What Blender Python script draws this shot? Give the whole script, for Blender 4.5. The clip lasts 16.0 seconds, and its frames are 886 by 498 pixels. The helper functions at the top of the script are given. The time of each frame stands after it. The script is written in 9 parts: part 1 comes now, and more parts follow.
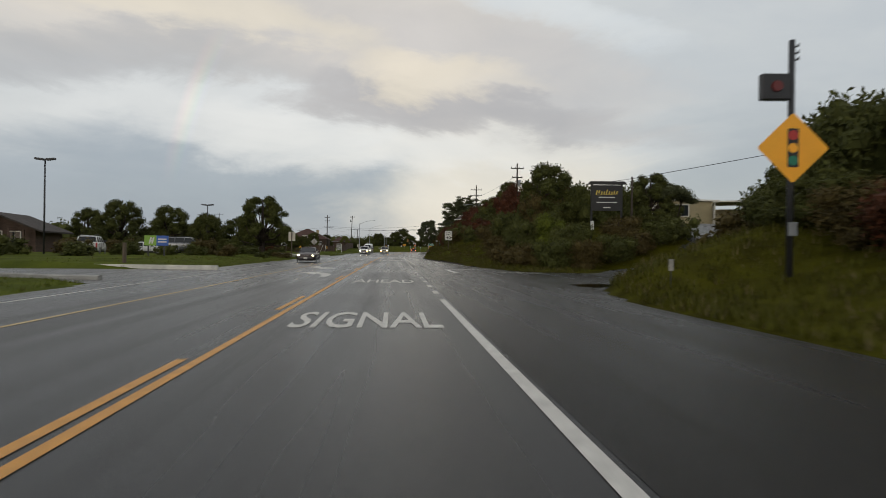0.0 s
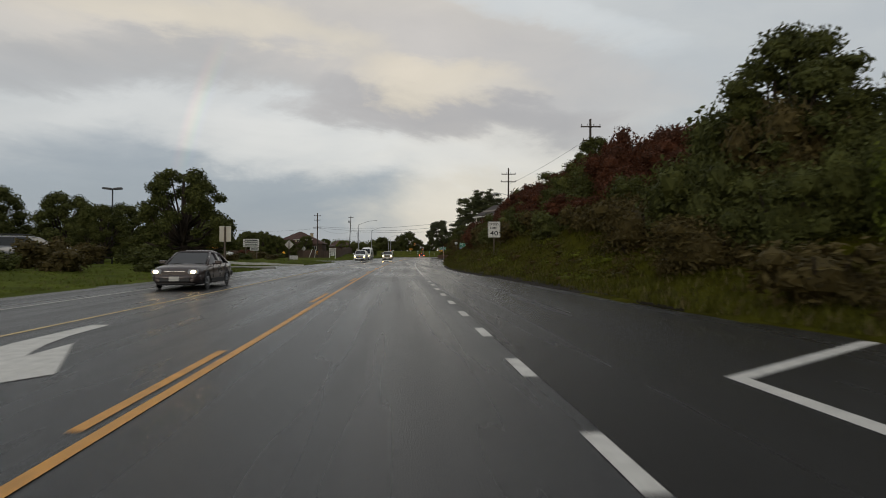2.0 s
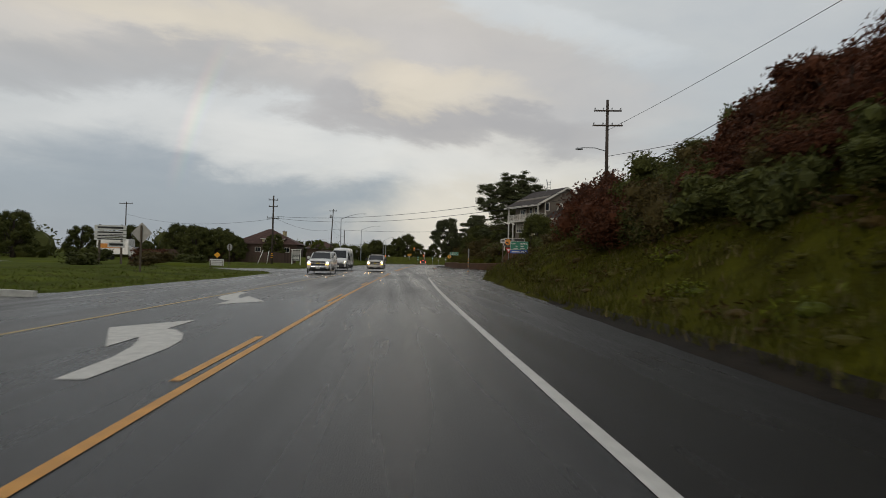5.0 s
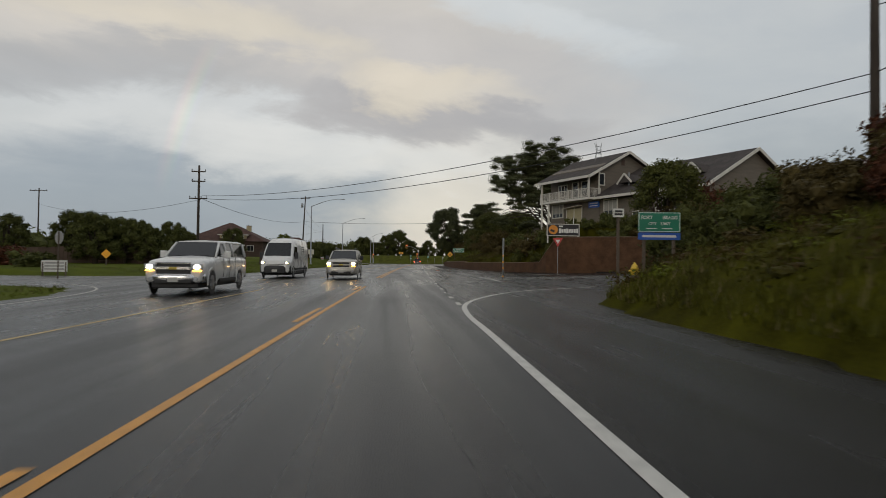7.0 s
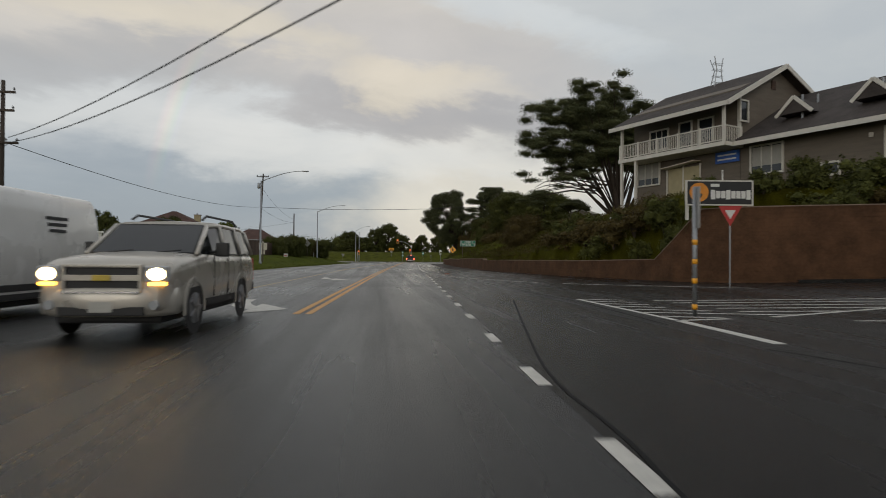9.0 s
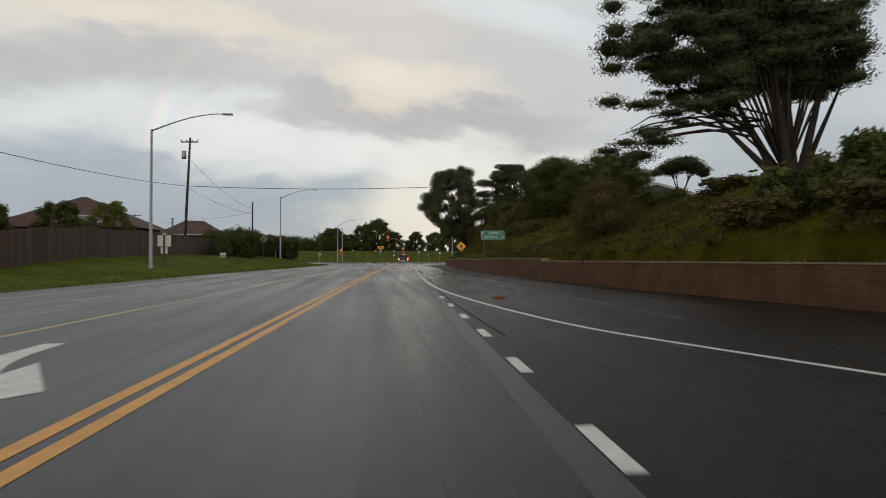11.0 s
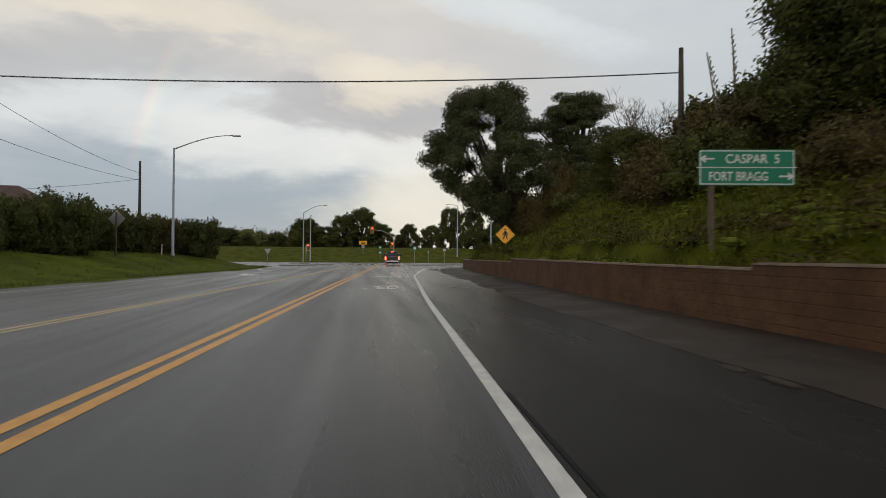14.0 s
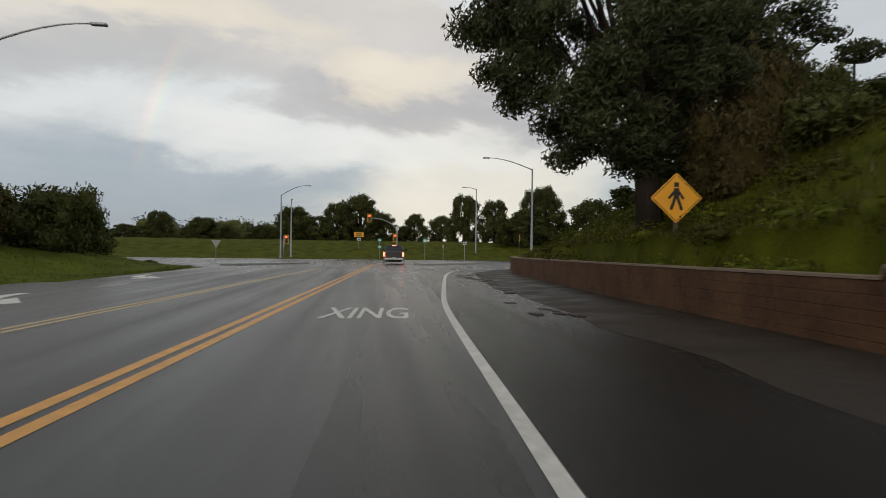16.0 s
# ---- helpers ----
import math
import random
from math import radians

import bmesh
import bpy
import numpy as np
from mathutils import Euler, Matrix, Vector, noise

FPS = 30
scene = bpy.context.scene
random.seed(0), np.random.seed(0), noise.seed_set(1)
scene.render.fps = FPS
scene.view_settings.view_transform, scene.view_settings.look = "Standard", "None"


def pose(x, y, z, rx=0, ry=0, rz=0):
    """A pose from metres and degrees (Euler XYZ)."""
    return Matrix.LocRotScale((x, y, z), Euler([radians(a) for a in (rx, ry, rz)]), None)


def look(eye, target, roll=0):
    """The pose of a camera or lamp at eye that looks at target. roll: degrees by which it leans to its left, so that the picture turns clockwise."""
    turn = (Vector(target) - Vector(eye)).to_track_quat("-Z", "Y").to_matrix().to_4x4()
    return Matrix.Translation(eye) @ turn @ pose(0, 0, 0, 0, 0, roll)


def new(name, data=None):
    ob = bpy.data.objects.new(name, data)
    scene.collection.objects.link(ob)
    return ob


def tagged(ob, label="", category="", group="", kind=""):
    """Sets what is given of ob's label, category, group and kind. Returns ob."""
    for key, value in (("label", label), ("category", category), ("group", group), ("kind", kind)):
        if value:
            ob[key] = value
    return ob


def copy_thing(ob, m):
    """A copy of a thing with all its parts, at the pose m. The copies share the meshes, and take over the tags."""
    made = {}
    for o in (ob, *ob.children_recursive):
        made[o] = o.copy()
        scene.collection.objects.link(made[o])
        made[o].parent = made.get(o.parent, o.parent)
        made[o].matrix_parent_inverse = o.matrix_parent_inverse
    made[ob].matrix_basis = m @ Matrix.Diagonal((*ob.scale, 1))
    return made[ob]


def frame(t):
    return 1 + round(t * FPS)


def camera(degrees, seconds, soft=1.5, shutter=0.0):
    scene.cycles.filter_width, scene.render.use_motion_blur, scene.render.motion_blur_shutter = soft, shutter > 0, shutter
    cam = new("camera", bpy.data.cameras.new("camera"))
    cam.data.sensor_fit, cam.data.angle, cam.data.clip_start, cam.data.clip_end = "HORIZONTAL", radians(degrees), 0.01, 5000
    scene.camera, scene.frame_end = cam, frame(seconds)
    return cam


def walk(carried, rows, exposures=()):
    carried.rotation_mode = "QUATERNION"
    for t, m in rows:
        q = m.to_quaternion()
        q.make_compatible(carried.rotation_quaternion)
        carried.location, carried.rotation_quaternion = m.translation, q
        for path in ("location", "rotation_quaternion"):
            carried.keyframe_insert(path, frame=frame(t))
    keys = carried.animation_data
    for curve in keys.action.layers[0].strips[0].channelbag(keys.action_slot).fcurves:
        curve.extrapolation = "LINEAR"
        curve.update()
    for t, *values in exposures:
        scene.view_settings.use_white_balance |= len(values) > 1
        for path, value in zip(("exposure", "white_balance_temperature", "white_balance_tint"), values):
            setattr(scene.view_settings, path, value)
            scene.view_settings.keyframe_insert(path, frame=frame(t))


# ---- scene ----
cam = camera(74.0, 16.0, soft=0.9, shutter=0.25)
# seconds, eye, (yaw, pitch), roll
PATH = [
    (0.0, (0.000, 0.000, 1.3), (-5.000, 0.117), 0.776),
    (0.5, (0.062, 8.265, 1.3), (-4.789, 0.227), 0.788),
    (1.0, (0.066, 16.433, 1.3), (-4.610, 0.388), 0.717),
    (1.5, (0.065, 24.649, 1.3), (-4.478, 0.530), 0.744),
    (2.0, (0.046, 32.821, 1.3), (-4.491, 0.558), 0.212),
    (2.5, (0.095, 40.986, 1.3), (-4.518, 0.750), 0.696),
    (3.0, (0.106, 49.076, 1.3), (-4.514, 0.987), 0.933),
    (3.5, (0.106, 57.101, 1.3), (-4.505, 1.167), 1.097),
    (4.0, (0.101, 65.110, 1.3), (-4.549, 1.184), 1.127),
    (4.2, (0.124, 68.263, 1.3), (-4.582, 1.245), 1.197),
    (6.3, (0.630, 99.970, 1.3), (-5.340, 1.186), 0.981),
    (6.5, (0.706, 103.086, 1.3), (-5.445, 1.161), 0.849),
    (7.0, (0.955, 110.834, 1.3), (-5.670, 1.150), 0.744),
    (7.5, (1.239, 118.444, 1.3), (-5.895, 1.054), 0.774),
    (8.0, (1.539, 125.863, 1.3), (-6.075, 0.946), 0.707),
    (8.5, (1.867, 133.075, 1.3), (-6.270, 0.855), 0.459),
    (9.0, (2.223, 140.210, 1.3), (-6.481, 0.864), 0.454),
    (9.2, (2.370, 143.074, 1.3), (-6.623, 0.916), 0.547),
    (11.3, (3.996, 172.599, 1.3), (-7.542, 0.765), -0.240),
    (11.5, (4.159, 175.280, 1.3), (-7.605, 0.577), -0.670),
    (12.0, (4.591, 181.905, 1.3), (-7.857, 0.656), -0.413),
    (12.5, (5.031, 188.462, 1.3), (-8.057, 0.728), 0.013),
    (13.0, (5.470, 194.951, 1.3), (-8.162, 0.747), 0.056),
    (13.5, (5.891, 201.321, 1.3), (-8.185, 0.785), 0.200),
    (14.0, (6.293, 207.524, 1.3), (-8.117, 0.698), 0.413),
    (14.5, (6.717, 213.762, 1.3), (-7.966, 0.663), 0.503),
    (15.0, (7.137, 219.943, 1.3), (-7.847, 0.676), 0.659),
    (15.5, (7.566, 226.008, 1.3), (-7.800, 0.565), 0.401),
    (16.0, (7.924, 231.713, 1.3), (-7.689, 0.244), 0.685),
]


def heading(eye, turn, roll):
    yaw, pitch = radians(turn[0]), radians(turn[1])
    way = Vector((-math.sin(yaw) * math.cos(pitch), math.cos(yaw) * math.cos(pitch), math.sin(pitch)))
    return look(eye, Vector(eye) + way * 10, roll)


walk(cam, [(t, heading(e, d, r)) for t, e, d, r in PATH], [(0.0, -0.15, 6590, 8), (1.5, -0.27, 6590, 8), (4.0, -0.29, 6590, 8), (9.0, -0.28, 6590, 8), (11.0, -0.09, 6590, 8), (16.0, -0.09, 6600, 8)])

# ---- light ----
world = bpy.data.worlds.new("overcast_sky")
scene.world = world
world.use_nodes = True


def build_sky():
    nt = world.node_tree
    nt.nodes.clear()
    N, L = nt.nodes.new, nt.links.new

    def math_node(op, a, b=None):
        n = N("ShaderNodeMath")
        n.operation = op
        for i, v in enumerate((a, b)):
            if v is None:
                continue
            if isinstance(v, (int, float)):
                n.inputs[i].default_value = v
            else:
                L(v, n.inputs[i])
        return n.outputs[0]

    out, bg = N("ShaderNodeOutputWorld"), N("ShaderNodeBackground")
    coord, sep = N("ShaderNodeTexCoord"), N("ShaderNodeSeparateXYZ")
    L(coord.outputs["Generated"], sep.inputs[0])
    mapping = N("ShaderNodeMapping")
    mapping.inputs["Location"].default_value = (0.35, 0.2, 0.15)
    mapping.inputs["Scale"].default_value = (1.0, 1.0, 2.6)
    L(coord.outputs["Generated"], mapping.inputs[0])

    def cloud(scale, detail, rough, warp):
        n = N("ShaderNodeTexNoise")
        L(mapping.outputs[0], n.inputs["Vector"])
        n.inputs["Scale"].default_value, n.inputs["Detail"].default_value, n.inputs["Roughness"].default_value = scale, detail, rough
        n.inputs["Distortion"].default_value = warp
        return n.outputs[0]

    big, puffs = cloud(1.9, 4, 0.5, 0.25), cloud(4.6, 8, 0.58, 0.35)
    cover = math_node("ADD", math_node("MULTIPLY", big, 0.55), math_node("MULTIPLY", puffs, 0.45))
    ramp = N("ShaderNodeValToRGB")
    L(sep.outputs[2], ramp.inputs[0])
    stops = ((0.0, (0.47, 0.48, 0.49)), (0.10, (0.46, 0.485, 0.51)), (0.25, (0.50, 0.525, 0.555)), (0.42, (0.57, 0.59, 0.61)), (0.6, (0.60, 0.61, 0.63)), (1.0, (0.56, 0.58, 0.62)))
    e = ramp.color_ramp.elements
    e[0].position, e[0].color = stops[0][0], (*stops[0][1], 1)
    e[1].position, e[1].color = stops[-1][0], (*stops[-1][1], 1)
    for p, c in stops[1:-1]:
        e.new(p).color = (*c, 1)
    # bearing and height over the road ahead, bent by the cloud edges
    front = N("ShaderNodeMapRange")
    front.inputs["From Min"].default_value, front.inputs["From Max"].default_value = 0.15, 0.5
    L(sep.outputs[1], front.inputs[0])
    depth = math_node("MAXIMUM", sep.outputs[1], 0.2)
    u0, v = math_node("DIVIDE", sep.outputs[0], depth), math_node("DIVIDE", sep.outputs[2], depth)

    def wobble(scale, detail, rough, amount):
        return math_node("MULTIPLY", math_node("SUBTRACT", cloud(scale, detail, rough, 0.5), 0.5), amount)

    wu = math_node("ADD", u0, wobble(2.6, 6, 0.55, 0.55))
    wv = math_node("ADD", math_node("ADD", v, wobble(3.4, 7, 0.58, 0.15)), wobble(11.0, 6, 0.6, 0.05))
    sky = ramp.outputs[0]

    def bank(sky, at, half, slope, color, strength=1.0, hard=0.0):
        """A bank of cloud: middle and half size in bearing and height, tilted by a slope."""
        dx = math_node("SUBTRACT", wu, at[0])
        dy = math_node("SUBTRACT", math_node("SUBTRACT", wv, at[1]), math_node("MULTIPLY", dx, slope))
        rx, ry = math_node("DIVIDE", dx, half[0]), math_node("DIVIDE", dy, half[1])
        m = N("ShaderNodeMapRange")
        m.interpolation_type = "SMOOTHSTEP"
        m.inputs["From Min"].default_value, m.inputs["From Max"].default_value = 1.0, hard
        L(math_node("ADD", math_node("MULTIPLY", rx, rx), math_node("MULTIPLY", ry, ry)), m.inputs[0])
        mix = N("ShaderNodeMix")
        mix.data_type = "RGBA"
        L(math_node("MULTIPLY", math_node("MULTIPLY", m.outputs[0], strength), front.outputs[0]), mix.inputs["Factor"])
        L(sky, mix.inputs[6])
        mix.inputs[7].default_value = (*color, 1)
        return mix.outputs[2]

    sky = bank(sky, (-0.15, 0.205), (0.85, 0.11), -0.02, (0.655, 0.665, 0.68), 0.85)
    sky = bank(sky, (-0.42, 0.085), (0.72, 0.150), 0.02, (0.31, 0.355, 0.42), 0.9)
    sky = bank(sky, (0.17, 0.12), (0.30, 0.20), 0.0, (0.74, 0.69, 0.62), 0.85)
    sky = bank(sky, (-0.02, 0.185), (0.40, 0.07), -0.05, (0.74, 0.735, 0.73), 0.7)
    sky = bank(sky, (-0.30, 0.42), (0.75, 0.16), -0.05, (0.61, 0.57, 0.535), 0.9, 0.2)
    sky = bank(sky, (-0.50, 0.315), (0.42, 0.06), 0.0, (0.40, 0.40, 0.42), 0.7)
    sky = bank(sky, (0.08, 0.315), (0.52, 0.13), -0.14, (0.55, 0.525, 0.52), 0.85, 0.1)
    sky = bank(sky, (0.14, 0.245), (0.48, 0.045), -0.10, (0.41, 0.395, 0.41), 0.75)
    sky = bank(sky, (0.06, 0.30), (0.24, 0.045), -0.08, (0.78, 0.69, 0.55), 0.6)
    sky = bank(sky, (-0.34, 0.385), (0.36, 0.055), -0.1, (0.74, 0.67, 0.555), 0.65)
    sky = bank(sky, (0.92, 0.15), (0.55, 0.17), 0.0, (0.33, 0.365, 0.415), 0.75)
    sky = bank(sky, (0.26, 0.43), (0.28, 0.06), -0.25, (0.64, 0.67, 0.70), 0.8)
    # soft and fine modelling of the cloud
    shade = N("ShaderNodeValToRGB")
    L(cover, shade.inputs[0])
    s = shade.color_ramp.elements
    s[0].position, s[0].color = 0.36, (0.91, 0.92, 0.94, 1)
    s[1].position, s[1].color = 0.64, (1.08, 1.07, 1.06, 1)
    s.new(0.5).color = (1.0, 0.995, 0.99, 1)
    mul = N("ShaderNodeMix")
    mul.data_type, mul.blend_type = "RGBA", "MULTIPLY"
    mul.inputs["Factor"].default_value = 1.0
    L(sky, mul.inputs[6]), L(shade.outputs[0], mul.inputs[7])
    sky = mul.outputs[2]
    # faint rainbow about the point opposite the sun
    dot = N("ShaderNodeVectorMath")
    dot.operation = "DOT_PRODUCT"
    norm = N("ShaderNodeVectorMath")
    norm.operation = "NORMALIZE"
    L(coord.outputs["Generated"], norm.inputs[0]), L(norm.outputs[0], dot.inputs[0])
    dot.inputs[1].default_value = Vector((math.sin(radians(21.6)), math.cos(radians(21.6)), -0.02)).normalized()
    bow = N("ShaderNodeValToRGB")
    L(math_node("MULTIPLY_ADD", dot.outputs["Value"], 10.0), bow.inputs[0])
    bow.inputs[0].links[0].from_node.inputs[2].default_value = -7.0
    f = bow.color_ramp.elements
    f[0].position, f[0].color = 0.32, (0, 0, 0, 1)
    f[1].position, f[1].color = 0.56, (0, 0, 0, 1)
    for p, c in ((0.38, (0.16, 0.05, 0.03)), (0.42, (0.16, 0.11, 0.02)), (0.47, (0.03, 0.10, 0.03)), (0.51, (0.02, 0.03, 0.07))):
        f.new(p).color = (*c, 1)
    bow_add = N("ShaderNodeMix")
    bow_add.data_type, bow_add.blend_type = "RGBA", "ADD"
    low_end, high_end = N("ShaderNodeMapRange"), N("ShaderNodeMapRange")
    low_end.inputs["From Min"].default_value, low_end.inputs["From Max"].default_value = 0.10, 0.22
    high_end.inputs["From Min"].default_value, high_end.inputs["From Max"].default_value = 0.37, 0.26
    L(v, low_end.inputs[0]), L(v, high_end.inputs[0])
    L(math_node("MULTIPLY", math_node("MULTIPLY", low_end.outputs[0], high_end.outputs[0]), 0.5), bow_add.inputs["Factor"])
    L(sky, bow_add.inputs[6]), L(bow.outputs[0], bow_add.inputs[7])
    # the clear sky behind the cloud
    nish = N("ShaderNodeTexSky")
    nish.sky_type, nish.sun_disc = "NISHITA", False
    nish.sun_elevation, nish.sun_rotation = radians(6), radians(203)
    thin = N("ShaderNodeMix")
    thin.data_type, thin.blend_type = "RGBA", "ADD"
    thin.inputs["Factor"].default_value = 0.012
    L(bow_add.outputs[2], thin.inputs[6]), L(nish.outputs[0], thin.inputs[7])
    L(thin.outputs[2], bg.inputs["Color"])
    bg.inputs["Strength"].default_value = 1.16
    L(bg.outputs[0], out.inputs["Surface"])


build_sky()
sun = new("sun", bpy.data.lights.new("sun", "SUN"))
sun.data.energy, sun.data.angle, sun.data.color = 0.5, radians(25), (1.0, 0.93, 0.84)
sun.matrix_world = look((0, 0, 60), (39.1, 92.1, 42))

# ---- materials ----
MATS = {}


def material(name, color, rough=0.7, metal=0.0, vary=0.25, scale=3.0, fine=40.0, bump=0.0, tint=None, stretch=(1, 1, 1), emit=None, spec=0.5,
             per="", rough_vary=0.0, coat=0.0):
    """A node material: base colour with coarse and fine variation, grain relief and uneven gloss."""
    if name in MATS:
        return MATS[name]
    m = bpy.data.materials.new(name)
    MATS[name] = m
    m.use_nodes = True
    nt = m.node_tree
    N, L = nt.nodes.new, nt.links.new
    p = nt.nodes["Principled BSDF"]
    p.inputs["Roughness"].default_value, p.inputs["Metallic"].default_value = rough, metal
    p.inputs["Specular IOR Level"].default_value = spec
    p.inputs["Coat Weight"].default_value = coat
    coord, mp = N("ShaderNodeTexCoord"), N("ShaderNodeMapping")
    mp.inputs["Scale"].default_value = stretch
    L(coord.outputs["Object"], mp.inputs[0])
    a, b = N("ShaderNodeTexNoise"), N("ShaderNodeTexNoise")
    for n, s, d in ((a, scale, 4), (b, fine, 3)):
        L(mp.outputs[0], n.inputs["Vector"])
        n.inputs["Scale"].default_value, n.inputs["Detail"].default_value = s, d
    mix = N("ShaderNodeMix")
    mix.data_type = "RGBA"
    c2 = tint or tuple(min(1.0, c * (1 + vary)) for c in color)
    c1 = color if tint else tuple(c * (1 - vary) for c in color)
    mix.inputs[6].default_value, mix.inputs[7].default_value = (*c1, 1), (*c2, 1)
    add = N("ShaderNodeMath")
    add.operation = "MULTIPLY_ADD"
    L(b.outputs[0], add.inputs[0])
    add.inputs[1].default_value = 0.5
    L(a.outputs[0], add.inputs[2])
    rng = N("ShaderNodeMapRange")
    rng.inputs["From Min"].default_value, rng.inputs["From Max"].default_value = 0.5, 1.0
    L(add.outputs[0], rng.inputs[0])
    fac = rng.outputs[0]
    if per:
        g = N("ShaderNodeNewGeometry") if per == "island" else N("ShaderNodeObjectInfo")
        r = N("ShaderNodeMath")
        r.operation = "MULTIPLY_ADD"
        L(g.outputs["Random Per Island" if per == "island" else "Random"], r.inputs[0])
        r.inputs[1].default_value = 0.7
        half = N("ShaderNodeMath")
        half.operation = "MULTIPLY"
        half.inputs[1].default_value = 0.5
        L(fac, half.inputs[0])
        L(half.outputs[0], r.inputs[2])
        fac = r.outputs[0]
    L(fac, mix.inputs["Factor"])
    L(mix.outputs[2], p.inputs["Base Color"])
    if rough_vary:
        rr = N("ShaderNodeMapRange")
        rr.inputs["To Min"].default_value, rr.inputs["To Max"].default_value = rough - rough_vary, rough + rough_vary
        rr.inputs["From Min"].default_value, rr.inputs["From Max"].default_value = 0.35, 0.65
        L(a.outputs[0], rr.inputs[0])
        L(rr.outputs[0], p.inputs["Roughness"])
    if bump:
        bp = N("ShaderNodeBump")
        bp.inputs["Strength"].default_value, bp.inputs["Distance"].default_value = bump, 0.03
        L(b.outputs[0], bp.inputs["Height"])
        L(bp.outputs[0], p.inputs["Normal"])
    if emit:
        p.inputs["Emission Color"].default_value, p.inputs["Emission Strength"].default_value = (*emit[:3], 1), emit[3]
    return m


def asphalt_material(name, color, r0, r1, spec):
    m = material(name, color, 0.42, vary=0.35, scale=0.35, fine=70, bump=0.45)
    nt = m.node_tree
    N, L = nt.nodes.new, nt.links.new
    p = nt.nodes["Principled BSDF"]
    # long wet streaks along the lanes and broad damp patches
    coord = N("ShaderNodeTexCoord")
    lo, hi = N("ShaderNodeTexNoise"), N("ShaderNodeTexNoise")
    for n, s, scale in ((lo, (1.0, 0.02, 1), 1.4), (hi, (0.3, 0.12, 1), 0.5)):
        mp = N("ShaderNodeMapping")
        mp.inputs["Scale"].default_value = s
        L(coord.outputs["Object"], mp.inputs[0])
        L(mp.outputs[0], n.inputs["Vector"])
        n.inputs["Scale"].default_value, n.inputs["Detail"].default_value = scale, 3
    s = N("ShaderNodeMath")
    s.operation = "ADD"
    L(lo.outputs[0], s.inputs[0]), L(hi.outputs[0], s.inputs[1])
    r = N("ShaderNodeMapRange")
    r.inputs["From Min"].default_value, r.inputs["From Max"].default_value = 0.75, 1.25
    r.inputs["To Min"].default_value, r.inputs["To Max"].default_value = r0, r1
    L(s.outputs[0], r.inputs[0])
    L(r.outputs[0], p.inputs["Roughness"])
    p.inputs["Specular IOR Level"].default_value = spec
    return m


ASPHALT = asphalt_material("wet_asphalt", (0.0130, 0.0130, 0.0132), 0.19, 0.42, 0.45)
# older asphalt, its colour deepened for the reflected bank and dim lower right
SHOULDER = asphalt_material("old_shaded_asphalt", (0.0090, 0.0080, 0.0068), 0.15, 0.36, 0.19)
PALE_YELLOW = material("road_paint_pale_yellow", (0.50, 0.35, 0.15), 0.55, vary=0.25, scale=5, fine=30, bump=0.2)
TAR = material("tar_seam", (0.006, 0.006, 0.006), 0.65, vary=0.3, scale=4, spec=0.12)
LIGHT_LANE = asphalt_material("lighter_lane_asphalt", (0.0265, 0.0263, 0.0263), 0.27, 0.48, 0.56)
WHITE_PAINT = material("road_paint_white", (0.50, 0.48, 0.435), 0.5, vary=0.22, scale=5, fine=30, bump=0.2)
WORN_PAINT = material("road_paint_worn", (0.20, 0.18, 0.15), 0.6, vary=0.4, scale=6, fine=30, bump=0.2)
YELLOW_PAINT = material("road_paint_yellow", (0.52, 0.235, 0.025), 0.5, vary=0.22, scale=5, fine=30, bump=0.2)
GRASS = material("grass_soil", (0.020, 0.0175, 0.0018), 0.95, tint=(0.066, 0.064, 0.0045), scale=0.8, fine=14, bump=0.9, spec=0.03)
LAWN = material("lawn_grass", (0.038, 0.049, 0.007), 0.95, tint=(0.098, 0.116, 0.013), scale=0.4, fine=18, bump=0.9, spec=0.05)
GREEN_BANK = material("green_bank_grass", (0.026, 0.028, 0.0028), 0.95, tint=(0.088, 0.096, 0.007), scale=0.7, fine=14, bump=0.9, spec=0.05)
BRICK_WALL = material("retaining_wall_blocks", (0.086, 0.043, 0.022), 0.85, vary=0.35, scale=1.2, fine=9, bump=0.7, spec=0.2)


def block_joints(m):
    """Upright joints between blocks and a slightly different tone from block to block."""
    nt = m.node_tree
    N, L = nt.nodes.new, nt.links.new
    p = nt.nodes["Principled BSDF"]
    coord, sep, run, com, brick = N("ShaderNodeTexCoord"), N("ShaderNodeSeparateXYZ"), N("ShaderNodeMath"), N("ShaderNodeCombineXYZ"), N("ShaderNodeTexBrick")
    L(coord.outputs["Object"], sep.inputs[0])
    run.operation = "MULTIPLY_ADD"
    L(sep.outputs[0], run.inputs[0])
    run.inputs[1].default_value = -0.9
    L(sep.outputs[1], run.inputs[2])
    L(run.outputs[0], com.inputs[0]), L(sep.outputs[2], com.inputs[1])
    L(com.outputs[0], brick.inputs["Vector"])
    brick.inputs["Scale"].default_value = 1.0
    brick.inputs["Brick Width"].default_value, brick.inputs["Row Height"].default_value = 0.42, 0.2
    brick.inputs["Mortar Size"].default_value, brick.inputs["Mortar Smooth"].default_value = 0.008, 0.4
    brick.inputs["Color1"].default_value, brick.inputs["Color2"].default_value, brick.inputs["Mortar"].default_value = (0.78, 0.78, 0.78, 1), (1.15, 1.12, 1.08, 1), (0.55, 0.55, 0.55, 1)
    mul = N("ShaderNodeMix")
    mul.data_type, mul.blend_type = "RGBA", "MULTIPLY"
    mul.inputs["Factor"].default_value = 0.22
    L(p.inputs["Base Color"].links[0].from_socket, mul.inputs[6]), L(brick.outputs["Color"], mul.inputs[7])
    L(mul.outputs[2], p.inputs["Base Color"])


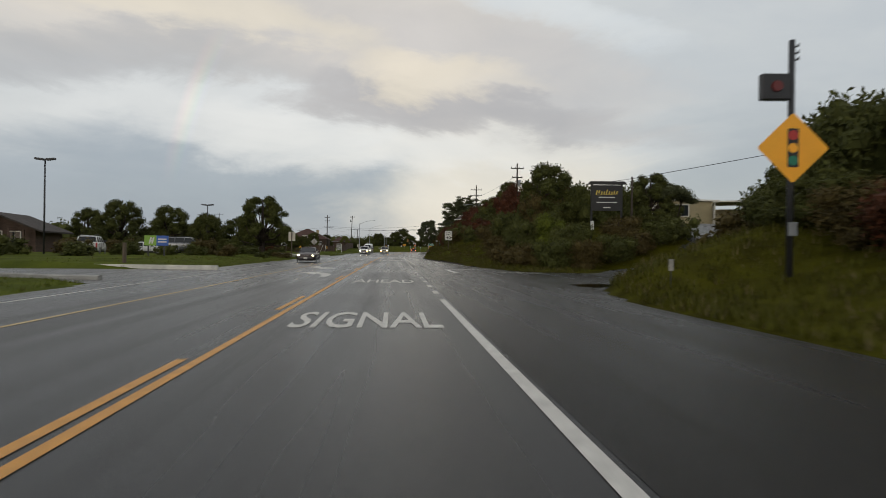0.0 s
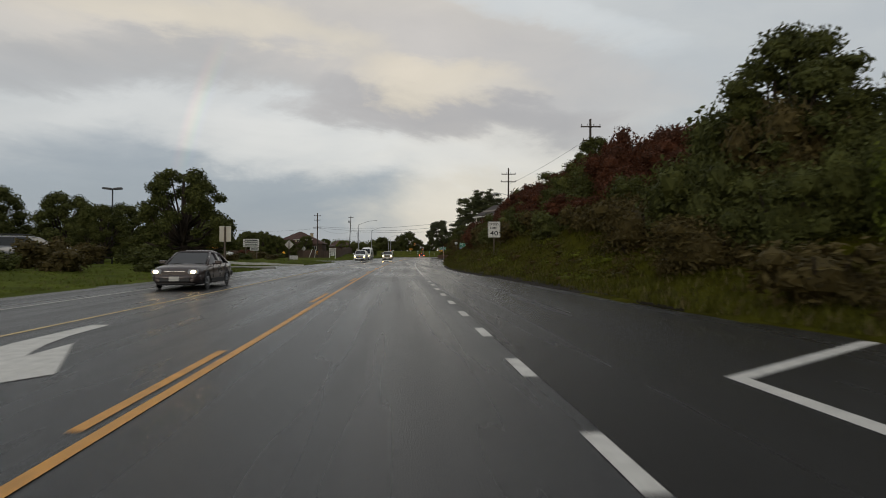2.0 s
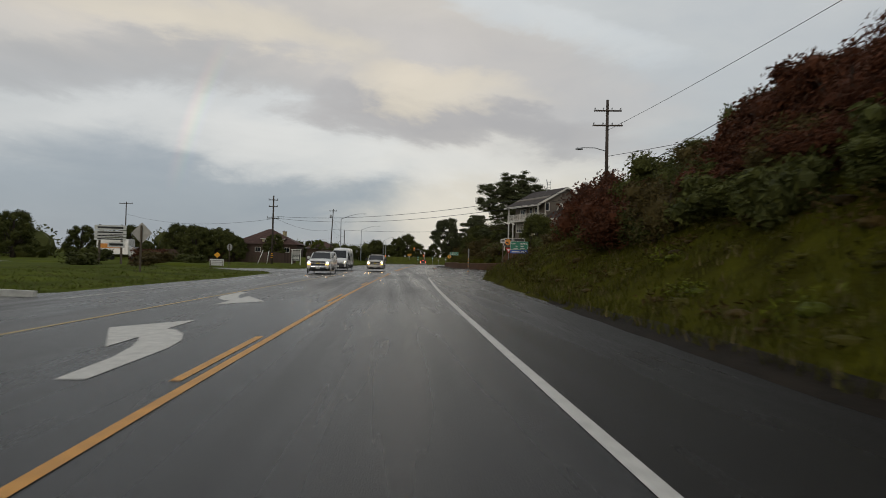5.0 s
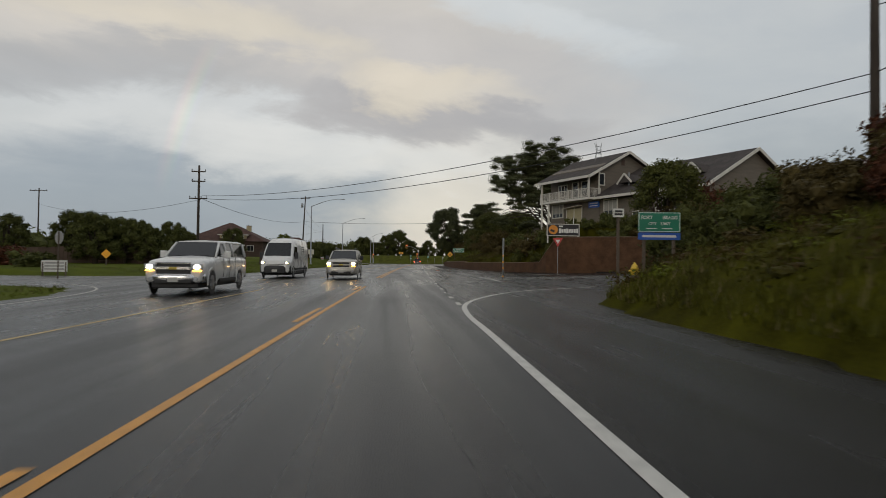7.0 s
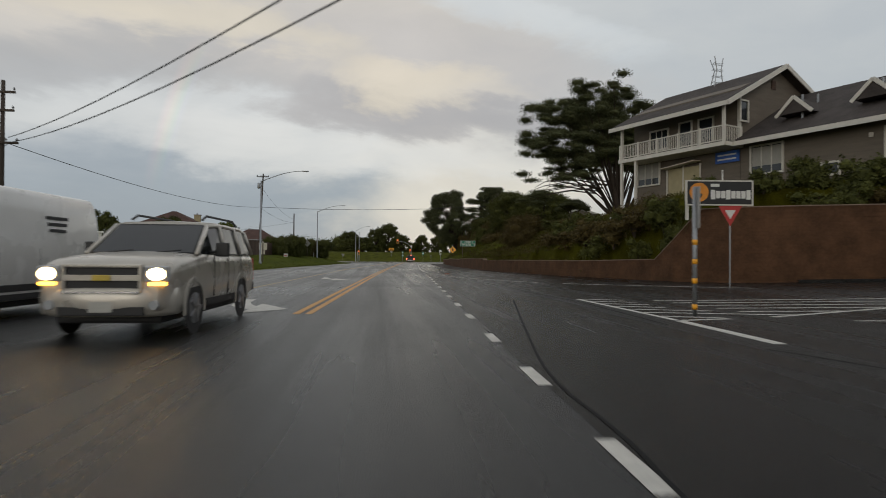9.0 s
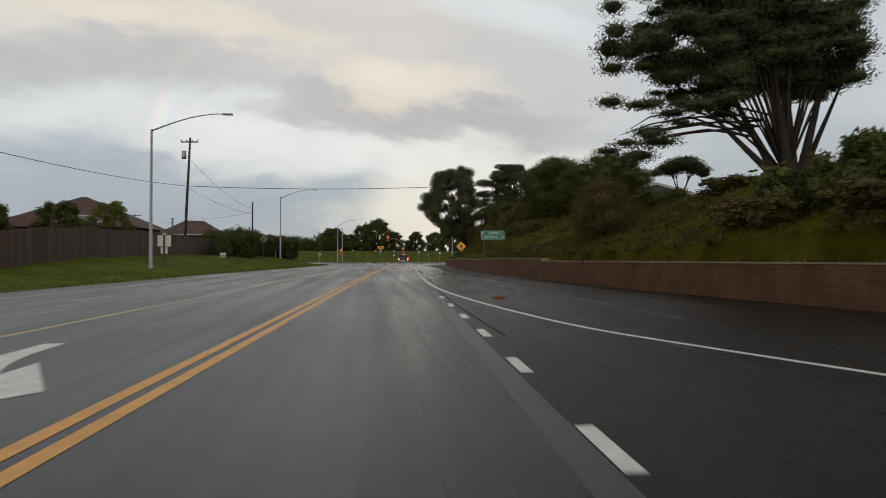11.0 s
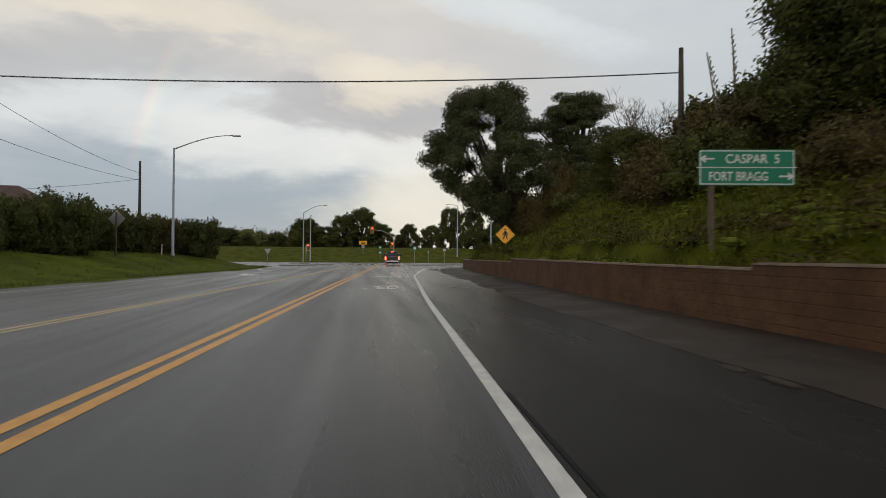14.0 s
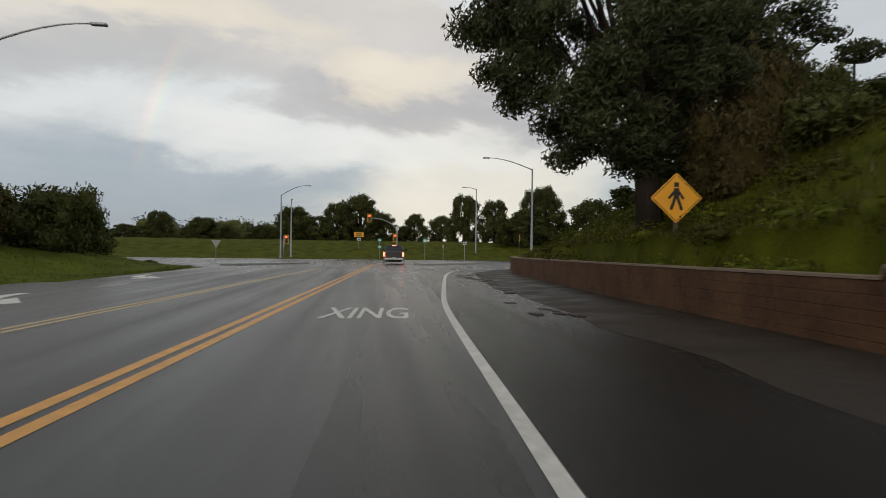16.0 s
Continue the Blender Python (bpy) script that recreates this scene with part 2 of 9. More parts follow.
block_joints(BRICK_WALL)
CAP = material("wall_cap_concrete", (0.21, 0.155, 0.115), 0.85, vary=0.25, scale=2, fine=20, bump=0.4, spec=0.2)
CONCRETE = material("kerb_concrete", (0.30, 0.29, 0.27), 0.8, vary=0.25, scale=2, fine=25, bump=0.3, spec=0.3)
MUD = material("roadside_mud", (0.030, 0.021, 0.014), 0.65, vary=0.35, scale=0.8, fine=6, bump=0.35, rough_vary=0.15, spec=0.2)

PUDDLE = material("standing_water", (0.008, 0.0075, 0.007), 0.06, vary=0.2, scale=2, fine=8, bump=0.02, spec=0.5)

# ---- building helpers ----
def thing(name, at=(0, 0, 0), rz=0.0, label="", category="", group="", kind=""):
    ob = new(name)
    ob.empty_display_size = 0.2
    ob.matrix_basis = pose(*at, 0, 0, rz)
    return tagged(ob, label, category, group, kind)


def finish(bm, name, mat, smooth=False):
    me = bpy.data.meshes.new(name)
    bmesh.ops.recalc_face_normals(bm, faces=bm.faces)
    bm.to_mesh(me)
    bm.free()
    for f in me.polygons:
        f.use_smooth = smooth
    for m in mat if isinstance(mat, (list, tuple)) else [mat]:
        me.materials.append(m)
    return me


def part(name, bm, mat, parent, label="", smooth=False):
    """Links a bmesh as one mesh object under a thing or a part."""
    ob = new(name, finish(bm, name, mat, smooth))
    ob.parent = parent
    return tagged(ob, label)


def solo(name, bm, mat, label="", category="", group="", kind="", at=(0, 0, 0), rz=0.0, smooth=False):
    ob = new(name, finish(bm, name, mat, smooth))
    ob.matrix_basis = pose(*at, 0, 0, rz)
    return tagged(ob, label, category, group, kind)


def raw(name, verts, faces, mat, smooth=False):
    me = bpy.data.meshes.new(name)
    me.from_pydata(verts, [], faces)
    me.materials.append(mat)
    if smooth:
        me.polygons.foreach_set("use_smooth", [True] * len(me.polygons))
    return me


def box(bm, c, size, rot=None, bevel=0.0):
    """A box of the given centre and size, optionally turned and bevelled."""
    m = Matrix.Translation(c) @ (rot.to_4x4() if rot else Matrix()) @ Matrix.Diagonal((*size, 1))
    vs = bmesh.ops.create_cube(bm, size=1.0, matrix=m)["verts"]
    if bevel:
        es = list({e for v in vs for e in v.link_edges})
        bmesh.ops.bevel(bm, geom=es, offset=bevel, segments=2, affect="EDGES", profile=0.6)
    return vs


def tube(bm, pts, radii, sides=8, caps=True):
    """A round tube along points with a radius at each."""
    pts = [Vector(p) for p in pts]
    if isinstance(radii, (int, float)):
        radii = [radii] * len(pts)
    rings, side = [], None
    for i, p in enumerate(pts):
        d = (pts[min(i + 1, len(pts) - 1)] - pts[max(i - 1, 0)]).normalized()
        if side is None:
            side = d.orthogonal().normalized()
        side = (side - d * side.dot(d)).normalized()
        up = d.cross(side)
        rings.append([bm.verts.new(p + (side * math.cos(a) + up * math.sin(a)) * radii[i]) for a in (2 * math.pi * k / sides for k in range(sides))])
    for a, b in zip(rings, rings[1:]):
        for k in range(sides):
            bm.faces.new((a[k], a[(k + 1) % sides], b[(k + 1) % sides], b[k]))
    if caps:
        bm.faces.new(rings[0][::-1]), bm.faces.new(rings[-1])


def prism(bm, poly, depth, m=None):
    """A polygon in x, z pulled along y by depth (centred), at the pose m."""
    m = m or Matrix()
    a = [bm.verts.new(m @ Vector((x, -depth / 2, z))) for x, z in poly]
    b = [bm.verts.new(m @ Vector((x, depth / 2, z))) for x, z in poly]
    bm.faces.new(a), bm.faces.new(b[::-1])
    for i in range(len(poly)):
        j = (i + 1) % len(poly)
        bm.faces.new((a[i], b[i], b[j], a[j]))


def slab(bm, poly, z0, z1):
    """A polygon in x, y with thickness from z0 to z1."""
    a = [bm.verts.new((x, y, z0)) for x, y in poly]
    b = [bm.verts.new((x, y, z1)) for x, y in poly]
    bm.faces.new(a[::-1]), bm.faces.new(b)
    for i in range(len(poly)):
        j = (i + 1) % len(poly)
        bm.faces.new((a[i], a[j], b[j], b[i]))


def lettering(text, width, height, thick=0.003, space=1.0):
    """Letters of the built-in font as a bmesh, in x and z, lower left corner at the origin."""
    cu = bpy.data.curves.new("lettering", "FONT")
    cu.body, cu.extrude, cu.offset, cu.space_character = text, 0.01, 0.012, space
    cu.resolution_u = 3
    ob = bpy.data.objects.new("lettering", cu)
    me = bpy.data.meshes.new_from_object(ob)
    bm = bmesh.new()
    bm.from_mesh(me)
    bpy.data.meshes.remove(me), bpy.data.objects.remove(ob), bpy.data.curves.remove(cu)
    xs, ys = [v.co.x for v in bm.verts], [v.co.y for v in bm.verts]
    x0, y0, w, h = min(xs), min(ys), max(xs) - min(xs), max(ys) - min(ys)
    for v in bm.verts:
        v.co = Vector(((v.co.x - x0) / w * width, -thick if v.co.z > 0 else 0.0, (v.co.y - y0) / h * height))
    return bm


# ---- the lie of the road ----
CENTRE = ((-300, -2.3), (-60, -2.25), (0, -2.2), (30, -2.1), (60, -2.0), (85, -1.8), (105, -1.35), (122, -0.72), (140, 0.05), (153, 0.68), (180, 2.05),
          (200, 3.2), (220, 4.5), (236, 5.58), (260, 7.2), (290, 9.2), (330, 12.0), (3000, 12.0))


def table(rows, y):
    return float(np.interp(y, [r[0] for r in rows], [r[1] for r in rows]))


def centre(y):
    """x of the solid yellow line at y, slightly smoothed."""
    return sum(table(CENTRE, y + d) for d in (-8, -4, 0, 4, 8)) / 5


RIGHT_EDGE = ((-300, 6.0), (8, 6.2), (14, 6.2), (17, 6.8), (19, 7.3), (20.5, 7.9), (21.5, 8.8), (22.5, 9.8), (24, 11.0), (25.2, 13), (26, 15), (34.8, 15.0), (35.2, 11.6), (35.9, 9.3), (37.2, 7.9), (40, 7.6), (46, 6.6), (66, 5.8), (70, 5.3), (76, 4.9), (86, 4.8), (100, 5.6),
              (118, 7.0), (128, 7.6), (130, 8.5), (132, 9.5), (134, 10.8), (136, 12.4), (138, 14.8), (140, 19.0), (142, 28.0), (144, 60.0), (163, 60.0), (165.0, 24.0), (167, 18.5), (169, 17.0), (174, 16.0), (181, 14.9), (190, 14.0), (200, 13.5),
              (212, 13.3), (225, 13.7), (235, 14.5), (250, 15.4), (265, 16.8), (273, 18.7), (276, 21.0), (280, 28.0), (283, 60.0), (288, 400))
LEFT_EDGE = ((-300, -9.4), (15, -9.7), (21, -10.3), (23.5, -13), (25, -30), (33.5, -30), (35, -11.0), (42, -11.2), (57, -11.6), (84, -11.2), (86.5, -13), (88, -30), (97, -30), (98.5, -11),
             (119, -10.0), (132, -10.2), (135.5, -11.5), (138, -16), (140, -40), (150, -40), (152, -17), (155, -11.8), (165, -10.9), (196, -9.2), (212, -8.2), (240, -5.6), (255, -4.0),
             (268, -3.0), (276, -4.0), (281, -9.0), (284, -30.0), (287, -400))


def road_z(x, y):
    """The side street climbs gently away from the main road."""
    k = min(max((y - 126) / 12, 0), 1) * (1 if y < 200 else 0)
    return max(0.0, x - 11.0) * 0.035 * k


WALL = ((62, 146.5), (45, 153.5), (30, 160.0), (21, 164.0), (18.3, 165.5), (16.9, 168), (15.8, 173.5), (14.6, 181), (13.7, 190), (13.2, 200), (13.0, 212), (13.4, 225), (14.2, 235), (15.1, 250), (16.5, 265),
        (18.4, 273), (19.6, 275.5))


WALL_STEPS = (200.0, 217.0, 238.3)


def wall_top(y):
    return table(((100, 3.7), (167.4, 3.7), (168.4, 1.3), (177.0, 1.16), (199.99, 1.08), (200.01, 1.22), (216.99, 1.18), (217.01, 1.08), (238.29, 1.16), (238.31, 1.0), (273, 0.95), (300, 0.9)), y)


def smooth(a, b, v):
    v = min(max((v - a) / (b - a), 0), 1)
    return v * v * (3 - 2 * v)


def behind_wall(x, y):
    """Distance behind the face of the retaining wall, negative in front, and the y of the nearest point."""
    best = None
    for (ax, ay), (bx, by) in zip(WALL, WALL[1:]):
        dx, dy = bx - ax, by - ay
        k = min(max(((x - ax) * dx + (y - ay) * dy) / (dx * dx + dy * dy), 0), 1)
        px, py = ax + dx * k, ay + dy * k
        d = math.hypot(x - px, y - py)
        side = (x - px) * dy - (y - py) * dx
        if best is None or d < best[0] - 1e-9:
            best = (d, side, py)
    return (best[0] if best[1] > 0 else -best[0]), best[2]


def ground_z(x, y):
    xl, xr = table(LEFT_EDGE, y), table(RIGHT_EDGE, y)
    held = False
    bumps = noise.noise((x * 0.35, y * 0.35, 0)) * 0.16 + noise.noise((x * 1.1, y * 1.1, 3)) * 0.06
    z = 0.0
    if x < xl:
        d = xl - x
        z = 0.04 + 0.35 * smooth(0, 9, d) + bumps * smooth(0.5, 5, d)
        if 195 < y < 300:
            z += 1.1 * smooth(1, 9, d) * smooth(195, 215, y) * (1 - smooth(268, 285, y))
        if y > 280:
            z = 0.04
    elif x > xr and y < 168:
        d = x - xr
        if 34.8 < y < 43:
            low = max(0.0, min(d, x - 15)) + 0.8 * smooth(0, 2, d)
            d = low + (d - low) * smooth(37.5, 43, y)
        h = table(((-300, 3.0), (5, 3.0), (14, 2.9), (18, 3.8), (23.3, 3.9), (26.3, 1.7), (36, 1.8), (44, 2.8), (50, 3.4), (57, 4.4), (66, 6.3), (76, 7.3), (95, 7.3), (110, 6.4), (120, 5.0), (128, 3.8), (134, 3.3), (140, 3.2), (146, 2.4), (168, 2.2)), y)
        w = table(((-300, 13), (14, 13), (36, 16), (48, 11), (70, 10.5), (110, 12), (130, 13)), y)
        steep = max(smooth(104, 117, y), smooth(14, 18, y) * (1 - smooth(23.8, 25.8, y)))
        z = 0.05 + h * ((1 - steep) * (0.62 * smooth(0, w, d) + 0.38 * min(d / w, 1)) + steep * min(d / w, 1) ** 0.62) + bumps * smooth(0.3, 3, d)
        if 42 < y < 116:
            z -= max(0.0, h - 4.2) * smooth(15, 24, d)
    if y > 142 and x > 10:
        d, wy = behind_wall(x, y)
        held = d > 1.0 and y < 290
        if d > 1.0 and y < 290:
            top = wall_top(wy) - 0.12
            crest = table(((100, 5.3), (176, 5.3), (186, 5.2), (200, 5.5), (215, 4.8), (228, 5.6), (240, 6.1), (258, 5.4), (270, 2.0), (280, 0.9)), y)
            run = table(((100, 4.5), (172, 4.5), (190, 10), (203, 13), (214, 10), (250, 9.5), (265, 10), (280, 12)), y)
            z = top + (crest - top) * smooth(-2, run, d) + bumps * smooth(1, 5, d)
        elif y < 284:
            z = -0.12
        if y > 282:
            z *= 1 - smooth(282, 288, y)
    if y > 318:
        z = max(z * 0, 0.04 + 3.1 * smooth(319, 345, y) + bumps)
    elif y > 285:
        z = 0.0 if y < 316 else 0.03
    if xl - 0.01 <= x <= xr + 0.01 and y < 318 and not held:
        return road_z(x, y) - 0.06
    return z if held else z + road_z(x, y)

# ---- ground, road and markings ----
def axis(*runs):
    out = []
    for a, b, s in runs:
        out += list(np.arange(a, b, s))
    return out + [runs[-1][1]]


def build_ground():
    xs = [-3000, -1500, -700, -350, -200, -130, -90, -70] + axis((-60, -20, 2.5), (-20, -6, 0.7), (-6, 4, 2.0), (4, 62, 0.5)) + [64, 70, 80, 95, 120, 160, 220, 350, 700, 1500, 3000]
    ys = [-400, -200, -100, -60, -40, -25] + axis((-16, 330, 0.8), (330, 352, 2.0)) + [360, 375, 400, 440, 500, 600, 800, 1200, 2000, 4000]
    verts = [(x, y, ground_z(x, y)) for y in ys for x in xs]
    n = len(xs)
    faces = [(j * n + i, j * n + i + 1, (j + 1) * n + i + 1, (j + 1) * n + i) for j in range(len(ys) - 1) for i in range(n - 1)]
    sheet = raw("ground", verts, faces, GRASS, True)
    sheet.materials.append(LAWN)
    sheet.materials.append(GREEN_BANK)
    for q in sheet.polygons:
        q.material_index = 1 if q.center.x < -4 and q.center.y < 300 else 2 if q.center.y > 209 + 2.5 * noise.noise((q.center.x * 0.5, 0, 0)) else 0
    tagged(new("ground", sheet), "rough wet grass verges, banks and fields", "ground", kind="structure")


build_ground()


def build_road():
    ys = [-400, -200, -100, -60, -40, -20] + axis((-10, 318, 0.5))
    verts, faces = [], []
    cols = (0.0, 0.1, 0.3, 0.5, 0.7, 0.9, 1.0, 1.25, 1.5, 1.75, 2.0)
    for y in ys:
        xl, xr = table(LEFT_EDGE, y), table(RIGHT_EDGE, y)
        for c in cols:
            b = 11.0 if xr > 11.5 else xl + (xr - xl) * 0.9
            x = xl + (b - xl) * c if c <= 1 else b + (xr - b) * (c - 1)
            verts.append((x, y, road_z(x, y)))
    n = len(cols)
    for j in range(len(ys) - 1):
        for i in range(n - 1):
            faces.append((j * n + i, j * n + i + 1, (j + 1) * n + i + 1, (j + 1) * n + i))
    tagged(new("road", raw("road", verts, faces, ASPHALT)), "wet dark grey asphalt road with turn lane and side streets", "road", kind="structure")


build_road()


def overlay(name, off0, off1, ys, mat, label, lift=0.003):
    """A strip of another material laid on the road between two offsets from the centre line."""
    verts, faces = [], []
    for y in ys:
        a, b = centre(y) + off0(y), off1(y)
        for k in range(7):
            x = a + (b - a) * k / 6
            verts.append((x, y, road_z(x, y) + lift))
    for j in range(len(ys) - 1):
        for k in range(6):
            faces.append((j * 7 + k, j * 7 + k + 1, j * 7 + k + 8, j * 7 + k + 7))
    tagged(new(name, raw(name, verts, faces, mat)), label, "road", kind="structure")


# reaches over the driveway mouth and side street to darken them too
overlay("shoulder", lambda y: 3.63, lambda y: min(table(RIGHT_EDGE, y), 14.9 + 16 * smooth(168, 184, y)) - 0.02, axis((-60, -10, 2.0), (-10, 277, 0.5)), SHOULDER, "older wet asphalt of the shoulder, darkened further for the bank's reflection")
# lighter asphalt over the lanes from y 166 on
overlay("resurfaced_lanes", lambda y: max(table(LEFT_EDGE, y), -30) - centre(y) + 0.02, lambda y: centre(y) + 3.63, axis((166, 277, 1.0)), LIGHT_LANE, "lighter grey wet asphalt of the lanes", 0.0022)
overlay("lane_patch", lambda y: 2.05, lambda y: centre(y) + 3.35, axis((168, 277, 1.0)), ASPHALT, "darker resurfaced strip in the lane", 0.0045)


def rounded(pts, times=2):
    """Cuts the corners of a line so that it bends smoothly."""
    for _ in range(times):
        cut = [pts[0]]
        for (ax, ay), (bx, by) in zip(pts, pts[1:]):
            cut += [(ax * 0.75 + bx * 0.25, ay * 0.75 + by * 0.25), (ax * 0.25 + bx * 0.75, ay * 0.25 + by * 0.75)]
        pts = cut + [pts[-1]]
    return pts


def ribbon(name, pts, width, mat, label, lift=0.006, follow=True, step=2.0):
    """A painted line along points (x, y)."""
    if len(pts) > 4:
        pts = rounded(pts)
    dense = []
    for (ax, ay), (bx, by) in zip(pts, pts[1:]):
        n = max(1, int(math.hypot(bx - ax, by - ay) / step))
        dense += [(ax + (bx - ax) * k / n, ay + (by - ay) * k / n) for k in range(n)]
    dense.append(pts[-1])
    bm = bmesh.new()
    rows = []
    for i, (x, y) in enumerate(dense):
        a, b = dense[max(i - 1, 0)], dense[min(i + 1, len(dense) - 1)]
        d = Vector((b[0] - a[0], b[1] - a[1])).normalized()
        nx, ny = -d.y * width / 2, d.x * width / 2
        rows.append((bm.verts.new((x + nx, y + ny, road_z(x + nx, y + ny) + lift)), bm.verts.new((x - nx, y - ny, road_z(x - nx, y - ny) + lift))))
    for p, q in zip(rows, rows[1:]):
        bm.faces.new((p[0], p[1], q[1], q[0]))
    return solo(name, bm, mat, label, "road marking", kind="structure")


def along(off, y0, y1, step=4.0):
    n = max(1, int(abs(y1 - y0) / step))
    return [(centre(y0 + (y1 - y0) * k / n) + off(y0 + (y1 - y0) * k / n), y0 + (y1 - y0) * k / n) for k in range(n + 1)]


def fixed(v):
    return lambda y: v


# centre: solid yellow with a broken one beside it, then a double solid
ribbon("yellow_line", along(fixed(0.0), -60, 139.75), 0.12, YELLOW_PAINT, "worn solid yellow centre line")
for y0 in (-33.4, -21.2, -9.0, 3.4, 12.6, 25.1, 37.3, 48.9, 61.4, 74.6, 86.75, 98.9, 111.05, 123.2):
    ribbon("yellow_dash", along(fixed(-0.21), y0, y0 + 3.6), 0.12, YELLOW_PAINT, "worn broken yellow line")
ribbon("yellow_dash", along(fixed(-0.24), 136.2, 139.7), 0.12, YELLOW_PAINT, "worn broken yellow line")
ribbon("yellow_line", along(fixed(-0.02), 153.8, 288), 0.16, YELLOW_PAINT, "double solid yellow centre line")
ribbon("yellow_line", along(fixed(-0.30), 153.8, 288), 0.16, YELLOW_PAINT, "double solid yellow centre line")
# far side of the turn lane
LEFT_LINE = ((-60, -3.9), (20, -3.9), (70, -4.2), (130, -4.0), (200, -4.2), (240, -3.4), (275, -3.2))
ribbon("yellow_line", along(lambda y: table(LEFT_LINE, y), -60, 136), 0.10, PALE_YELLOW, "thin worn yellow turn lane line")
ribbon("yellow_line", along(lambda y: table(LEFT_LINE, y), 152, 276), 0.10, PALE_YELLOW, "thin worn yellow turn lane line")
ribbon("yellow_line", along(lambda y: table(LEFT_LINE, y) - 0.24, 196, 276), 0.10, PALE_YELLOW, "thin worn yellow turn lane line")
# edge lines
LEFT_WHITE = ((-60, -6.4), (14, -6.4), (30, -6.8), (71, -7.1), (119, -7.9), (133, -8.9), (160, -10.6), (196, -10.4), (218, -11.2), (245, -10.2))
ribbon("edge_line", along(lambda y: table(LEFT_WHITE, y), -60, 84), 0.10, WHITE_PAINT, "worn white edge line")
ribbon("edge_line", along(lambda y: table(LEFT_WHITE, y), 98, 130) + [(-9.7, 133.7), (-10.6, 136), (-12.0, 138.2), (-15, 140.5)], 0.10, WHITE_PAINT, "white edge line curving into a side street")
ribbon("edge_line", along(lambda y: table(LEFT_WHITE, y) + 0.5, 158, 250), 0.10, WHITE_PAINT, "worn white edge line")
RIGHT_WHITE = ((-60, 3.47), (20, 3.5), (70, 3.62), (85, 3.65), (110, 3.6), (125, 3.6))
ribbon("edge_line", along(lambda y: table(RIGHT_WHITE, y), -60, 15.4), 0.15, WHITE_PAINT, "solid white edge line")
ribbon("edge_line", along(lambda y: table(RIGHT_WHITE, y), 69.5, 122) + [(2.93, 124), (3.03, 125.6), (3.2, 127.3), (3.6, 129.3), (4.3, 131.3), (5.3, 133.6), (6.6, 135.9), (8.9, 138.6), (12, 141)], 0.145,
       WHITE_PAINT, "solid white edge line sweeping into a side street", step=1.0)
for k in range(17):
    y0 = 17.44 + k * 3.08
    ribbon("lane_dash", along(lambda y: table(RIGHT_WHITE, y), y0, y0 + 1.1, 1.0), 0.16, WHITE_PAINT, "short white lane dash")
for yc in (128.6, 131.6, 134.7, 137.8, 140.8, 143.8, 146.6, 149.7, 153.2, 156.5, 159.9, 163.1, 166.2, 169.3, 172.4, 175.5, 178.5, 181.4, 184.4, 187.5):
    off = table(((120, 3.66), (150, 3.6), (178, 3.75), (190, 3.62)), yc)
    ribbon("lane_dash", along(fixed(off), yc - 0.5, yc + 0.5, 1.0), 0.15, WHITE_PAINT, "short white lane dash")
ribbon("edge_line", [(17.0, 161.5), (12.5, 168), (10.0, 173), (8.6, 176.5), (7.67, 179), (7.1, 183.5), (6.75, 188), (6.62, 193), (6.75, 198), (7.0, 203), (7.35, 209), (7.75, 215.5), (8.3, 225),
                      (9.1, 235.5), (9.55, 242), (9.95, 246.5), (10.5, 250.5), (11.4, 257), (12.6, 265), (13.9, 270.5), (15.5, 274.5), (18, 278)], 0.145, WHITE_PAINT, "solid white edge line sweeping right", step=1.0)
# lane lines of the oncoming side
for y0 in (163, 171, 179, 187, 206, 220, 234, 239.6, 252):
    ribbon("lane_dash", along(fixed(-7.3), y0, y0 + 2.4, 1.2), 0.11, WHITE_PAINT, "short white lane dash")


def word(text, x0, y0, width, height, label):
    bm = lettering(text, width, height)
    for v in bm.verts:
        v.co = Vector((v.co.x, v.co.z, 0.004 - v.co.y))
    slope = (centre(y0 + 4) - centre(y0)) / 4
    solo("road_lettering", bm, WHITE_PAINT, label, "road marking", kind="structure", at=(x0, y0, 0.002), rz=-math.degrees(math.atan(slope)))


word("SIGNAL", -1.72, 9.75, 2.62, 2.4, "white painted road word SIGNAL")
word("AHEAD", -1.50, 23.0, 2.42, 2.3, "white painted road word AHEAD")
word("ED", 6.97, 230.6, 0.88, 2.3, "worn white painted road letters of the word PED")
ribbon("road_lettering", [(6.80, 232.80), (7.0, 232.62), (7.03, 232.2), (6.9, 231.85)], 0.13, WHITE_PAINT, "worn remains of a painted road letter", step=9)
ribbon("road_lettering", [(6.48, 230.6), (6.58, 231.0)], 0.13, WHITE_PAINT, "worn remains of a painted road letter", step=9)
ribbon("road_lettering", [(6.66, 231.9), (6.70, 232.1)], 0.10, WHITE_PAINT, "worn remains of a painted road letter", step=9)
word("XING", 7.05, 243.1, 1.75, 2.1, "worn white painted road word XING")

STEM = ((-0.13, 0.0), (0.12, 0.0), (0.13, 1.1), (0.05, 1.5), (-0.12, 1.85), (-0.38, 2.15), (-0.60, 2.25), (-0.60, 1.72), (-0.46, 1.5), (-0.30, 1.15), (-0.18, 0.7))
HEAD = ((-0.54, 3.0), (-1.36, 2.25), (-0.56, 1.12))


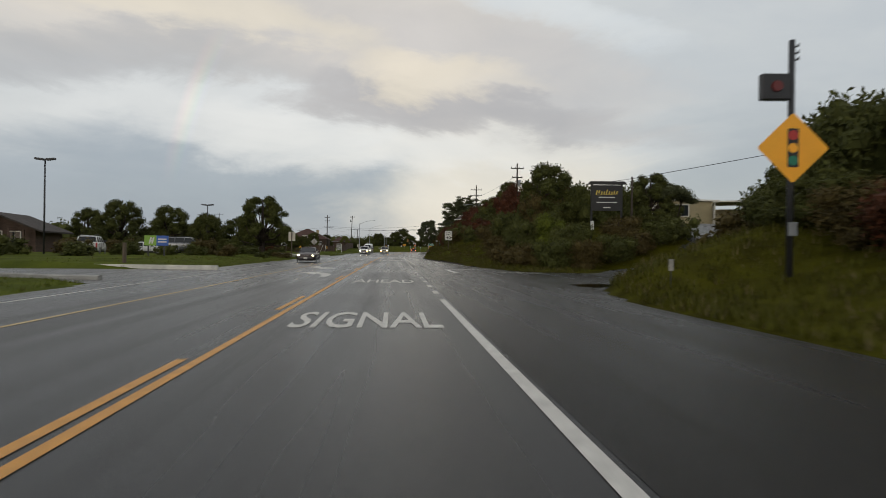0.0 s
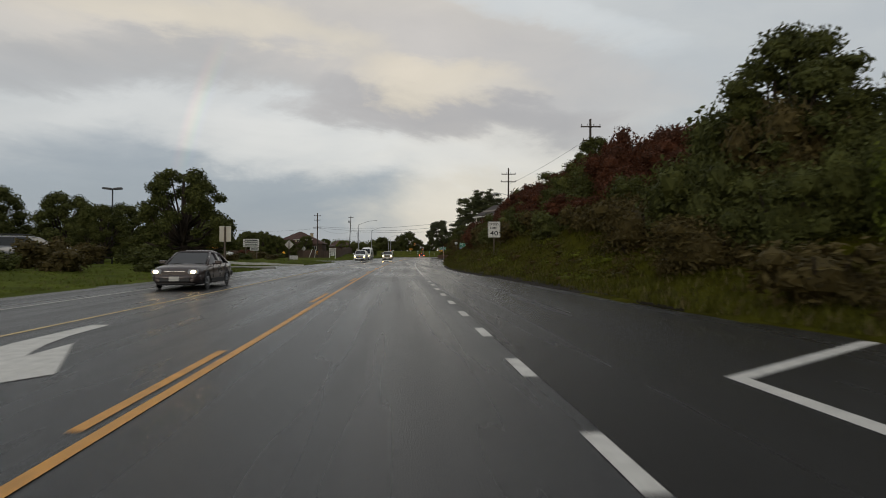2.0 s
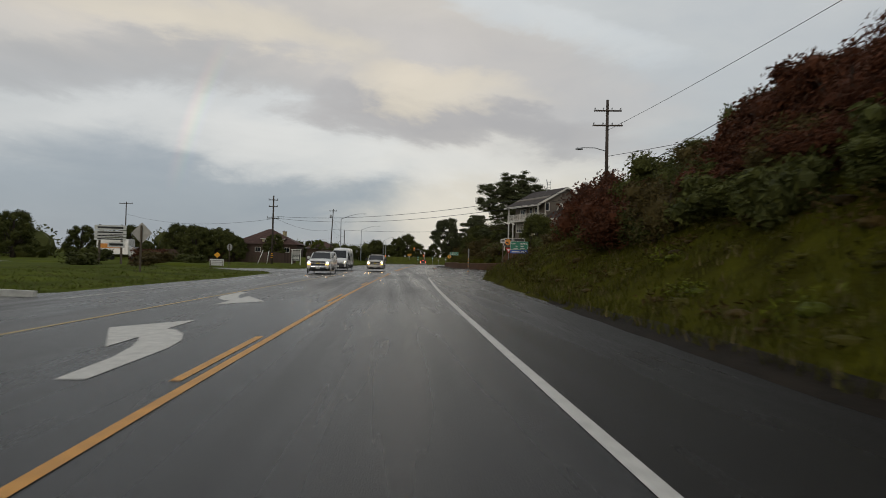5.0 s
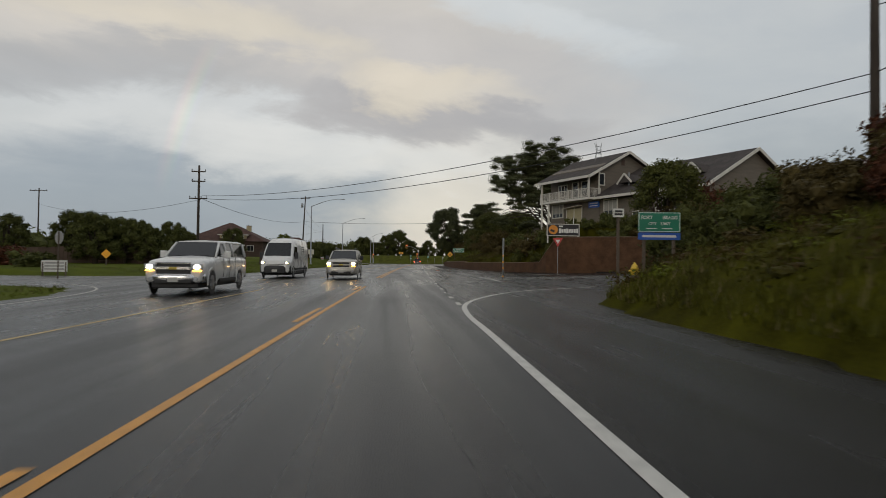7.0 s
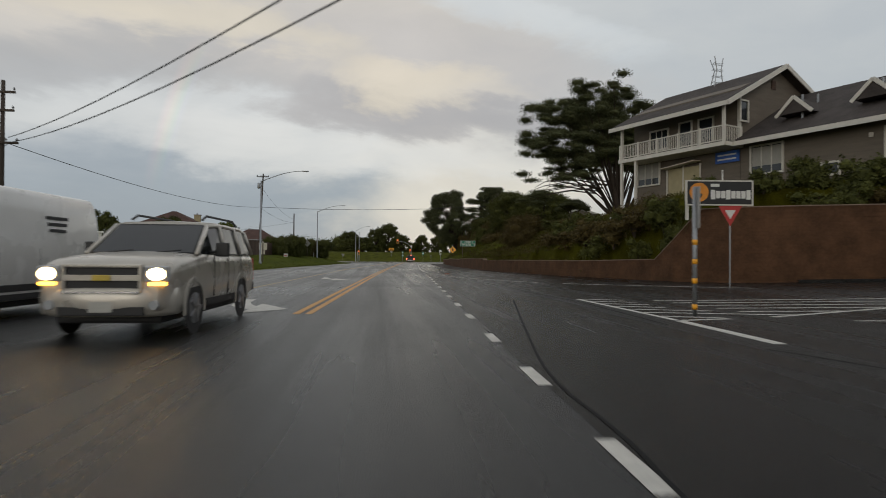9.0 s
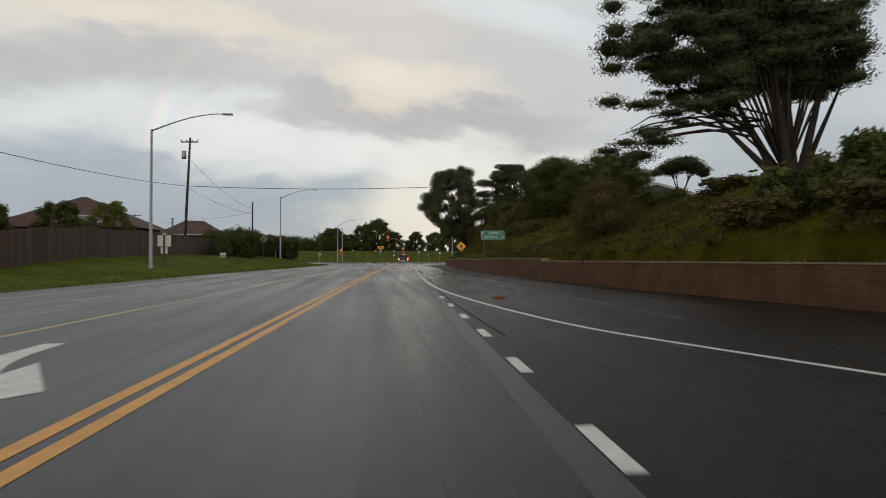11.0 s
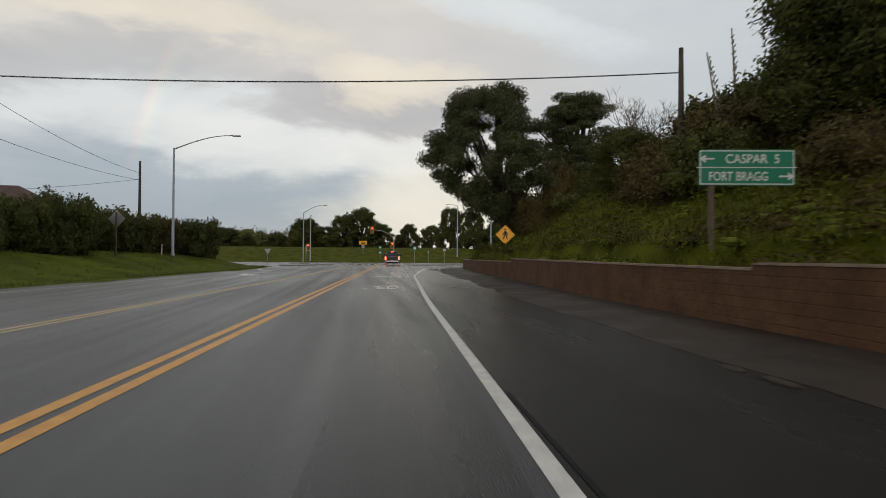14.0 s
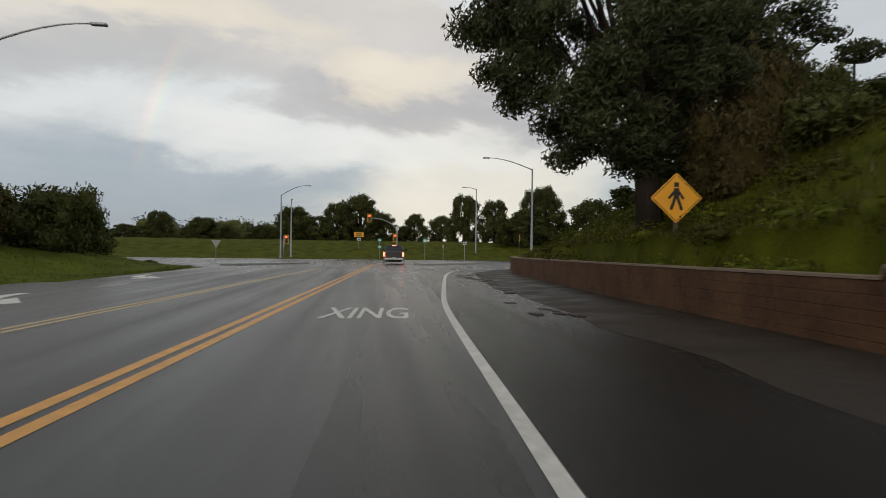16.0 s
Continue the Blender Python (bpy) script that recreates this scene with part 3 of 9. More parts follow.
def arrow(x, y, turn, sx=1.0, sy=1.0):
    bm = bmesh.new()
    for poly, z in ((STEM, 0.006), (HEAD, 0.007)):
        f = bm.faces.new([bm.verts.new((px * sx, py * sy, z)) for px, py in poly])
        f.normal_update()
        if f.normal.z < 0:
            f.normal_flip()
    bmesh.ops.triangulate(bm, faces=bm.faces[:])
    solo("turn_arrow", bm, WHITE_PAINT, "white painted turn lane arrow", "road marking", kind="structure", at=(x, y, 0), rz=turn)


for x, y, turn, sx, sy in ((-3.15, 27.5, 0, 1.25, 2.0), (-5.3, 43.95, 180, 1.25, 2.0), (-3.0, 86.8, 0, 1.25, 2.0), (-5.2, 102.8, 180, 1.25, 2.0), (-1.5, 158.5, 180, 1.15, 1.5), (-0.9, 178.0, 180, 1.15, 1.5), (-5.4, 228.0, 180, 1.15, 1.4), (-1.4, 249.5, 180, 1.15, 1.4), (-2.4, 262.0, 180, 1.15, 1.4)):
    arrow(x, y, turn, sx, sy)
# driveway chevron and hatching on the right
ribbon("gore_marking", [(3.74, 33.7), (3.66, 38.8), (7.2, 41.2)], 0.24, WHITE_PAINT, "white angled marking beside a driveway", step=9)
for k in range(4):
    ribbon("gore_marking", [(5.9 + k * 0.25, 35.9 - k * 0.45), (8.6 + k * 0.1, 34.9 - k * 0.35)], 0.11, WHITE_PAINT, "white hatched marking beside a driveway", step=9)
# striped gore at the side street
GORE = ((8.68, 158.56), (8.63, 152.11), (20.3, 154.7))
for (ax, ay), (bx, by) in ((GORE[0], GORE[1]), (GORE[1], GORE[2]), (GORE[2], GORE[0])):
    ribbon("gore_marking", [(ax, ay), (bx, by)], 0.16, WHITE_PAINT, "white outline of a striped traffic gore")
for k in range(1, 7):
    f = k / 7.0
    x0, y0 = GORE[0][0] + (GORE[1][0] - GORE[0][0]) * f, GORE[0][1] + (GORE[1][1] - GORE[0][1]) * f
    x1, y1 = GORE[2][0] + (GORE[1][0] - GORE[2][0]) * f, GORE[2][1] + (GORE[1][1] - GORE[2][1]) * f
    ribbon("gore_marking", [(x0 + 0.1, y0), (x1, y1)], 0.15, WHITE_PAINT, "white stripe of a traffic gore")
ribbon("edge_line", [(8.63, 152.0), (8.47, 148.7)], 0.24, WHITE_PAINT, "white line bounding a side street")
for pts in ([(12.2, 151.5), (13.6, 151.0)], [(11.2, 149.6), (13.4, 150.3)], [(9.9, 147.9), (12.9, 148.7)]):
    ribbon("gore_marking", pts, 0.10, WHITE_PAINT, "faint worn white marking on a side street")
# survey cross on the shoulder
ribbon("gore_marking", [(9.35, 233.1), (10.8, 231.5)], 0.08, WORN_PAINT, "faint white painted cross on the shoulder")
ribbon("gore_marking", [(9.75, 231.5), (10.6, 232.6)], 0.15, WORN_PAINT, "faint white painted cross on the shoulder", lift=0.010)
# tar seams
for pts in ([(8.2, 168), (8.05, 163), (8.36, 157.2), (8.0, 151.3)], [(6.5, 158), (4.75, 150), (4.11, 146.4), (3.99, 144.3), (3.92, 143.2), (3.77, 140.4), (3.77, 138.5), (3.5, 134)], [(7.9, 148.2), (8.15, 147.25), (8.53, 146.0), (9.24, 144.1), (11, 142.4)], [(6.4, 190), (6.2, 185.3), (6.05, 181), (6.0, 178)], [(7.65, 213), (7.4, 205), (7.2, 201)], [(5.6, 38.2), (7.5, 34.0), (9.5, 31.0)], [(8.98, 142.5), (9.66, 141.4), (11.5, 139.8)]):
    wob = [(x + 0.06 * math.sin(y * 2.1), y) for x, y in pts]
    ribbon("tar_seam", wob, 0.042, TAR, "dark tar seam in the asphalt", lift=0.008, step=0.8)
# stop lines
ribbon("stop_line", [(9.8, 287.5), (13.0, 287.2)], 0.35, WHITE_PAINT, "white stop line at the signal")


def COURSES(low, top):
    """Profile of the wall: courses of blocks with recessed bed joints, then top and back."""
    out = [(0.0, low)]
    for k in range(18):
        z = 0.2 * (k + 1)
        out += [(0.0, min(z - 0.012, top - 0.004)), (0.006, min(z - 0.005, top - 0.003)), (0.006, min(z + 0.005, top - 0.002)), (0.0, min(z + 0.012, top - 0.001))]
    return out + [(0.0, top), (0.55, top), (0.55, low)]


def build_wall():
    dense = []
    for (ax, ay), (bx, by) in zip(WALL, WALL[1:]):
        n = max(1, int(math.hypot(bx - ax, by - ay) / 1.2))
        dense += [(ax + (bx - ax) * k / n, ay + (by - ay) * k / n) for k in range(n)]
    dense.append(WALL[-1])
    for ys in WALL_STEPS:
        xs = float(np.interp(ys, [p[1] for p in WALL[3:]], [p[0] for p in WALL[3:]]))
        dense += [(xs, ys - 0.03), (xs, ys + 0.03)]
    low = [q for q in dense if q[0] < 21]
    dense = [q for q in dense if q[0] >= 21] + sorted(low, key=lambda q: q[1])
    wall = bmesh.new()
    cap = bmesh.new()
    bed = bmesh.new()
    rows, caps, beds = [], [], []
    for i, (x, y) in enumerate(dense):
        a, b = dense[max(i - 1, 0)], dense[min(i + 1, len(dense) - 1)]
        d = Vector((b[0] - a[0], b[1] - a[1])).normalized()
        n = Vector((d.y, -d.x))
        top, low = wall_top(y), -0.2
        rows.append([wall.verts.new((x + n.x * o, y + n.y * o, z)) for o, z in COURSES(low, top)])
        beds.append([bed.verts.new((x + n.x * o, y + n.y * o, z)) for o, z in ((0.40, top - 0.3), (0.40, top + 0.05), (1.3, top + 0.03 + 0.12 * noise.noise((x, y, 0))), (2.3, top - 0.05), (2.3, top - 0.6))])
        caps.append([cap.verts.new((x + n.x * o, y + n.y * o, z)) for o, z in ((-0.02, top + 0.004), (-0.02, top + 0.05), (0.40, top + 0.05), (0.40, top + 0.004))])
    for bm, rr in ((wall, rows), (cap, caps), (bed, beds)):
        c = len(rr[0])
        for p, q in zip(rr, rr[1:]):
            for k in range(c):
                bm.faces.new((p[k], p[(k + 1) % c], q[(k + 1) % c], q[k]))
        bm.faces.new(rr[0]), bm.faces.new(rr[-1][::-1])
    w = solo("retaining_wall", wall, BRICK_WALL, "brown block retaining wall along the foot of the bank", "wall", kind="structure")
    solo("planting_bed", bed, GREEN_BANK, "grassy soil behind the retaining wall", "ground", kind="structure")
    part("wall_cap", cap, CAP, w, "weathered concrete wall cap")


build_wall()


def puddle(cx, cy, rx, ry, seed, mat, label):
    """Shallow standing water or a damp patch with an uneven outline."""
    bm = bmesh.new()
    rng = random.Random(seed)
    ring = []
    for k in range(40):
        a = 2 * math.pi * k / 40
        r = 1 + 0.16 * math.sin(3 * a + 0.7) + 0.08 * math.sin(7 * a + seed) + rng.uniform(-0.05, 0.05)
        x, y = cx + rx * r * math.cos(a) + 0.3 * math.sin(a), cy + ry * r * math.sin(a) + 0.25 * math.cos(a)
        x = min(x, table(RIGHT_EDGE, y) - 0.15)
        ring.append(bm.verts.new((x, y, road_z(x, y) + 0.008)))
    bm.faces.new(ring)
    solo("puddle", bm, mat, label, "puddle", kind="structure")


puddle(8.2, 22.3, 1.36, 1.08, 77, PUDDLE, "shallow dark puddle on worn asphalt")
DAMP = asphalt_material("damp_dark_asphalt", (0.006, 0.006, 0.0058), 0.15, 0.3, 0.16)
puddle(8.2, 191.4, 1.3, 1.3, 5, DAMP, "dark damp patch on the asphalt shoulder")

# ---- trees, shrubs and grass ----
def leaf_mat(name, dark, light):
    return material(name, dark, 0.75, tint=light, scale=0.6, fine=5, per="island", spec=0.15)


LEAF = {
    "dark": leaf_mat("foliage_dark", (0.027, 0.031, 0.009), (0.080, 0.086, 0.021)),
    "olive": leaf_mat("foliage_olive", (0.032, 0.037, 0.010), (0.096, 0.102, 0.025)),
    "green": leaf_mat("foliage_green", (0.040, 0.052, 0.007), (0.115, 0.135, 0.016)),
    "red": leaf_mat("foliage_red", (0.034, 0.016, 0.009), (0.105, 0.036, 0.016)),
    "brown": leaf_mat("foliage_brown", (0.032, 0.025, 0.009), (0.096, 0.072, 0.023)),
}
# paler and greyer than the dark foliage: a lift for haze in the colour
PINE = leaf_mat("foliage_pine", (0.031, 0.037, 0.018), (0.092, 0.100, 0.044))
BARK = material("bark", (0.045, 0.034, 0.026), 0.9, vary=0.4, scale=2, fine=14, bump=0.8, stretch=(1, 1, 0.25), spec=0.2)
BLADE = leaf_mat("grass_blades", (0.024, 0.024, 0.0028), (0.084, 0.084, 0.0075))
WEED = {"green": leaf_mat("weeds_green", (0.036, 0.044, 0.004), (0.118, 0.134, 0.010)), "olive": leaf_mat("weeds_olive", (0.022, 0.020, 0.003), (0.066, 0.058, 0.008)), "brown": leaf_mat("weeds_brown", (0.024, 0.016, 0.0045), (0.072, 0.046, 0.012))}
LAWN_BLADE = leaf_mat("lawn_blades", (0.036, 0.047, 0.006), (0.108, 0.130, 0.014))
BLADE_DRY = leaf_mat("grass_blades_dry", (0.06, 0.052, 0.02), (0.14, 0.11, 0.045))

def ico(sub=2):
    bm = bmesh.new()
    bmesh.ops.create_icosphere(bm, subdivisions=sub, radius=1.0)
    v = np.array([p.co[:] for p in bm.verts])
    f = np.array([[p.index for p in q.verts] for q in bm.faces])
    bm.free()
    return v, f


ICO_FINE, ICO_PLAIN = ico(2), ico(1)


def leaf_mass(name, puffs, leaves, size, mat, seed, core=0.66, lift=0.3, slim=0.42):
    """Foliage of many small folded leaves over clumps. puffs: (x, y, z, rx, ry, rz)."""
    rng = np.random.default_rng(seed)
    puffs = np.array(puffs, float)
    verts, faces, base = [], [], 0
    ICO_V, ICO_F = ICO_FINE if leaves > 9000 else ICO_PLAIN
    for p in puffs:
        bump = 1 + 0.22 * np.array([noise.noise(Vector(v * 2.2) + Vector(p[:3] * 0.7)) for v in ICO_V])
        v = ICO_V * bump[:, None] * p[3:] * core + p[:3]
        verts.append(v)
        faces.append(np.c_[ICO_F, ICO_F[:, 2]] + base)
        base += len(v)
    area = (puffs[:, 3] * puffs[:, 4] + puffs[:, 4] * puffs[:, 5] + puffs[:, 3] * puffs[:, 5])
    who = rng.choice(len(puffs), leaves, p=area / area.sum())
    d = rng.normal(size=(leaves, 3))
    d /= np.linalg.norm(d, axis=1)[:, None]
    r = 0.58 + 0.56 * rng.random(leaves) ** 1.4
    c = puffs[who, :3] + d * puffs[who, 3:] * r[:, None]
    n = d + rng.normal(size=(leaves, 3)) * 1.2 + (0, 0, lift)
    n /= np.linalg.norm(n, axis=1)[:, None]
    t = np.cross(n, rng.normal(size=(leaves, 3)))
    t /= np.linalg.norm(t, axis=1)[:, None]
    b = np.cross(n, t)
    s = size * (0.6 + 0.9 * rng.random(leaves))[:, None]
    q = np.stack([c - t * s, c + b * s * slim + n * s * 0.15, c + t * s, c - b * s * slim + n * s * 0.15], 1)
    verts.append(q.reshape(-1, 3))
    faces.append(np.arange(leaves * 4).reshape(-1, 4) + base)
    v, f = np.concatenate(verts), np.concatenate(faces)
    flist = [tuple(r[:3]) if r[2] == r[3] else tuple(r) for r in f.tolist()]
    return raw(name, v.tolist(), flist, mat)


def shrub_mesh(seed, mat, leaves, size):
    rng = random.Random(seed)
    puffs = [(0, 0, 0.55, 0.8, 0.8, 0.6)]
    for k in range(14):
        a, rr = rng.uniform(0, 6.28), rng.uniform(0.35, 0.8)
        s = rng.uniform(0.2, 0.42)
        puffs.append((math.cos(a) * rr, math.sin(a) * rr, rng.uniform(0.2, 1.05), s, s, s * rng.uniform(0.7, 1.0)))
    return leaf_mass("foliage", puffs, leaves, size, mat, seed)


SHRUB_LABEL = {
    "dark": "dense dark green shrub on the roadside bank", "olive": "olive green shrub on the bank", "green": "fresh green leafy shrub",
    "red": "dark shrub with reddish autumn leaves", "brown": "brownish scrubby bush on the bank",
}


def make_shrub(seed, colour, leaves, size):
    t = thing("shrub", label=SHRUB_LABEL[colour], category="shrub", group="roadside shrubs")
    f = new("foliage", shrub_mesh(seed, LEAF[colour], leaves, size))
    f.parent = t
    bm = bmesh.new()
    rng = random.Random(seed)
    for k in range(4):
        a = rng.uniform(0, 6.28)
        tube(bm, [(0, 0, -0.25), (math.cos(a) * 0.2, math.sin(a) * 0.2, 0.3), (math.cos(a) * 0.5, math.sin(a) * 0.5, 0.9)], [0.05, 0.04, 0.015], 5)
    part("stem", bm, BARK, t)
    return t


SHRUBS, FINE = {}, ((500, 0.13), (1300, 0.08), (5600, 0.042))


def plant(colour, x, y, r, h, z=None, sink=0.15):
    """A shrub of radius r and height h standing on the ground."""
    rng = random.Random(int(x * 131 + y * 17))
    fine = 2 if max(r, h * 0.7) > 1.5 and (x > 4 or y > 240) else 1 if h > 0.75 else 0
    key = (colour, fine, rng.randrange(2))
    z = ground_z(x, y) if z is None else z
    m = pose(x, y, z - sink * h, rng.uniform(-5, 5), rng.uniform(-5, 5), rng.uniform(0, 360)) @ Matrix.Diagonal((r, r * rng.uniform(0.85, 1.15), h * 0.78, 1))
    if key not in SHRUBS:
        SHRUBS[key] = make_shrub(30 + 7 * list(LEAF).index(colour) + key[2] + 50 * fine, colour, *FINE[fine])
        SHRUBS[key].matrix_basis = m
        return SHRUBS[key]
    src = SHRUBS[key]
    return copy_thing(src, m @ Matrix.Diagonal((1 / src.scale.x, 1 / src.scale.y, 1 / src.scale.z, 1)))


def bank_planting():
    rng = random.Random(5)
    # bank with the speed limit sign
    for d, r, h in ((4.6, 1.3, 1.5), (6.0, 1.5, 2.0), (7.8, 1.8, 2.5), (10.0, 2.1, 3.0), (12.6, 2.3, 3.2)):
        y = 53.0 + rng.uniform(0, 2)
        while y < 117:
            yy = y + rng.uniform(-0.6, 0.6)
            k = smooth(52, 66, yy) * (1 - 0.2 * smooth(98, 117, yy))
            x = table(RIGHT_EDGE, yy) + d * (1.0 if yy > 70 else 1.0 + (70 - yy) * 0.012) + rng.uniform(-0.6, 0.6)
            colour = rng.choice(("red", "red", "red", "brown", "dark") if 58 < yy < 104 and d > 5.5 else ("dark", "brown", "olive", "dark"))
            plant(colour, x, yy, r * rng.uniform(0.85, 1.25), h * (0.6 + 0.4 * k) * rng.uniform(0.75, 1.2) * (0.6 if d > 9 and 75 < yy < 93 else 1))
            y += r * 1.45
    for x, y, r, h, c in ((9.9, 101.0, 1.8, 2.8, "brown"), (10.2, 104.0, 2.0, 3.0, "red"), (10.6, 107.0, 2.0, 3.1, "red"), (11.0, 110.0, 2.1, 3.1, "red"), (11.8, 113.0, 2.1, 2.8, "red"), (13.0, 112.0, 2.3, 3.2, "red"), (13.0, 107.5, 2.3, 3.2, "dark")):
        plant(c, x, y, r, h)
    for x, y, r, h, c in ((12.4, 73.4, 1.8, 2.2, "olive"), (14.0, 74.5, 1.9, 2.3, "olive"), (11.4, 70.6, 1.8, 2.0, "dark"), (13.2, 71.6, 1.9, 2.2, "olive"), (15.6, 76.6, 2.0, 2.5, "olive")):
        plant(c, x, y, r, h)
    # mass beside the driveway
    for x, y, r, h, c in ((8.9, 44.6, 1.5, 1.7, "brown"), (9.6, 41.8, 1.6, 2.1, "brown"), (11.3, 39.9, 1.7, 2.4, "dark"), (13.4, 39.6, 1.7, 2.4, "brown"), (15.5, 40.2, 1.7, 2.3, "dark"), (17.6, 40.9, 1.6, 2.2, "brown"), (19.5, 41.3, 1.6, 2.0, "dark"), (13.6, 43.0, 1.9, 2.6, "olive"), (12.6, 45.4, 1.5, 3.2, "green"),
                          (21.3, 41.7, 1.3, 1.9, "dark"), (17.0, 43.2, 1.6, 2.3, "brown"), (9.4, 50.5, 1.7, 2.2, "brown"), (11.4, 49.0, 2.0, 3.0, "dark"), (13.0, 47.6, 1.4, 3.3, "olive"), (11.2, 53.5, 2.2, 4.0, "dark"), (13.6, 52.0, 2.4, 4.6, "brown"),
                          (16.2, 52.0, 2.6, 4.6, "dark"), (18.8, 51.0, 2.4, 4.4, "dark"), (14.4, 56.0, 2.6, 5.2, "dark"), (10.2, 57.5, 2.0, 3.0, "brown"), (23.6, 51.0, 1.6, 1.4, "dark"), (28.6, 58.6, 1.3, 2.4, "dark"), (30.6, 46.6, 1.5, 1.5, "dark"), (32.6, 49.4, 1.4, 1.4, "dark"), (21.5, 52.5, 2.3, 4.4, "dark"),
                          (26.2, 54.4, 0.9, 1.0, "brown")):
        plant(c, x, y, r, h)
    # mound at the start
    for x, y, r, h, c in ((11.8, 7.5, 1.5, 1.9, "brown"), (12.2, 10.0, 1.6, 2.0, "red"), (12.6, 12.6, 1.7, 2.1, "red"), (13.2, 15.2, 1.7, 2.0, "brown"), (13.6, 18.0, 1.6, 1.8, "dark"), (14.6, 21.0, 1.6, 1.7, "dark"),
                          (15.6, 10.5, 2.4, 3.6, "dark"), (16.4, 14.5, 2.6, 4.6, "dark"), (17.0, 19.0, 2.6, 4.8, "dark"), (17.2, 24.0, 2.2, 3.2, "dark"), (16.0, 27.0, 1.8, 2.2, "dark"), (14.8, 23.5, 1.5, 1.8, "brown"), (20.0, 22.0, 3.2, 5.4, "dark"),
                          (20.5, 16.0, 3.2, 6.0, "dark"), (21.2, 29.4, 2.3, 5.0, "dark"), (18.6, 27.6, 1.9, 3.4, "dark"), (16.2, 27.6, 1.3, 1.8, "dark"), (17.4, 29.3, 1.4, 2.0, "dark"), (19.2, 31.2, 1.5, 2.2, "brown"), (20.9, 33.2, 1.5, 2.2, "dark"), (15.4, 25.6, 1.1, 1.4, "brown"), (15.9, 26.7, 1.4, 2.2, "dark"), (17.6, 27.9, 1.5, 2.4, "dark"), (18.8, 29.7, 1.5, 2.3, "dark"), (14.3, 24.3, 1.2, 1.6, "brown"), (12.6, 4.0, 1.8, 2.2, "brown")):
        plant(c, x, y, r, h)
    # bank end at the side street
    for x, y, r, h, c in ((12.4, 116.5, 1.4, 1.5, "dark"), (12.9, 119.5, 1.6, 2.2, "red"), (13.0, 122.6, 1.6, 2.0, "red"), (15.2, 137.2, 2.2, 4.4, "brown"), (17.2, 138.2, 2.2, 4.6, "red"), (13.3, 135.2, 1.3, 2.0, "dark"), (19.4, 139.4, 2.3, 4.4, "red"), (22.0, 139.5, 2.2, 4.0, "brown"), (13.6, 134.0, 1.4, 2.4, "dark"), (15.0, 124.6, 1.6, 2.0, "brown"), (15.0, 122.0, 2.4, 3.2, "dark"),
                          (16.6, 125.5, 2.2, 3.0, "red"), (18.6, 127.0, 2.2, 3.0, "brown"), (21.5, 129.0, 2.2, 2.6, "red"), (12.0, 127.6, 0.9, 0.6, "brown"), (14.6, 129.5, 1.0, 0.7, "olive"), (18.4, 122.5, 2.8, 4.0, "dark"), (13.4, 130.6, 1.3, 1.9, "dark"), (14.6, 127.6, 1.6, 2.3, "brown"), (15.4, 131.4, 1.8, 2.8, "dark"), (17.4, 130.0, 2.0, 3.0, "brown"), (17.0, 133.6, 2.0, 3.2, "dark"), (14.9, 134.4, 1.7, 2.8, "dark"), (13.0, 125.6, 1.1, 1.5, "brown")):
        plant(c, x, y, r, h)
    # along the top of the high wall and round the house
    for x, y, r, h, c in ((20.6, 166.2, 1.0, 1.2, "dark"), (22.4, 165.6, 1.2, 1.8, "dark"), (24.4, 164.8, 1.3, 1.5, "dark"), (26.2, 164.0, 1.3, 1.7, "olive"), (27.8, 162.8, 1.3, 2.0, "dark"), (31.6, 161.4, 2.6, 3.9, "red"), (29.2, 161.8, 1.3, 2.0, "dark"), (33.2, 160.6, 1.5, 2.0, "dark"),
                          (36.0, 159.4, 1.7, 2.4, "dark"), (39.0, 158.4, 1.8, 2.4, "dark"), (42.5, 157.0, 1.9, 2.8, "brown"), (19.0, 168.8, 0.9, 1.0, "olive"), (20.6, 171.4, 0.8, 0.9, "dark")):
        plant(c, x, y, r, h)
    for k in range(22):
        f = k / 21
        x, y = 22.5 + 24 * f + rng.uniform(-0.3, 0.3), 164.6 - 10.6 * f + rng.uniform(-0.2, 0.2)
        plant(rng.choice(("dark", "dark", "brown", "olive")), x, y, rng.uniform(0.9, 1.3), rng.uniform(1.0, 1.7), 3.55)
    for x, y, r, h, z, c in ((17.6, 170.2, 1.3, 1.7, 3.2, "dark"), (17.0, 172.6, 1.3, 1.6, 3.1, "brown"), (16.6, 174.6, 1.2, 1.5, 2.4, "brown"), (16.4, 176.4, 1.2, 1.5, 1.6, "olive"), (18.6, 174.0, 1.6, 2.2, 3.6, "brown"), (18.4, 177.0, 1.7, 2.4, 2.6, "dark"), (17.9, 167.9, 1.0, 2.2, 1.5, "olive"), (17.7, 169.2, 1.0, 2.0, 1.5, "dark"), (18.6, 168.6, 1.2, 2.0, 2.6, "dark"), (16.9, 171.6, 0.9, 1.3, 1.4, "olive")):
        plant(c, x, y, r, h, z)
    for k in range(13):
        y = 176.5 + k * 0.85 + rng.uniform(-0.5, 0.5)
        x = 16.2 + rng.uniform(0, 3.0) * smooth(176, 186, y) + 3.0 * smooth(188, 196, y) * rng.random()
        plant(rng.choice(("dark", "olive", "brown", "dark")), x, y, rng.uniform(0.9, 1.5), rng.uniform(0.9, 1.7))
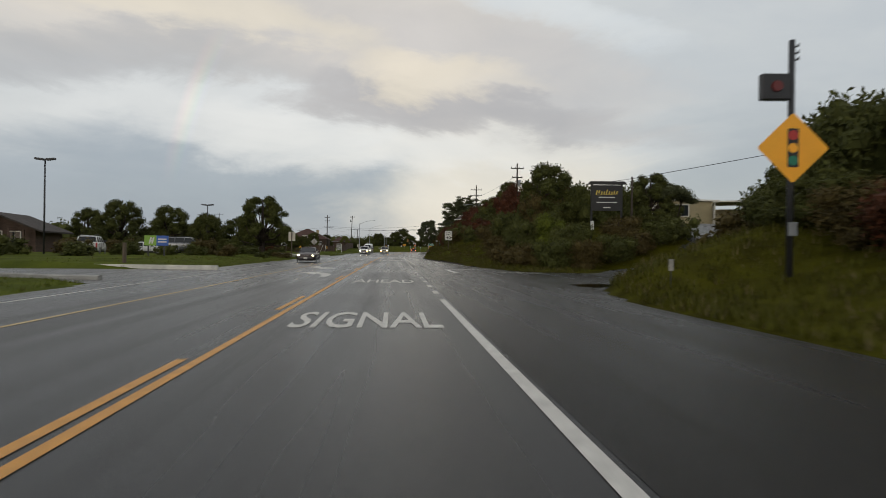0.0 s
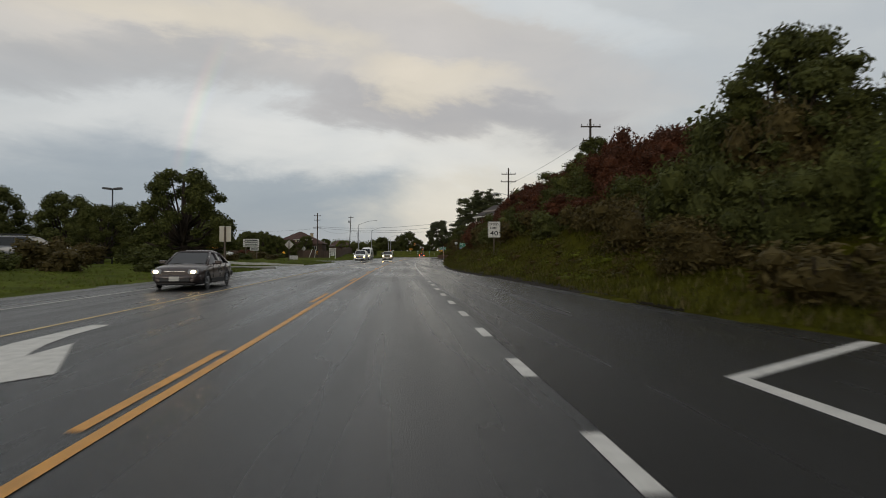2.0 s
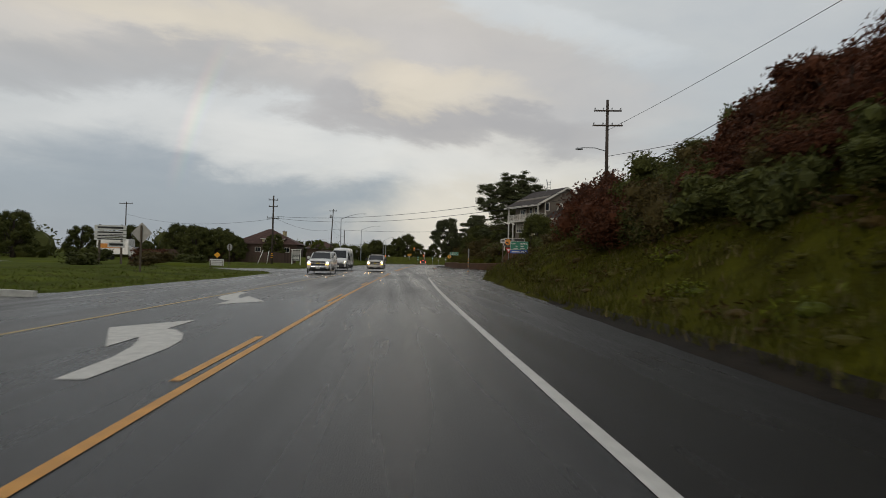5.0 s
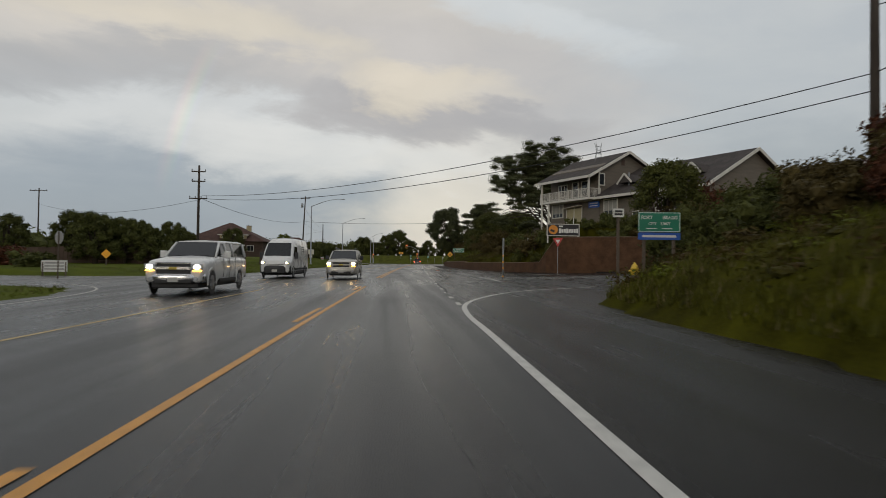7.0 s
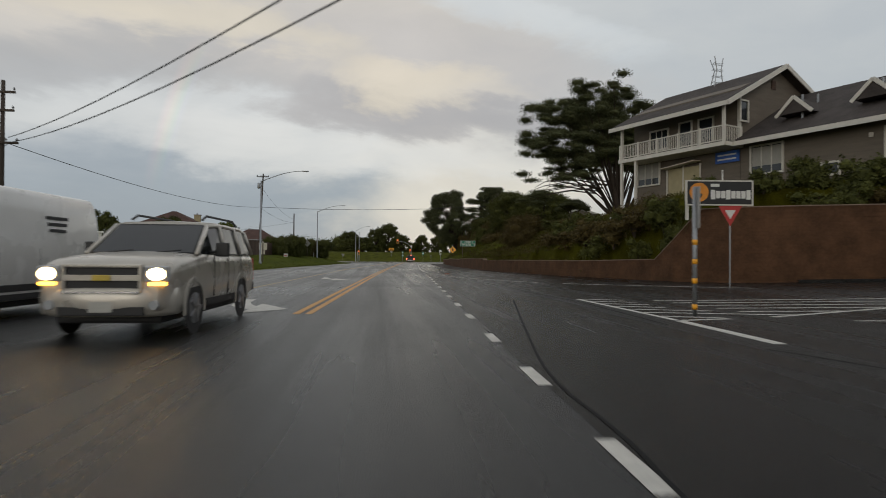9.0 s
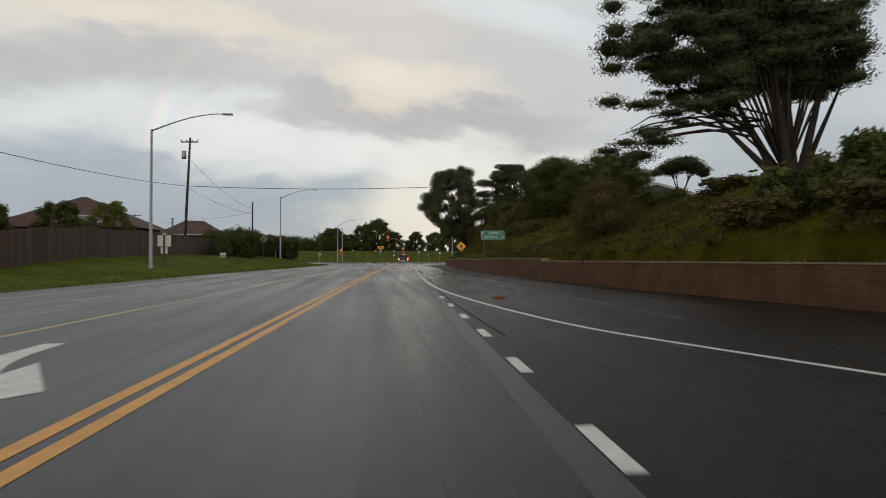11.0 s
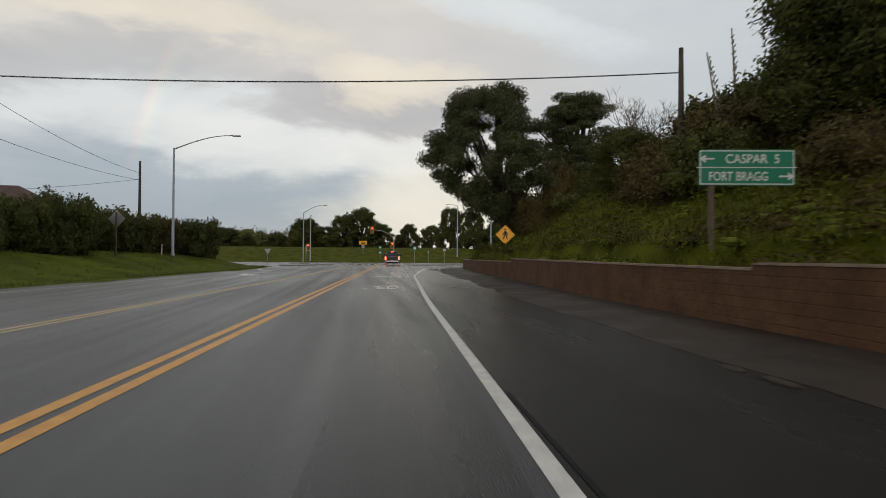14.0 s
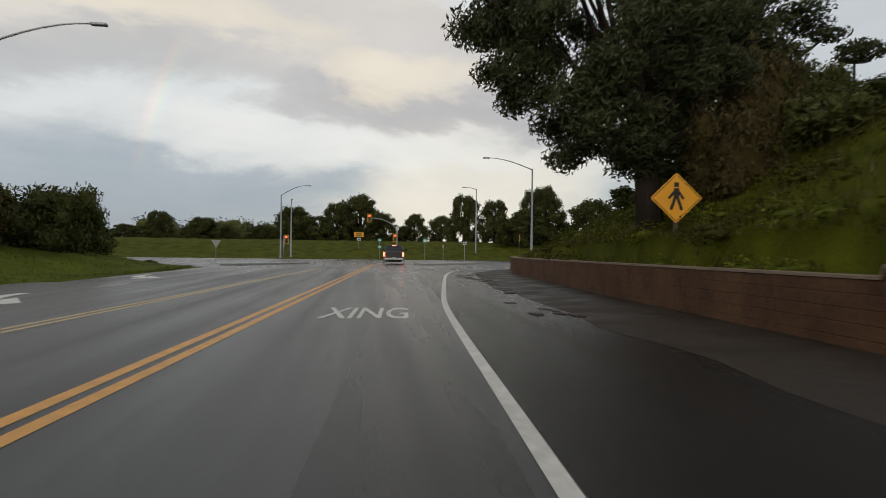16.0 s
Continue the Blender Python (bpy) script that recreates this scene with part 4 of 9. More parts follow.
    # long grassy slope: thickets on its shoulder, weeds below
    for x, y, r, h, c in ((17.6, 219.5, 1.6, 2.0, "brown"), (22.6, 217.0, 1.6, 1.8, "olive"), (26.4, 215.0, 1.6, 1.4, "brown"), (17.6, 228.0, 1.6, 2.2, "brown"), (18.6, 231.5, 1.8, 2.4, "brown"), (20.8, 228.5, 2.2, 3.4, "brown"),
                          (18.2, 226.0, 1.9, 2.6, "dark"), (20.2, 233.0, 2.0, 2.8, "brown"), (22.2, 231.0, 2.4, 3.8, "dark"), (23.6, 236.5, 2.4, 3.6, "brown"), (25.5, 240.5, 2.2, 3.0, "dark"), (25.5, 231.0, 2.6, 4.0, "dark"),
                          (20.5, 194.0, 1.4, 0.9, "brown"), (22.0, 203.5, 1.6, 1.2, "olive"), (18.9, 206.2, 1.7, 3.2, "brown"), (20.6, 209.2, 1.8, 3.2, "brown"), (23.2, 209.5, 1.6, 1.3, "brown"), (26.4, 211.5, 1.4, 0.9, "brown"),
                          (18.4, 247.2, 1.5, 3.3, "brown"), (20.9, 250.2, 2.0, 5.2, "brown"), (23.0, 249.6, 1.6, 3.0, "olive"), (20.2, 246.0, 1.2, 1.7, "olive"), (24.0, 248.5, 1.8, 1.6, "dark"), (18.4, 250.5, 1.3, 1.3, "olive"), (20.5, 254.0, 1.6, 1.6, "dark"), (21.2, 259.0, 1.4, 1.2, "olive"), (23.5, 256.0, 2.0, 2.6, "dark")):
        plant(c, x, y, r, h)
    # hedges of the oncoming side
    for x, y, r, h, c in ((-13.7, 242.2, 1.5, 3.2, "dark"), (-13.2, 244.6, 2.0, 4.1, "dark"), (-12.6, 247.4, 2.2, 4.8, "dark"), (-12.9, 250.0, 2.0, 4.6, "dark"), (-16.4, 248.5, 2.2, 4.0, "dark"), (-16.0, 252.0, 2.4, 4.5, "dark"), (-12.4, 246.0, 1.5, 2.4, "dark"), (-11.8, 248.6, 1.4, 2.2, "dark"),
                          (-13.2, 256.0, 2.4, 4.3, "dark"), (-12.4, 259.4, 2.2, 4.1, "dark"), (-11.6, 263.4, 2.4, 4.2, "brown"), (-11.0, 267.0, 2.5, 4.2, "dark"), (-9.8, 270.4, 2.1, 3.8, "dark"), (-9.4, 268.2, 2.1, 4.4, "dark"), (-15.0, 262.0, 2.6, 4.2, "dark"), (-14.6, 269.0, 2.8, 4.4, "brown"),
                          (-11.4, 275.5, 2.2, 3.0, "dark"), (-19.5, 272.0, 2.8, 4.0, "dark"), (-23.5, 270.0, 2.8, 4.2, "dark"), (-28.0, 264.0, 2.8, 4.2, "dark"), (-31.0, 268.0, 2.8, 4.6, "dark"),
                          (-26, 60.5, 1.6, 1.7, "dark"), (-29, 56.5, 1.8, 2.0, "brown"), (-33, 53.5, 1.8, 2.1, "dark"), (-36.5, 50.5, 1.8, 2.0, "brown"), (-23.0, 62.5, 1.4, 1.4, "olive"), (-20.5, 64.5, 1.3, 1.4, "olive"), (-18.0, 66.5, 1.3, 1.5, "brown"),
                          (-31, 48, 1.6, 1.5, "dark"), (-26.5, 52.5, 1.6, 1.4, "dark"), (-21.5, 70.5, 1.8, 2.2, "brown"), (-15.0, 70.0, 1.2, 0.9, "dark"), (-13.6, 74.0, 1.3, 0.9, "brown"), (-24, 74, 2, 1.8, "dark"), (-19, 80, 1.8, 1.4, "dark"), (-16, 83, 1.4, 1.0, "dark"),
                          (-27.5, 109.0, 1.8, 1.6, "dark"), (-31.5, 106.0, 2.0, 1.8, "dark"), (-22.0, 113.0, 1.4, 1.1, "brown"), (-24.0, 128.0, 1.7, 1.4, "dark"), (-20.5, 131.5, 1.3, 1.0, "brown"), (-24.5, 157.0, 1.8, 1.5, "dark"), (-28.5, 154.5, 2.0, 1.7, "brown"),
                          (-32, 160, 2.2, 2.0, "red"), (-37, 158, 2.2, 2.0, "dark"), (-9.5, 283.2, 0.6, 0.5, "olive"), (-40, 96, 2.4, 3.2, "dark"), (-33.5, 97.5, 2.3, 3.0, "brown"), (-27, 101, 2.2, 2.8, "dark"), (-47, 97, 2.4, 3.4, "dark"), (-23.5, 88, 2.0, 2.6, "olive"), (-30, 82, 1.9, 2.2, "dark"), (-34.5, 79, 1.9, 2.2, "brown"), (-25.5, 83.5, 1.7, 2.0, "brown"),
                          (-30, 122, 2.2, 2.4, "dark"), (-35, 126, 2.3, 2.8, "brown"), (-41, 130, 2.4, 3.0, "dark"), (-33.5, 168, 2.2, 2.2, "red"), (-29.5, 165, 1.8, 1.6, "dark")):
        plant(c, x, y, r, h)


bank_planting()


def bank_weeds():
    """Low weeds and brambles that cover the banks."""
    rng = random.Random(15)
    for colour, many, seed in (("green", 260, 61), ("olive", 240, 62), ("brown", 190, 63)):
        puffs = []
        for k in range(many):
            if rng.random() < {"green": 0.85, "olive": 0.65, "brown": 0.62}[colour]:
                y = rng.uniform(*{"green": (207, 262), "olive": (190, 262), "brown": (179, 222)}[colour])
                d = 0.75 + 8.5 * rng.random() ** 1.4
                x = float(np.interp(y, [p[1] for p in WALL[3:]], [p[0] for p in WALL[3:]])) + d
                z = max(ground_z(x, y), wall_top(y)) if d < 2.3 else ground_z(x, y)
            else:
                y = rng.uniform(54, 131)
                x = table(RIGHT_EDGE, y) + rng.uniform(0.8, 5.0)
                z = ground_z(x, y)
            r = rng.uniform(0.35, 0.95)
            puffs.append((x, y, z + 0.02, r, r, r * rng.uniform(0.34, 0.55)))
        tagged(new("bank_weeds", leaf_mass("bank_weeds", puffs, many * 110, 0.06, WEED[colour], seed, core=0.3, lift=0.6)), "low " + {"green": "bright green", "olive": "olive green", "brown": "brownish"}[colour] + " weeds covering the bank", "weeds", kind="stuff")


bank_weeds()


def make_tree(puffs, leaves, size, mat, trunk_h, trunk_r, seed, label, category="tree", limbs=2, lean=(0, 0), core=0.6, fork=0.45, slim=0.42, limb_r=0.42):
    """A tree in metres at the origin: tapered trunk, limbs to every clump, foliage of small leaves."""
    t = thing("tree", label=label, category=category)
    f = new("crown", leaf_mass("crown", puffs, leaves, size, mat, seed, core=core, slim=slim))
    f.parent = t
    bm = bmesh.new()
    top = max(p[2] for p in puffs)
    lx, ly = lean
    tr = [(0, 0, -0.4), (lx * 0.2, ly * 0.2, trunk_h * 0.4), (lx * 0.6, ly * 0.6, trunk_h), (lx, ly, max(top, trunk_h + 0.5))]
    tube(bm, tr, [trunk_r * 1.25, trunk_r, trunk_r * 0.75, trunk_r * 0.2], 9)
    rng = random.Random(seed)
    part("trunk", bm, BARK, t, smooth=True)
    if limbs:
        bm = bmesh.new()
        for p in puffs[::limbs]:
            z0 = min(trunk_h * rng.uniform(fork, 1.0), p[2] - 0.2)
            k = min(max(z0 / max(trunk_h, 0.1), 0), 1)
            a = Vector((lx * 0.6 * k, ly * 0.6 * k, z0))
            b = Vector(p[:3])
            mid = a.lerp(b, 0.5) + Vector((rng.uniform(-.3, .3), rng.uniform(-.3, .3), -0.12 * (b - a).length))
            tube(bm, [a, mid, b], [trunk_r * limb_r, trunk_r * limb_r * 0.6, trunk_r * limb_r * 0.2], 6)
        part("limb", bm, BARK, t, smooth=True)
    return t


def round_puffs(seed, w, h, z0, n, s=0.34, flat=0.8):
    """Clumps filling an uneven dome w wide and h high above z0."""
    rng = random.Random(seed)
    out = []
    for k in range(n):
        a, u = 2.4 * k + rng.uniform(-0.5, 0.5), (k + 0.5) / n
        zz = u
        rr = math.sqrt(max(0.05, 1 - (zz * 0.95) ** 2)) * rng.uniform(0.45, 0.85)
        r = w * s * rng.uniform(0.7, 1.15)
        out.append((math.cos(a) * rr * w, math.sin(a) * rr * w, z0 + h * zz * 0.86, r, r, r * flat * rng.uniform(0.8, 1.1)))
    return out


def layered_puffs(seed, w, h, z0, n, thick=0.16, spread=(0.17, 0.33)):
    """Flat sprays of foliage, as on a cypress or an old pine."""
    rng = random.Random(seed)
    out = []
    for k in range(n):
        u = (k + 0.5) / n
        a, rr = 2.4 * k + rng.uniform(-0.4, 0.4), rng.uniform(0.3, 0.95) * math.sqrt(max(0.12, 1 - u * u))
        r = w * rng.uniform(*spread)
        out.append((math.cos(a) * rr * w, math.sin(a) * rr * w, z0 + h * u, r, r, max(0.26, r * thick / 0.3)))
    return out


def place(t, x, y, z=None, rz=0.0, s=1.0):
    t.matrix_basis = pose(x, y, (ground_z(x, y) if z is None else z), 0, 0, rz) @ Matrix.Diagonal((s, s, s, 1))
    return t


def oval_puffs(seed, cx, cz, rx, rz, n, r, low=-1.0):
    """Clumps over and inside an upright oval crown."""
    rng = random.Random(seed)
    out = []
    for k in range(n):
        zz = low + (1 - low) * (k + 0.5) / n
        a, reach = 2.4 * k + rng.uniform(-0.4, 0.4), math.sqrt(max(0.03, 1 - zz * zz)) * rng.uniform(0.5, 0.95)
        q = r * rng.uniform(0.75, 1.25)
        out.append((cx + math.cos(a) * reach * rx, math.sin(a) * reach * rx, cz + zz * rz, q, q, q * rng.uniform(0.6, 0.85)))
    return out


# old pine above the low wall
crown = [p for p in oval_puffs(11, -1.6, 6.4, 4.2, 4.5, 84, 0.86, -0.95) if p[0] > -2.6 or p[2] > 2.2 + (-2.6 - p[0]) * 1.25]
pine = make_tree(crown + [(-1.2, -1.0, 2.4, 1.0, 0.9, 0.6), (1.4, 0.4, 2.6, 1.3, 1.3, 0.9), (2.6, 1.0, 3.2, 1.1, 1.1, 0.7), (2.2, 0, 5.0, 1.2, 1.2, 0.9), (-5.6, 0.3, 6.1, 1.0, 1.0, 0.7), (-5.2, -0.4, 7.4, 1.0, 1.0, 0.7),
                          (0.6, 0.2, 11.0, 0.9, 0.9, 0.7), (-0.5, -0.4, 11.3, 0.8, 0.8, 0.6), (-3.6, 0.2, 10.3, 0.9, 0.9, 0.7)],
                 84000, 0.10, PINE, 5.0, 0.36, 11, "tall dark pine leaning over a retaining wall", lean=(-0.9, 0.2), fork=0.35, core=0.46, slim=0.3, limbs=6)
place(pine, 17.0, 249.4)
pine2 = make_tree([p for p in layered_puffs(13, 5.4, 7.4, 2.6, 96, 0.10, (0.12, 0.24)) if p[0] < 2.2 or p[2] < 6.5] + [(-4.6, 0, 4.2, 1.5, 1.5, 0.6), (-3.6, 0.5, 5.6, 1.6, 1.6, 0.6), (-2.4, 0, 3.2, 1.5, 1.5, 0.6), (3.6, 0, 3.6, 1.4, 1.4, 0.5), (-4.2, -0.5, 7.2, 1.3, 1.3, 0.6), (-1.5, 0, 8.4, 1.6, 1.6, 0.7)], 56000, 0.12, PINE, 5.0, 0.4, 13, "dark green cypress with flat sprays of foliage", fork=0.3, core=0.3, slim=0.3, limbs=3)
place(pine2, 25.4, 257.5)
# rounded evergreens on the shoulder of the bank
shoulder_tree = make_tree(oval_puffs(47, 0, 2.7, 3.5, 2.4, 70, 0.95, -0.9), 52000, 0.075, LEAF["dark"], 1.8, 0.28, 47, "dark rounded evergreen on the grassy bank", core=0.44)
place(shoulder_tree, 21.4, 222.5, s=1.02)
olive_tree = make_tree(oval_puffs(48, 0, 2.7, 3.6, 2.3, 64, 0.9, -0.9), 40000, 0.055, LEAF["olive"], 1.8, 0.28, 48, "rounded olive green tree on the grassy bank", core=0.45)
place(olive_tree, 25.0, 218.5, s=1.02)
for x, y, q, rz in ((28.0, 224.5, 0.98, 120), (25.4, 228.4, 0.9, 60), (19.8, 236.0, 0.6, 20)):
    place(copy_thing(shoulder_tree, Matrix()), x, y, None, rz, q)
# cypress beside the house
def cypress(x, y):
    """Limbs fan out from a low fork and carry clumps of foliage; the underside stays open."""
    t = thing("tree", label="broad wind-shaped cypress beside a grey house", category="tree")
    rng = random.Random(17)
    ends, puffs = [], []

    def under(x):
        return table(((-9.5, 1.2), (-7.0, 1.5), (-5.8, 2.6), (-4.5, 3.7), (-0.5, 3.9), (1.0, 5.5), (4.0, 5.0), (7.0, 4.0)), x)

    for k in range(46):
        u = (k + 0.5) / 46
        a = math.pi * (0.06 + 0.88 * ((k * 0.618) % 1.0))
        reach = rng.uniform(0.72, 1.0)
        ex = math.cos(a) * (8.4 if math.cos(a) < 0 else 6.5) * reach - 1.0
        ez = 3.9 + math.sin(a) * 9.6 * reach + 0.15 * abs(ex)
        ends.append(Vector((ex, rng.uniform(-3.6, 3.6) * (0.4 + 0.6 * math.sin(a)), ez)))
    base = Vector((1.2, 0, 0.4))
    for n, e in enumerate(ends):
        bm = bmesh.new()
        bend = Vector((base.x + (e.x - base.x) * 0.42, e.y * 0.4, base.z + (e.z - base.z) * 0.62))
        path = [base * (1 - f / 5) ** 2 + bend * 2 * (f / 5) * (1 - f / 5) + e * (f / 5) ** 2 for f in range(6)]
        r = rng.uniform(0.06, 0.11)
        if n % 3:
            tube(bm, path, [r, r * 0.85, r * 0.68, r * 0.5, r * 0.32, r * 0.14], 6)
            part("limb", bm, BARK, t, smooth=True)
        else:
            bm.free()
        for f in (0.5, 0.62, 0.74, 0.84, 0.94, 1.04):
            c = bend * 2 * f * (1 - f) + base * (1 - f) ** 2 + e * f * f
            c += Vector((rng.uniform(-0.9, 0.9), rng.uniform(-1.2, 1.2), rng.uniform(-0.4, 0.5)))
            if c.z < under(c.x):
                continue
            q = rng.uniform(0.7, 1.25)
            puffs.append((c.x, c.y, c.z, q * 1.15, q, q * rng.uniform(0.4, 0.66)))
    while len(puffs) < 330:
        c = Vector((rng.uniform(-9.0, 6.0), rng.uniform(-3.2, 3.2), rng.uniform(1.2, 14.0)))
        k = (c.x + 1.0) / (8.2 if c.x < -1 else 7.4)
        top = 13.8 * math.sqrt(max(0.0, 1 - k * k)) ** 0.8
        if under(c.x) < c.z < max(top, 4.5):
            q = rng.uniform(0.6, 1.2)
            puffs.append((c.x, c.y, c.z, q * 1.2, q, q * rng.uniform(0.26, 0.5)))
    for k in range(9):
        e = Vector((-8.4 + k * 0.35, rng.uniform(-1.5, 1.5), 1.7 + (k * 0.618 % 1) * 1.8))
        bm = bmesh.new()
        tube(bm, [(-1.2 + 0.2 * k, e.y * 0.3, 2.6 + 0.15 * k), (-4.0, e.y * 0.7, e.z + 1.1), (-6.2, e.y, e.z + 0.7), e], [0.07, 0.055, 0.04, 0.012], 6)
        part("limb", bm, BARK, t, smooth=True)
    f = new("crown", leaf_mass("crown", puffs, 150000, 0.085, PINE, 17, core=0.55, slim=0.32))
    f.parent = t
    for bx, by, ex, ey, ez, r in ((0.8, 0, -3.4, 0.4, 4.2, 0.22), (1.0, 0.3, -2.2, 0.9, 6.5, 0.26), (1.3, -0.2, -0.6, -0.6, 8.5, 0.30), (1.6, 0.1, 1.2, 0.4, 9.5, 0.34), (1.9, -0.1, 3.6, -0.5, 8.0, 0.26), (2.1, 0.2, 5.2, 0.6, 6.0, 0.2)):
        bm = bmesh.new()
        tube(bm, [(bx, by, -0.5), (bx + (ex - bx) * 0.10, by, ez * 0.12), (bx + (ex - bx) * 0.45, (by + ey) / 2, ez * 0.46), (ex, ey, ez)], [r * 1.25, r, r * 0.72, r * 0.3], 9)
        part("trunk", bm, BARK, t, smooth=True)
    place(t, x, y)


cypress(26.0, 199.0)


def umbrella_pine():
    t = thing("tree", label="small umbrella-shaped pine with splayed stems on the hill", category="tree")
    puffs = [(0, 0, 2.62, 1.0, 1.0, 0.42), (1.0, 0.2, 2.46, 0.85, 0.9, 0.40), (-1.0, -0.1, 2.28, 0.8, 0.9, 0.36), (0.2, 0.9, 2.42, 0.9, 0.8, 0.4), (0.2, -0.9, 2.42, 0.9, 0.8, 0.4), (1.55, 0.0, 2.12, 0.62, 0.8, 0.32),
             (-1.6, 0.2, 1.96, 0.5, 0.7, 0.28), (-0.5, 0.5, 2.1, 0.9, 0.8, 0.32), (0.8, -0.5, 2.1, 0.9, 0.8, 0.34), (0.5, 0.1, 2.86, 0.7, 0.7, 0.3), (1.9, 0.3, 1.9, 0.34, 0.5, 0.22), (-0.6, -0.4, 2.5, 0.8, 0.7, 0.36)]
    crown = new("crown", leaf_mass("crown", puffs, 11000, 0.055, PINE, 19, core=0.72, slim=0.34))
    crown.parent = t
    rng = random.Random(4)
    for a, b, r in (((-0.10, 0, -0.2), (-0.55, 0.1, 1.9), 0.07), ((-0.05, 0.05, -0.2), (-0.1, 0.4, 2.0), 0.06), ((0.05, 0, -0.2), (0.75, -0.1, 2.0), 0.075), ((0.1, -0.05, -0.2), (0.45, -0.4, 2.0), 0.06)):
        bm = bmesh.new()
        a, b = Vector(a), Vector(b)
        mid = a.lerp(b, 0.45) + Vector((-(b.x - a.x) * 0.18, rng.uniform(-0.05, 0.05), 0))
        tube(bm, [a, mid, b], [r, r * 0.7, r * 0.4], 7)
        for k in range(3):
            e = b + Vector((rng.uniform(-0.7, 0.7), rng.uniform(-0.5, 0.5), rng.uniform(0.1, 0.35)))
            tube(bm, [mid.lerp(b, 0.6), b.lerp(e, 0.4), e], [r * 0.45, r * 0.3, r * 0.15], 5)
        part("stem", bm, BARK, t, smooth=True)
    return t


umb = umbrella_pine()
place(umb, 24.75, 206.0)
thicket = make_tree([(0, 0, 2.3, 1.3, 1.5, 0.9), (-0.5, -1.5, 2.0, 1.0, 1.1, 0.8), (0.6, 1.5, 2.1, 1.2, 1.2, 0.9), (-0.7, 0.5, 1.3, 1.1, 1.3, 0.9), (0.7, -0.8, 1.4, 1.2, 1.3, 0.9), (-0.2, -2.1, 1.0, 1.0, 0.9, 0.8), (0.3, 2.3, 1.1, 1.0, 0.9, 0.8), (0.2, 0.3, 0.7, 1.7, 2.2, 0.7), (0.4, 0.6, 2.9, 1.0, 1.2, 0.6), (-0.1, -1.0, 2.75, 0.9, 1.0, 0.55)],
                    30000, 0.045, LEAF["brown"], 1.0, 0.09, 41, "brownish twiggy thicket on a grassy bank", "shrub", core=0.55)
place(thicket, 16.6, 199.8)
hedge_tree = make_tree(round_puffs(53, 1.9, 2.3, 4.0, 26, 0.30, 0.75), 9000, 0.07, LEAF["olive"], 3.6, 0.12, 53, "small round-headed olive tree over a roadside hedge", core=0.5)
place(hedge_tree, 14.5, 137.9)
place(copy_thing(umb, Matrix()), 25.4, 53.4, s=1.3, rz=60)
place(copy_thing(umb, Matrix()), 27.6, 55.2, s=1.2, rz=200)
fence_tree = make_tree(round_puffs(59, 2.2, 2.3, 2.2, 30, 0.2, 0.7), 6500, 0.06, LEAF["green"], 2.2, 0.1, 59, "thin light green tree behind a board fence", core=0.3)
place(fence_tree, -17.3, 219.8, s=1.0)
# broad tree on the lawn of the oncoming side
lawn = make_tree(round_puffs(23, 4.3, 6.4, 1.5, 64, 0.155, 0.8), 26000, 0.10, LEAF["olive"], 2.6, 0.34, 23, "broad olive green tree on a lawn", core=0.45)
place(lawn, -18.1, 84.5, s=1.1)
place(copy_thing(lawn, Matrix()), -27.5, 90.0, s=0.8, rz=80)
dome = make_tree(round_puffs(29, 3.7, 6.2, 0.9, 52, 0.20, 0.85), 13000, 0.11, LEAF["dark"], 2.4, 0.3, 29, "dark rounded evergreen tree")
place(dome, -44, 100, s=1.25)
for x, y, s, rz in ((-36.5, 101, 1.15, 40), (-31.5, 104, 1.0, 90), (-52, 106, 1.1, 130), (-39, 119, 0.8, 300), (-46, 123, 1.0, 20), (-34, 186, 0.95, 50), (-38.5, 190, 1.0, 100),
                    (-48, 193, 0.95, 140), (-29.5, 190, 0.7, 310), (-55, 190, 0.9, 210), (-58, 176, 1.1, 240), (-48, 232, 1.1, 15), (17.5, 16.5, 0.7, 30), (15.6, 78.0, 0.5, 210), (20.8, 27.0, 0.98, 75), (14.2, 52.8, 0.95, 60), (23.8, 52.5, 0.72, 160), (-31, 187, 0.85, 33), (-35.5, 191, 0.9, 77), (-27.5, 186, 0.7, 99), (-31.5, 241, 0.95, 222), (-50, 258, 1.25, 10), (-46, 252, 1.0, 60), (-56, 256, 1.2, 120), (-43, 249, 0.8, 180), (41.0, 173.0, 1.0, 200), (45.0, 62.0, 1.2, 150), (52.0, 65.0, 1.3, 20)):
    z = ground_z(x, y)
    place(copy_thing(dome, Matrix()), x, y, z, rz, s)
o = place(copy_thing(dome, Matrix()), -28.5, 116.0, rz=130)
o.scale = (1.6, 1.6, 1.0)
